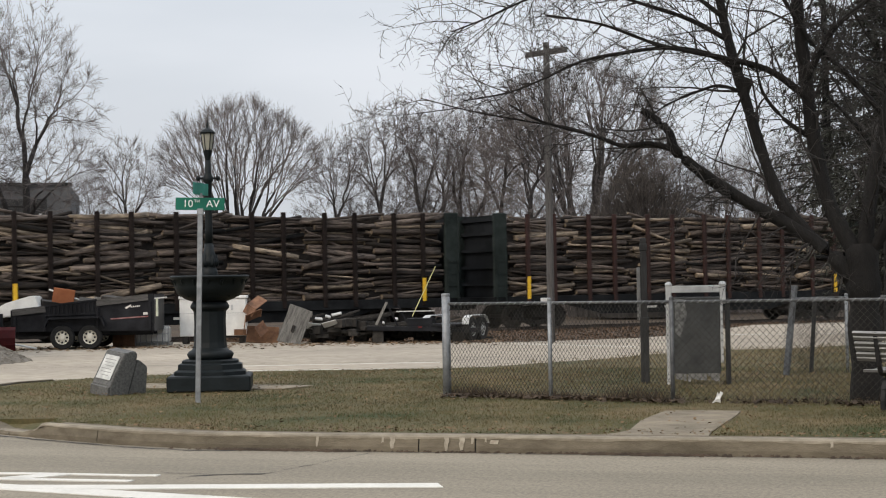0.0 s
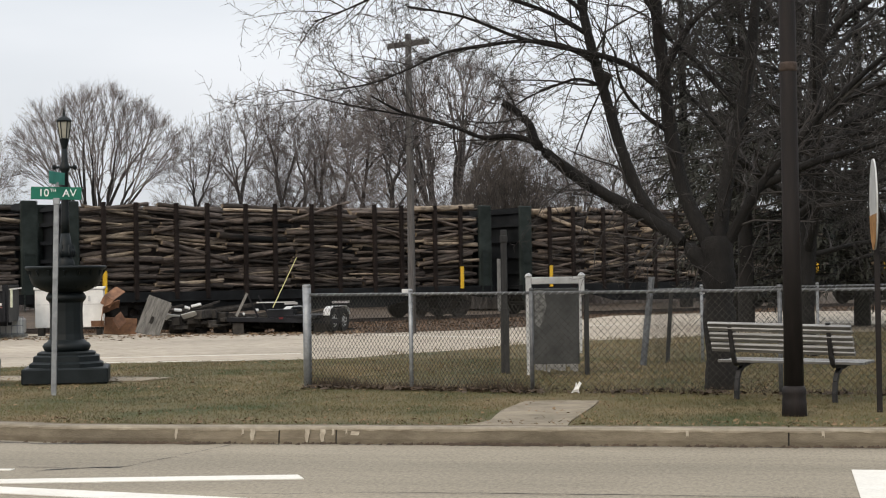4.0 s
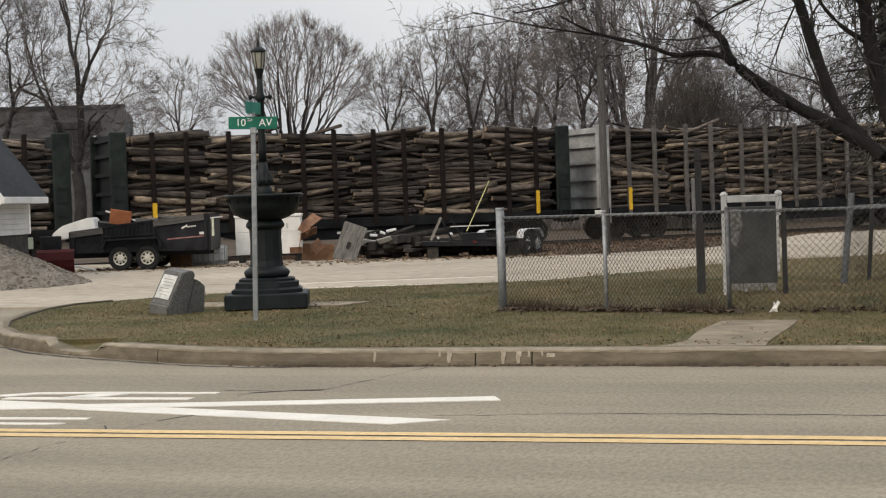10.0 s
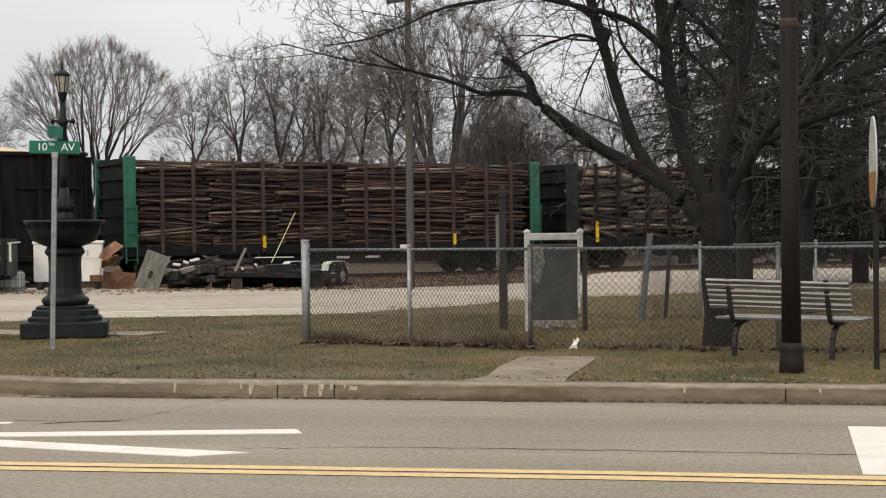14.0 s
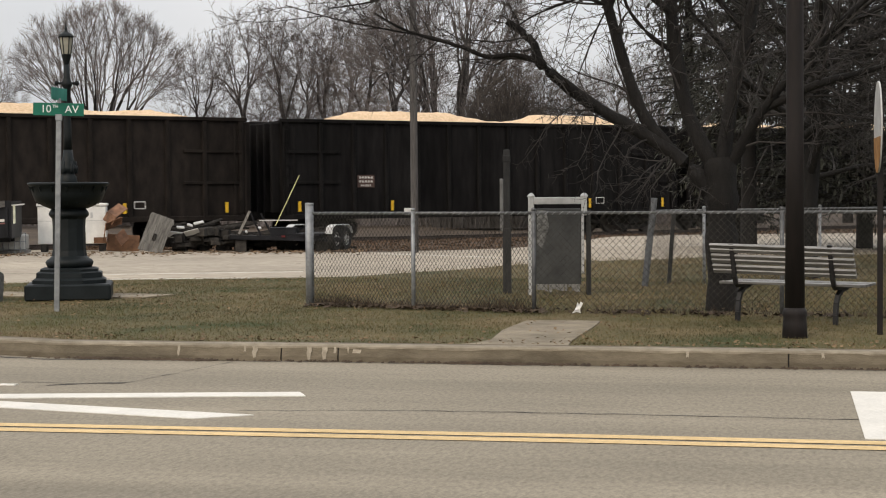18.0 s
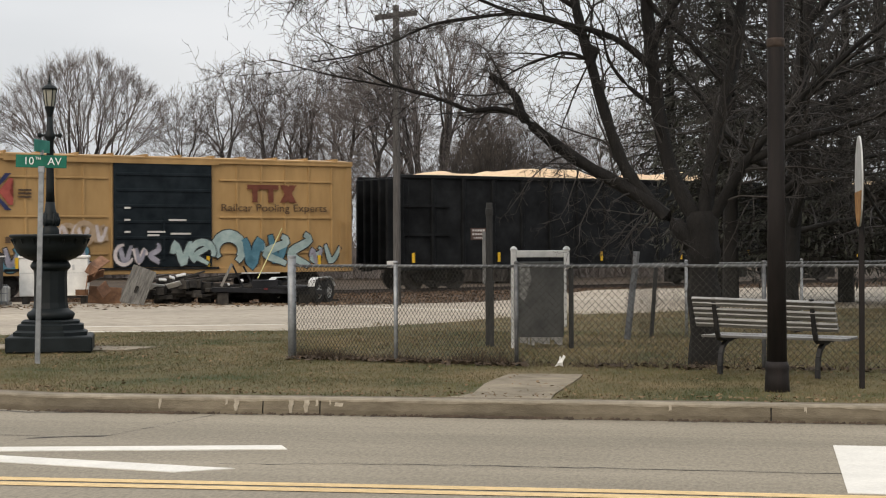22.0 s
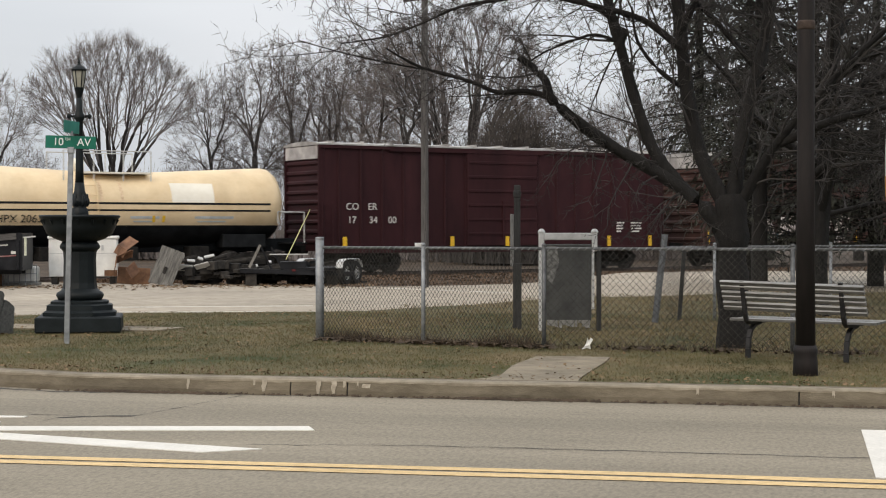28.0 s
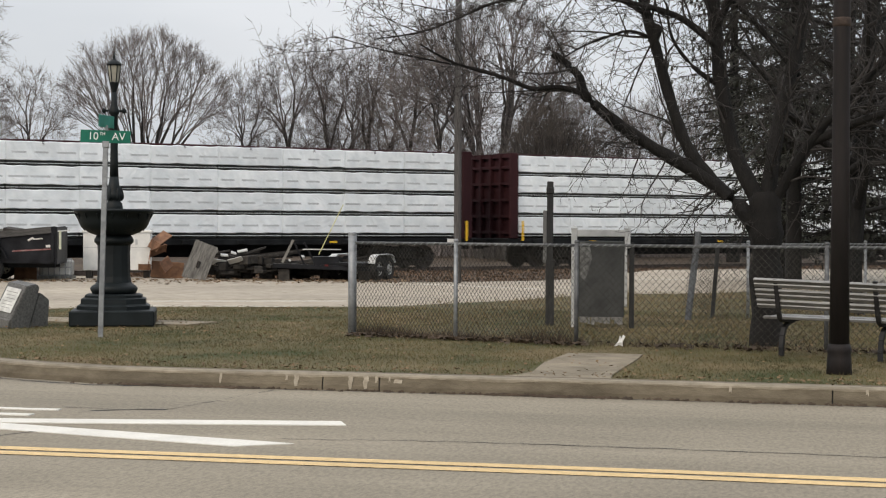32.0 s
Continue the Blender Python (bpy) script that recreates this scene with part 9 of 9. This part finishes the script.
# grey block building beyond the railway
bd = thing("warehouse", "low grey block building beyond the trees", "building", YARD @ pose(-21.2, 55.8, -0.1, 0, 0, 8))
part("wall", box(-6.0, 4.4, 0, 12, -0.2, 8.2), GREY_BLOCK, bd)
part("wing", box(-12.0, -6.0, 1.0, 10, -0.2, 7.2), GREY_BLOCK, bd)
part("parapet", box(-6.1, 4.5, -0.1, 0.2, 8.2, 8.42), DARK_POST, bd)
part("dark_panel", box(0.1, 3.0, -0.08, 0.0, 4.5, 7.4), DARK_POST, bd, "dark loading opening")
part("window", box(-11.0, -10.4, 0.94, 1.0, 5.2, 6.6), DARK_POST, bd)
for x in (0.7, 2.6):
    part("wall_lamp", box(x - 0.08, x + 0.08, -0.2, -0.08, 6.35, 6.5), TRIM, bd)

# ruts and loose litter on the lot
rnd = random.Random(90)
verts, faces = [], []
for _ in range(900):
    p = YARD @ Vector((rnd.uniform(-8, 6), rnd.gauss(-0.8, 0.9), 0.0))
    r, a, o = rnd.uniform(0.02, 0.09), rnd.uniform(0, 6.28), len(verts)
    for k in range(4):
        verts.append((p.x + r * math.cos(a + 1.57 * k), p.y + r * math.sin(a + 1.57 * k), 0.03 + rnd.uniform(0.004, 0.05)))
    faces += [(o, o + 1, o + 2), (o, o + 2, o + 3)]
tagged(link("lot_litter", verts, faces, LEAF), "small brown litter along the edge of the lot", "litter", kind="stuff")
for k, (u0, v0, u1, v1) in enumerate(((-9, -6.0, 6, -3.5), (-9, -9.0, 4, -8.0), (-6, -11, 7, -11.4), (-2, -3.0, 9, -1.5))):
    a, b = YARD @ Vector((u0, v0, 0)), YARD @ Vector((u1, v1, 0))
    n, verts, faces = 60, [], []
    for i in range(n + 1):
        p = a.lerp(b, i / n) + Vector((0, 0.25 * noise.noise((i * 0.15, k, 0)), 0))
        w = 0.03 * (0.5 + abs(noise.noise((i * 0.5, k, 4))))
        verts += [(p.x, p.y - w, 0.034), (p.x, p.y + w, 0.034)]
    for i in range(n):
        faces.append((2 * i, 2 * i + 2, 2 * i + 3, 2 * i + 1))
    tagged(link("lot_crack", verts, faces, DIRT), "dark crack in the lot's concrete", "crack", kind="structure")


# ---- what moves ----
def motions():
    for car, centre in CARS:
        walk(car, [(t, TRACK @ pose(centre + travelled(t), 0, 0)) for t in range(0, 33, 2)])
    # the wheels roll on the rails
    times = [k / 20 for k in range(641)]
    turns = [math.degrees((travelled(t) - travelled(0)) / 0.42) for t in times]
    for axle, x in WHEELSETS:
        walk(axle, [(t, pose(x, 0, 0.42, 0, turn, 0)) for t, turn in zip(times, turns)])


motions()
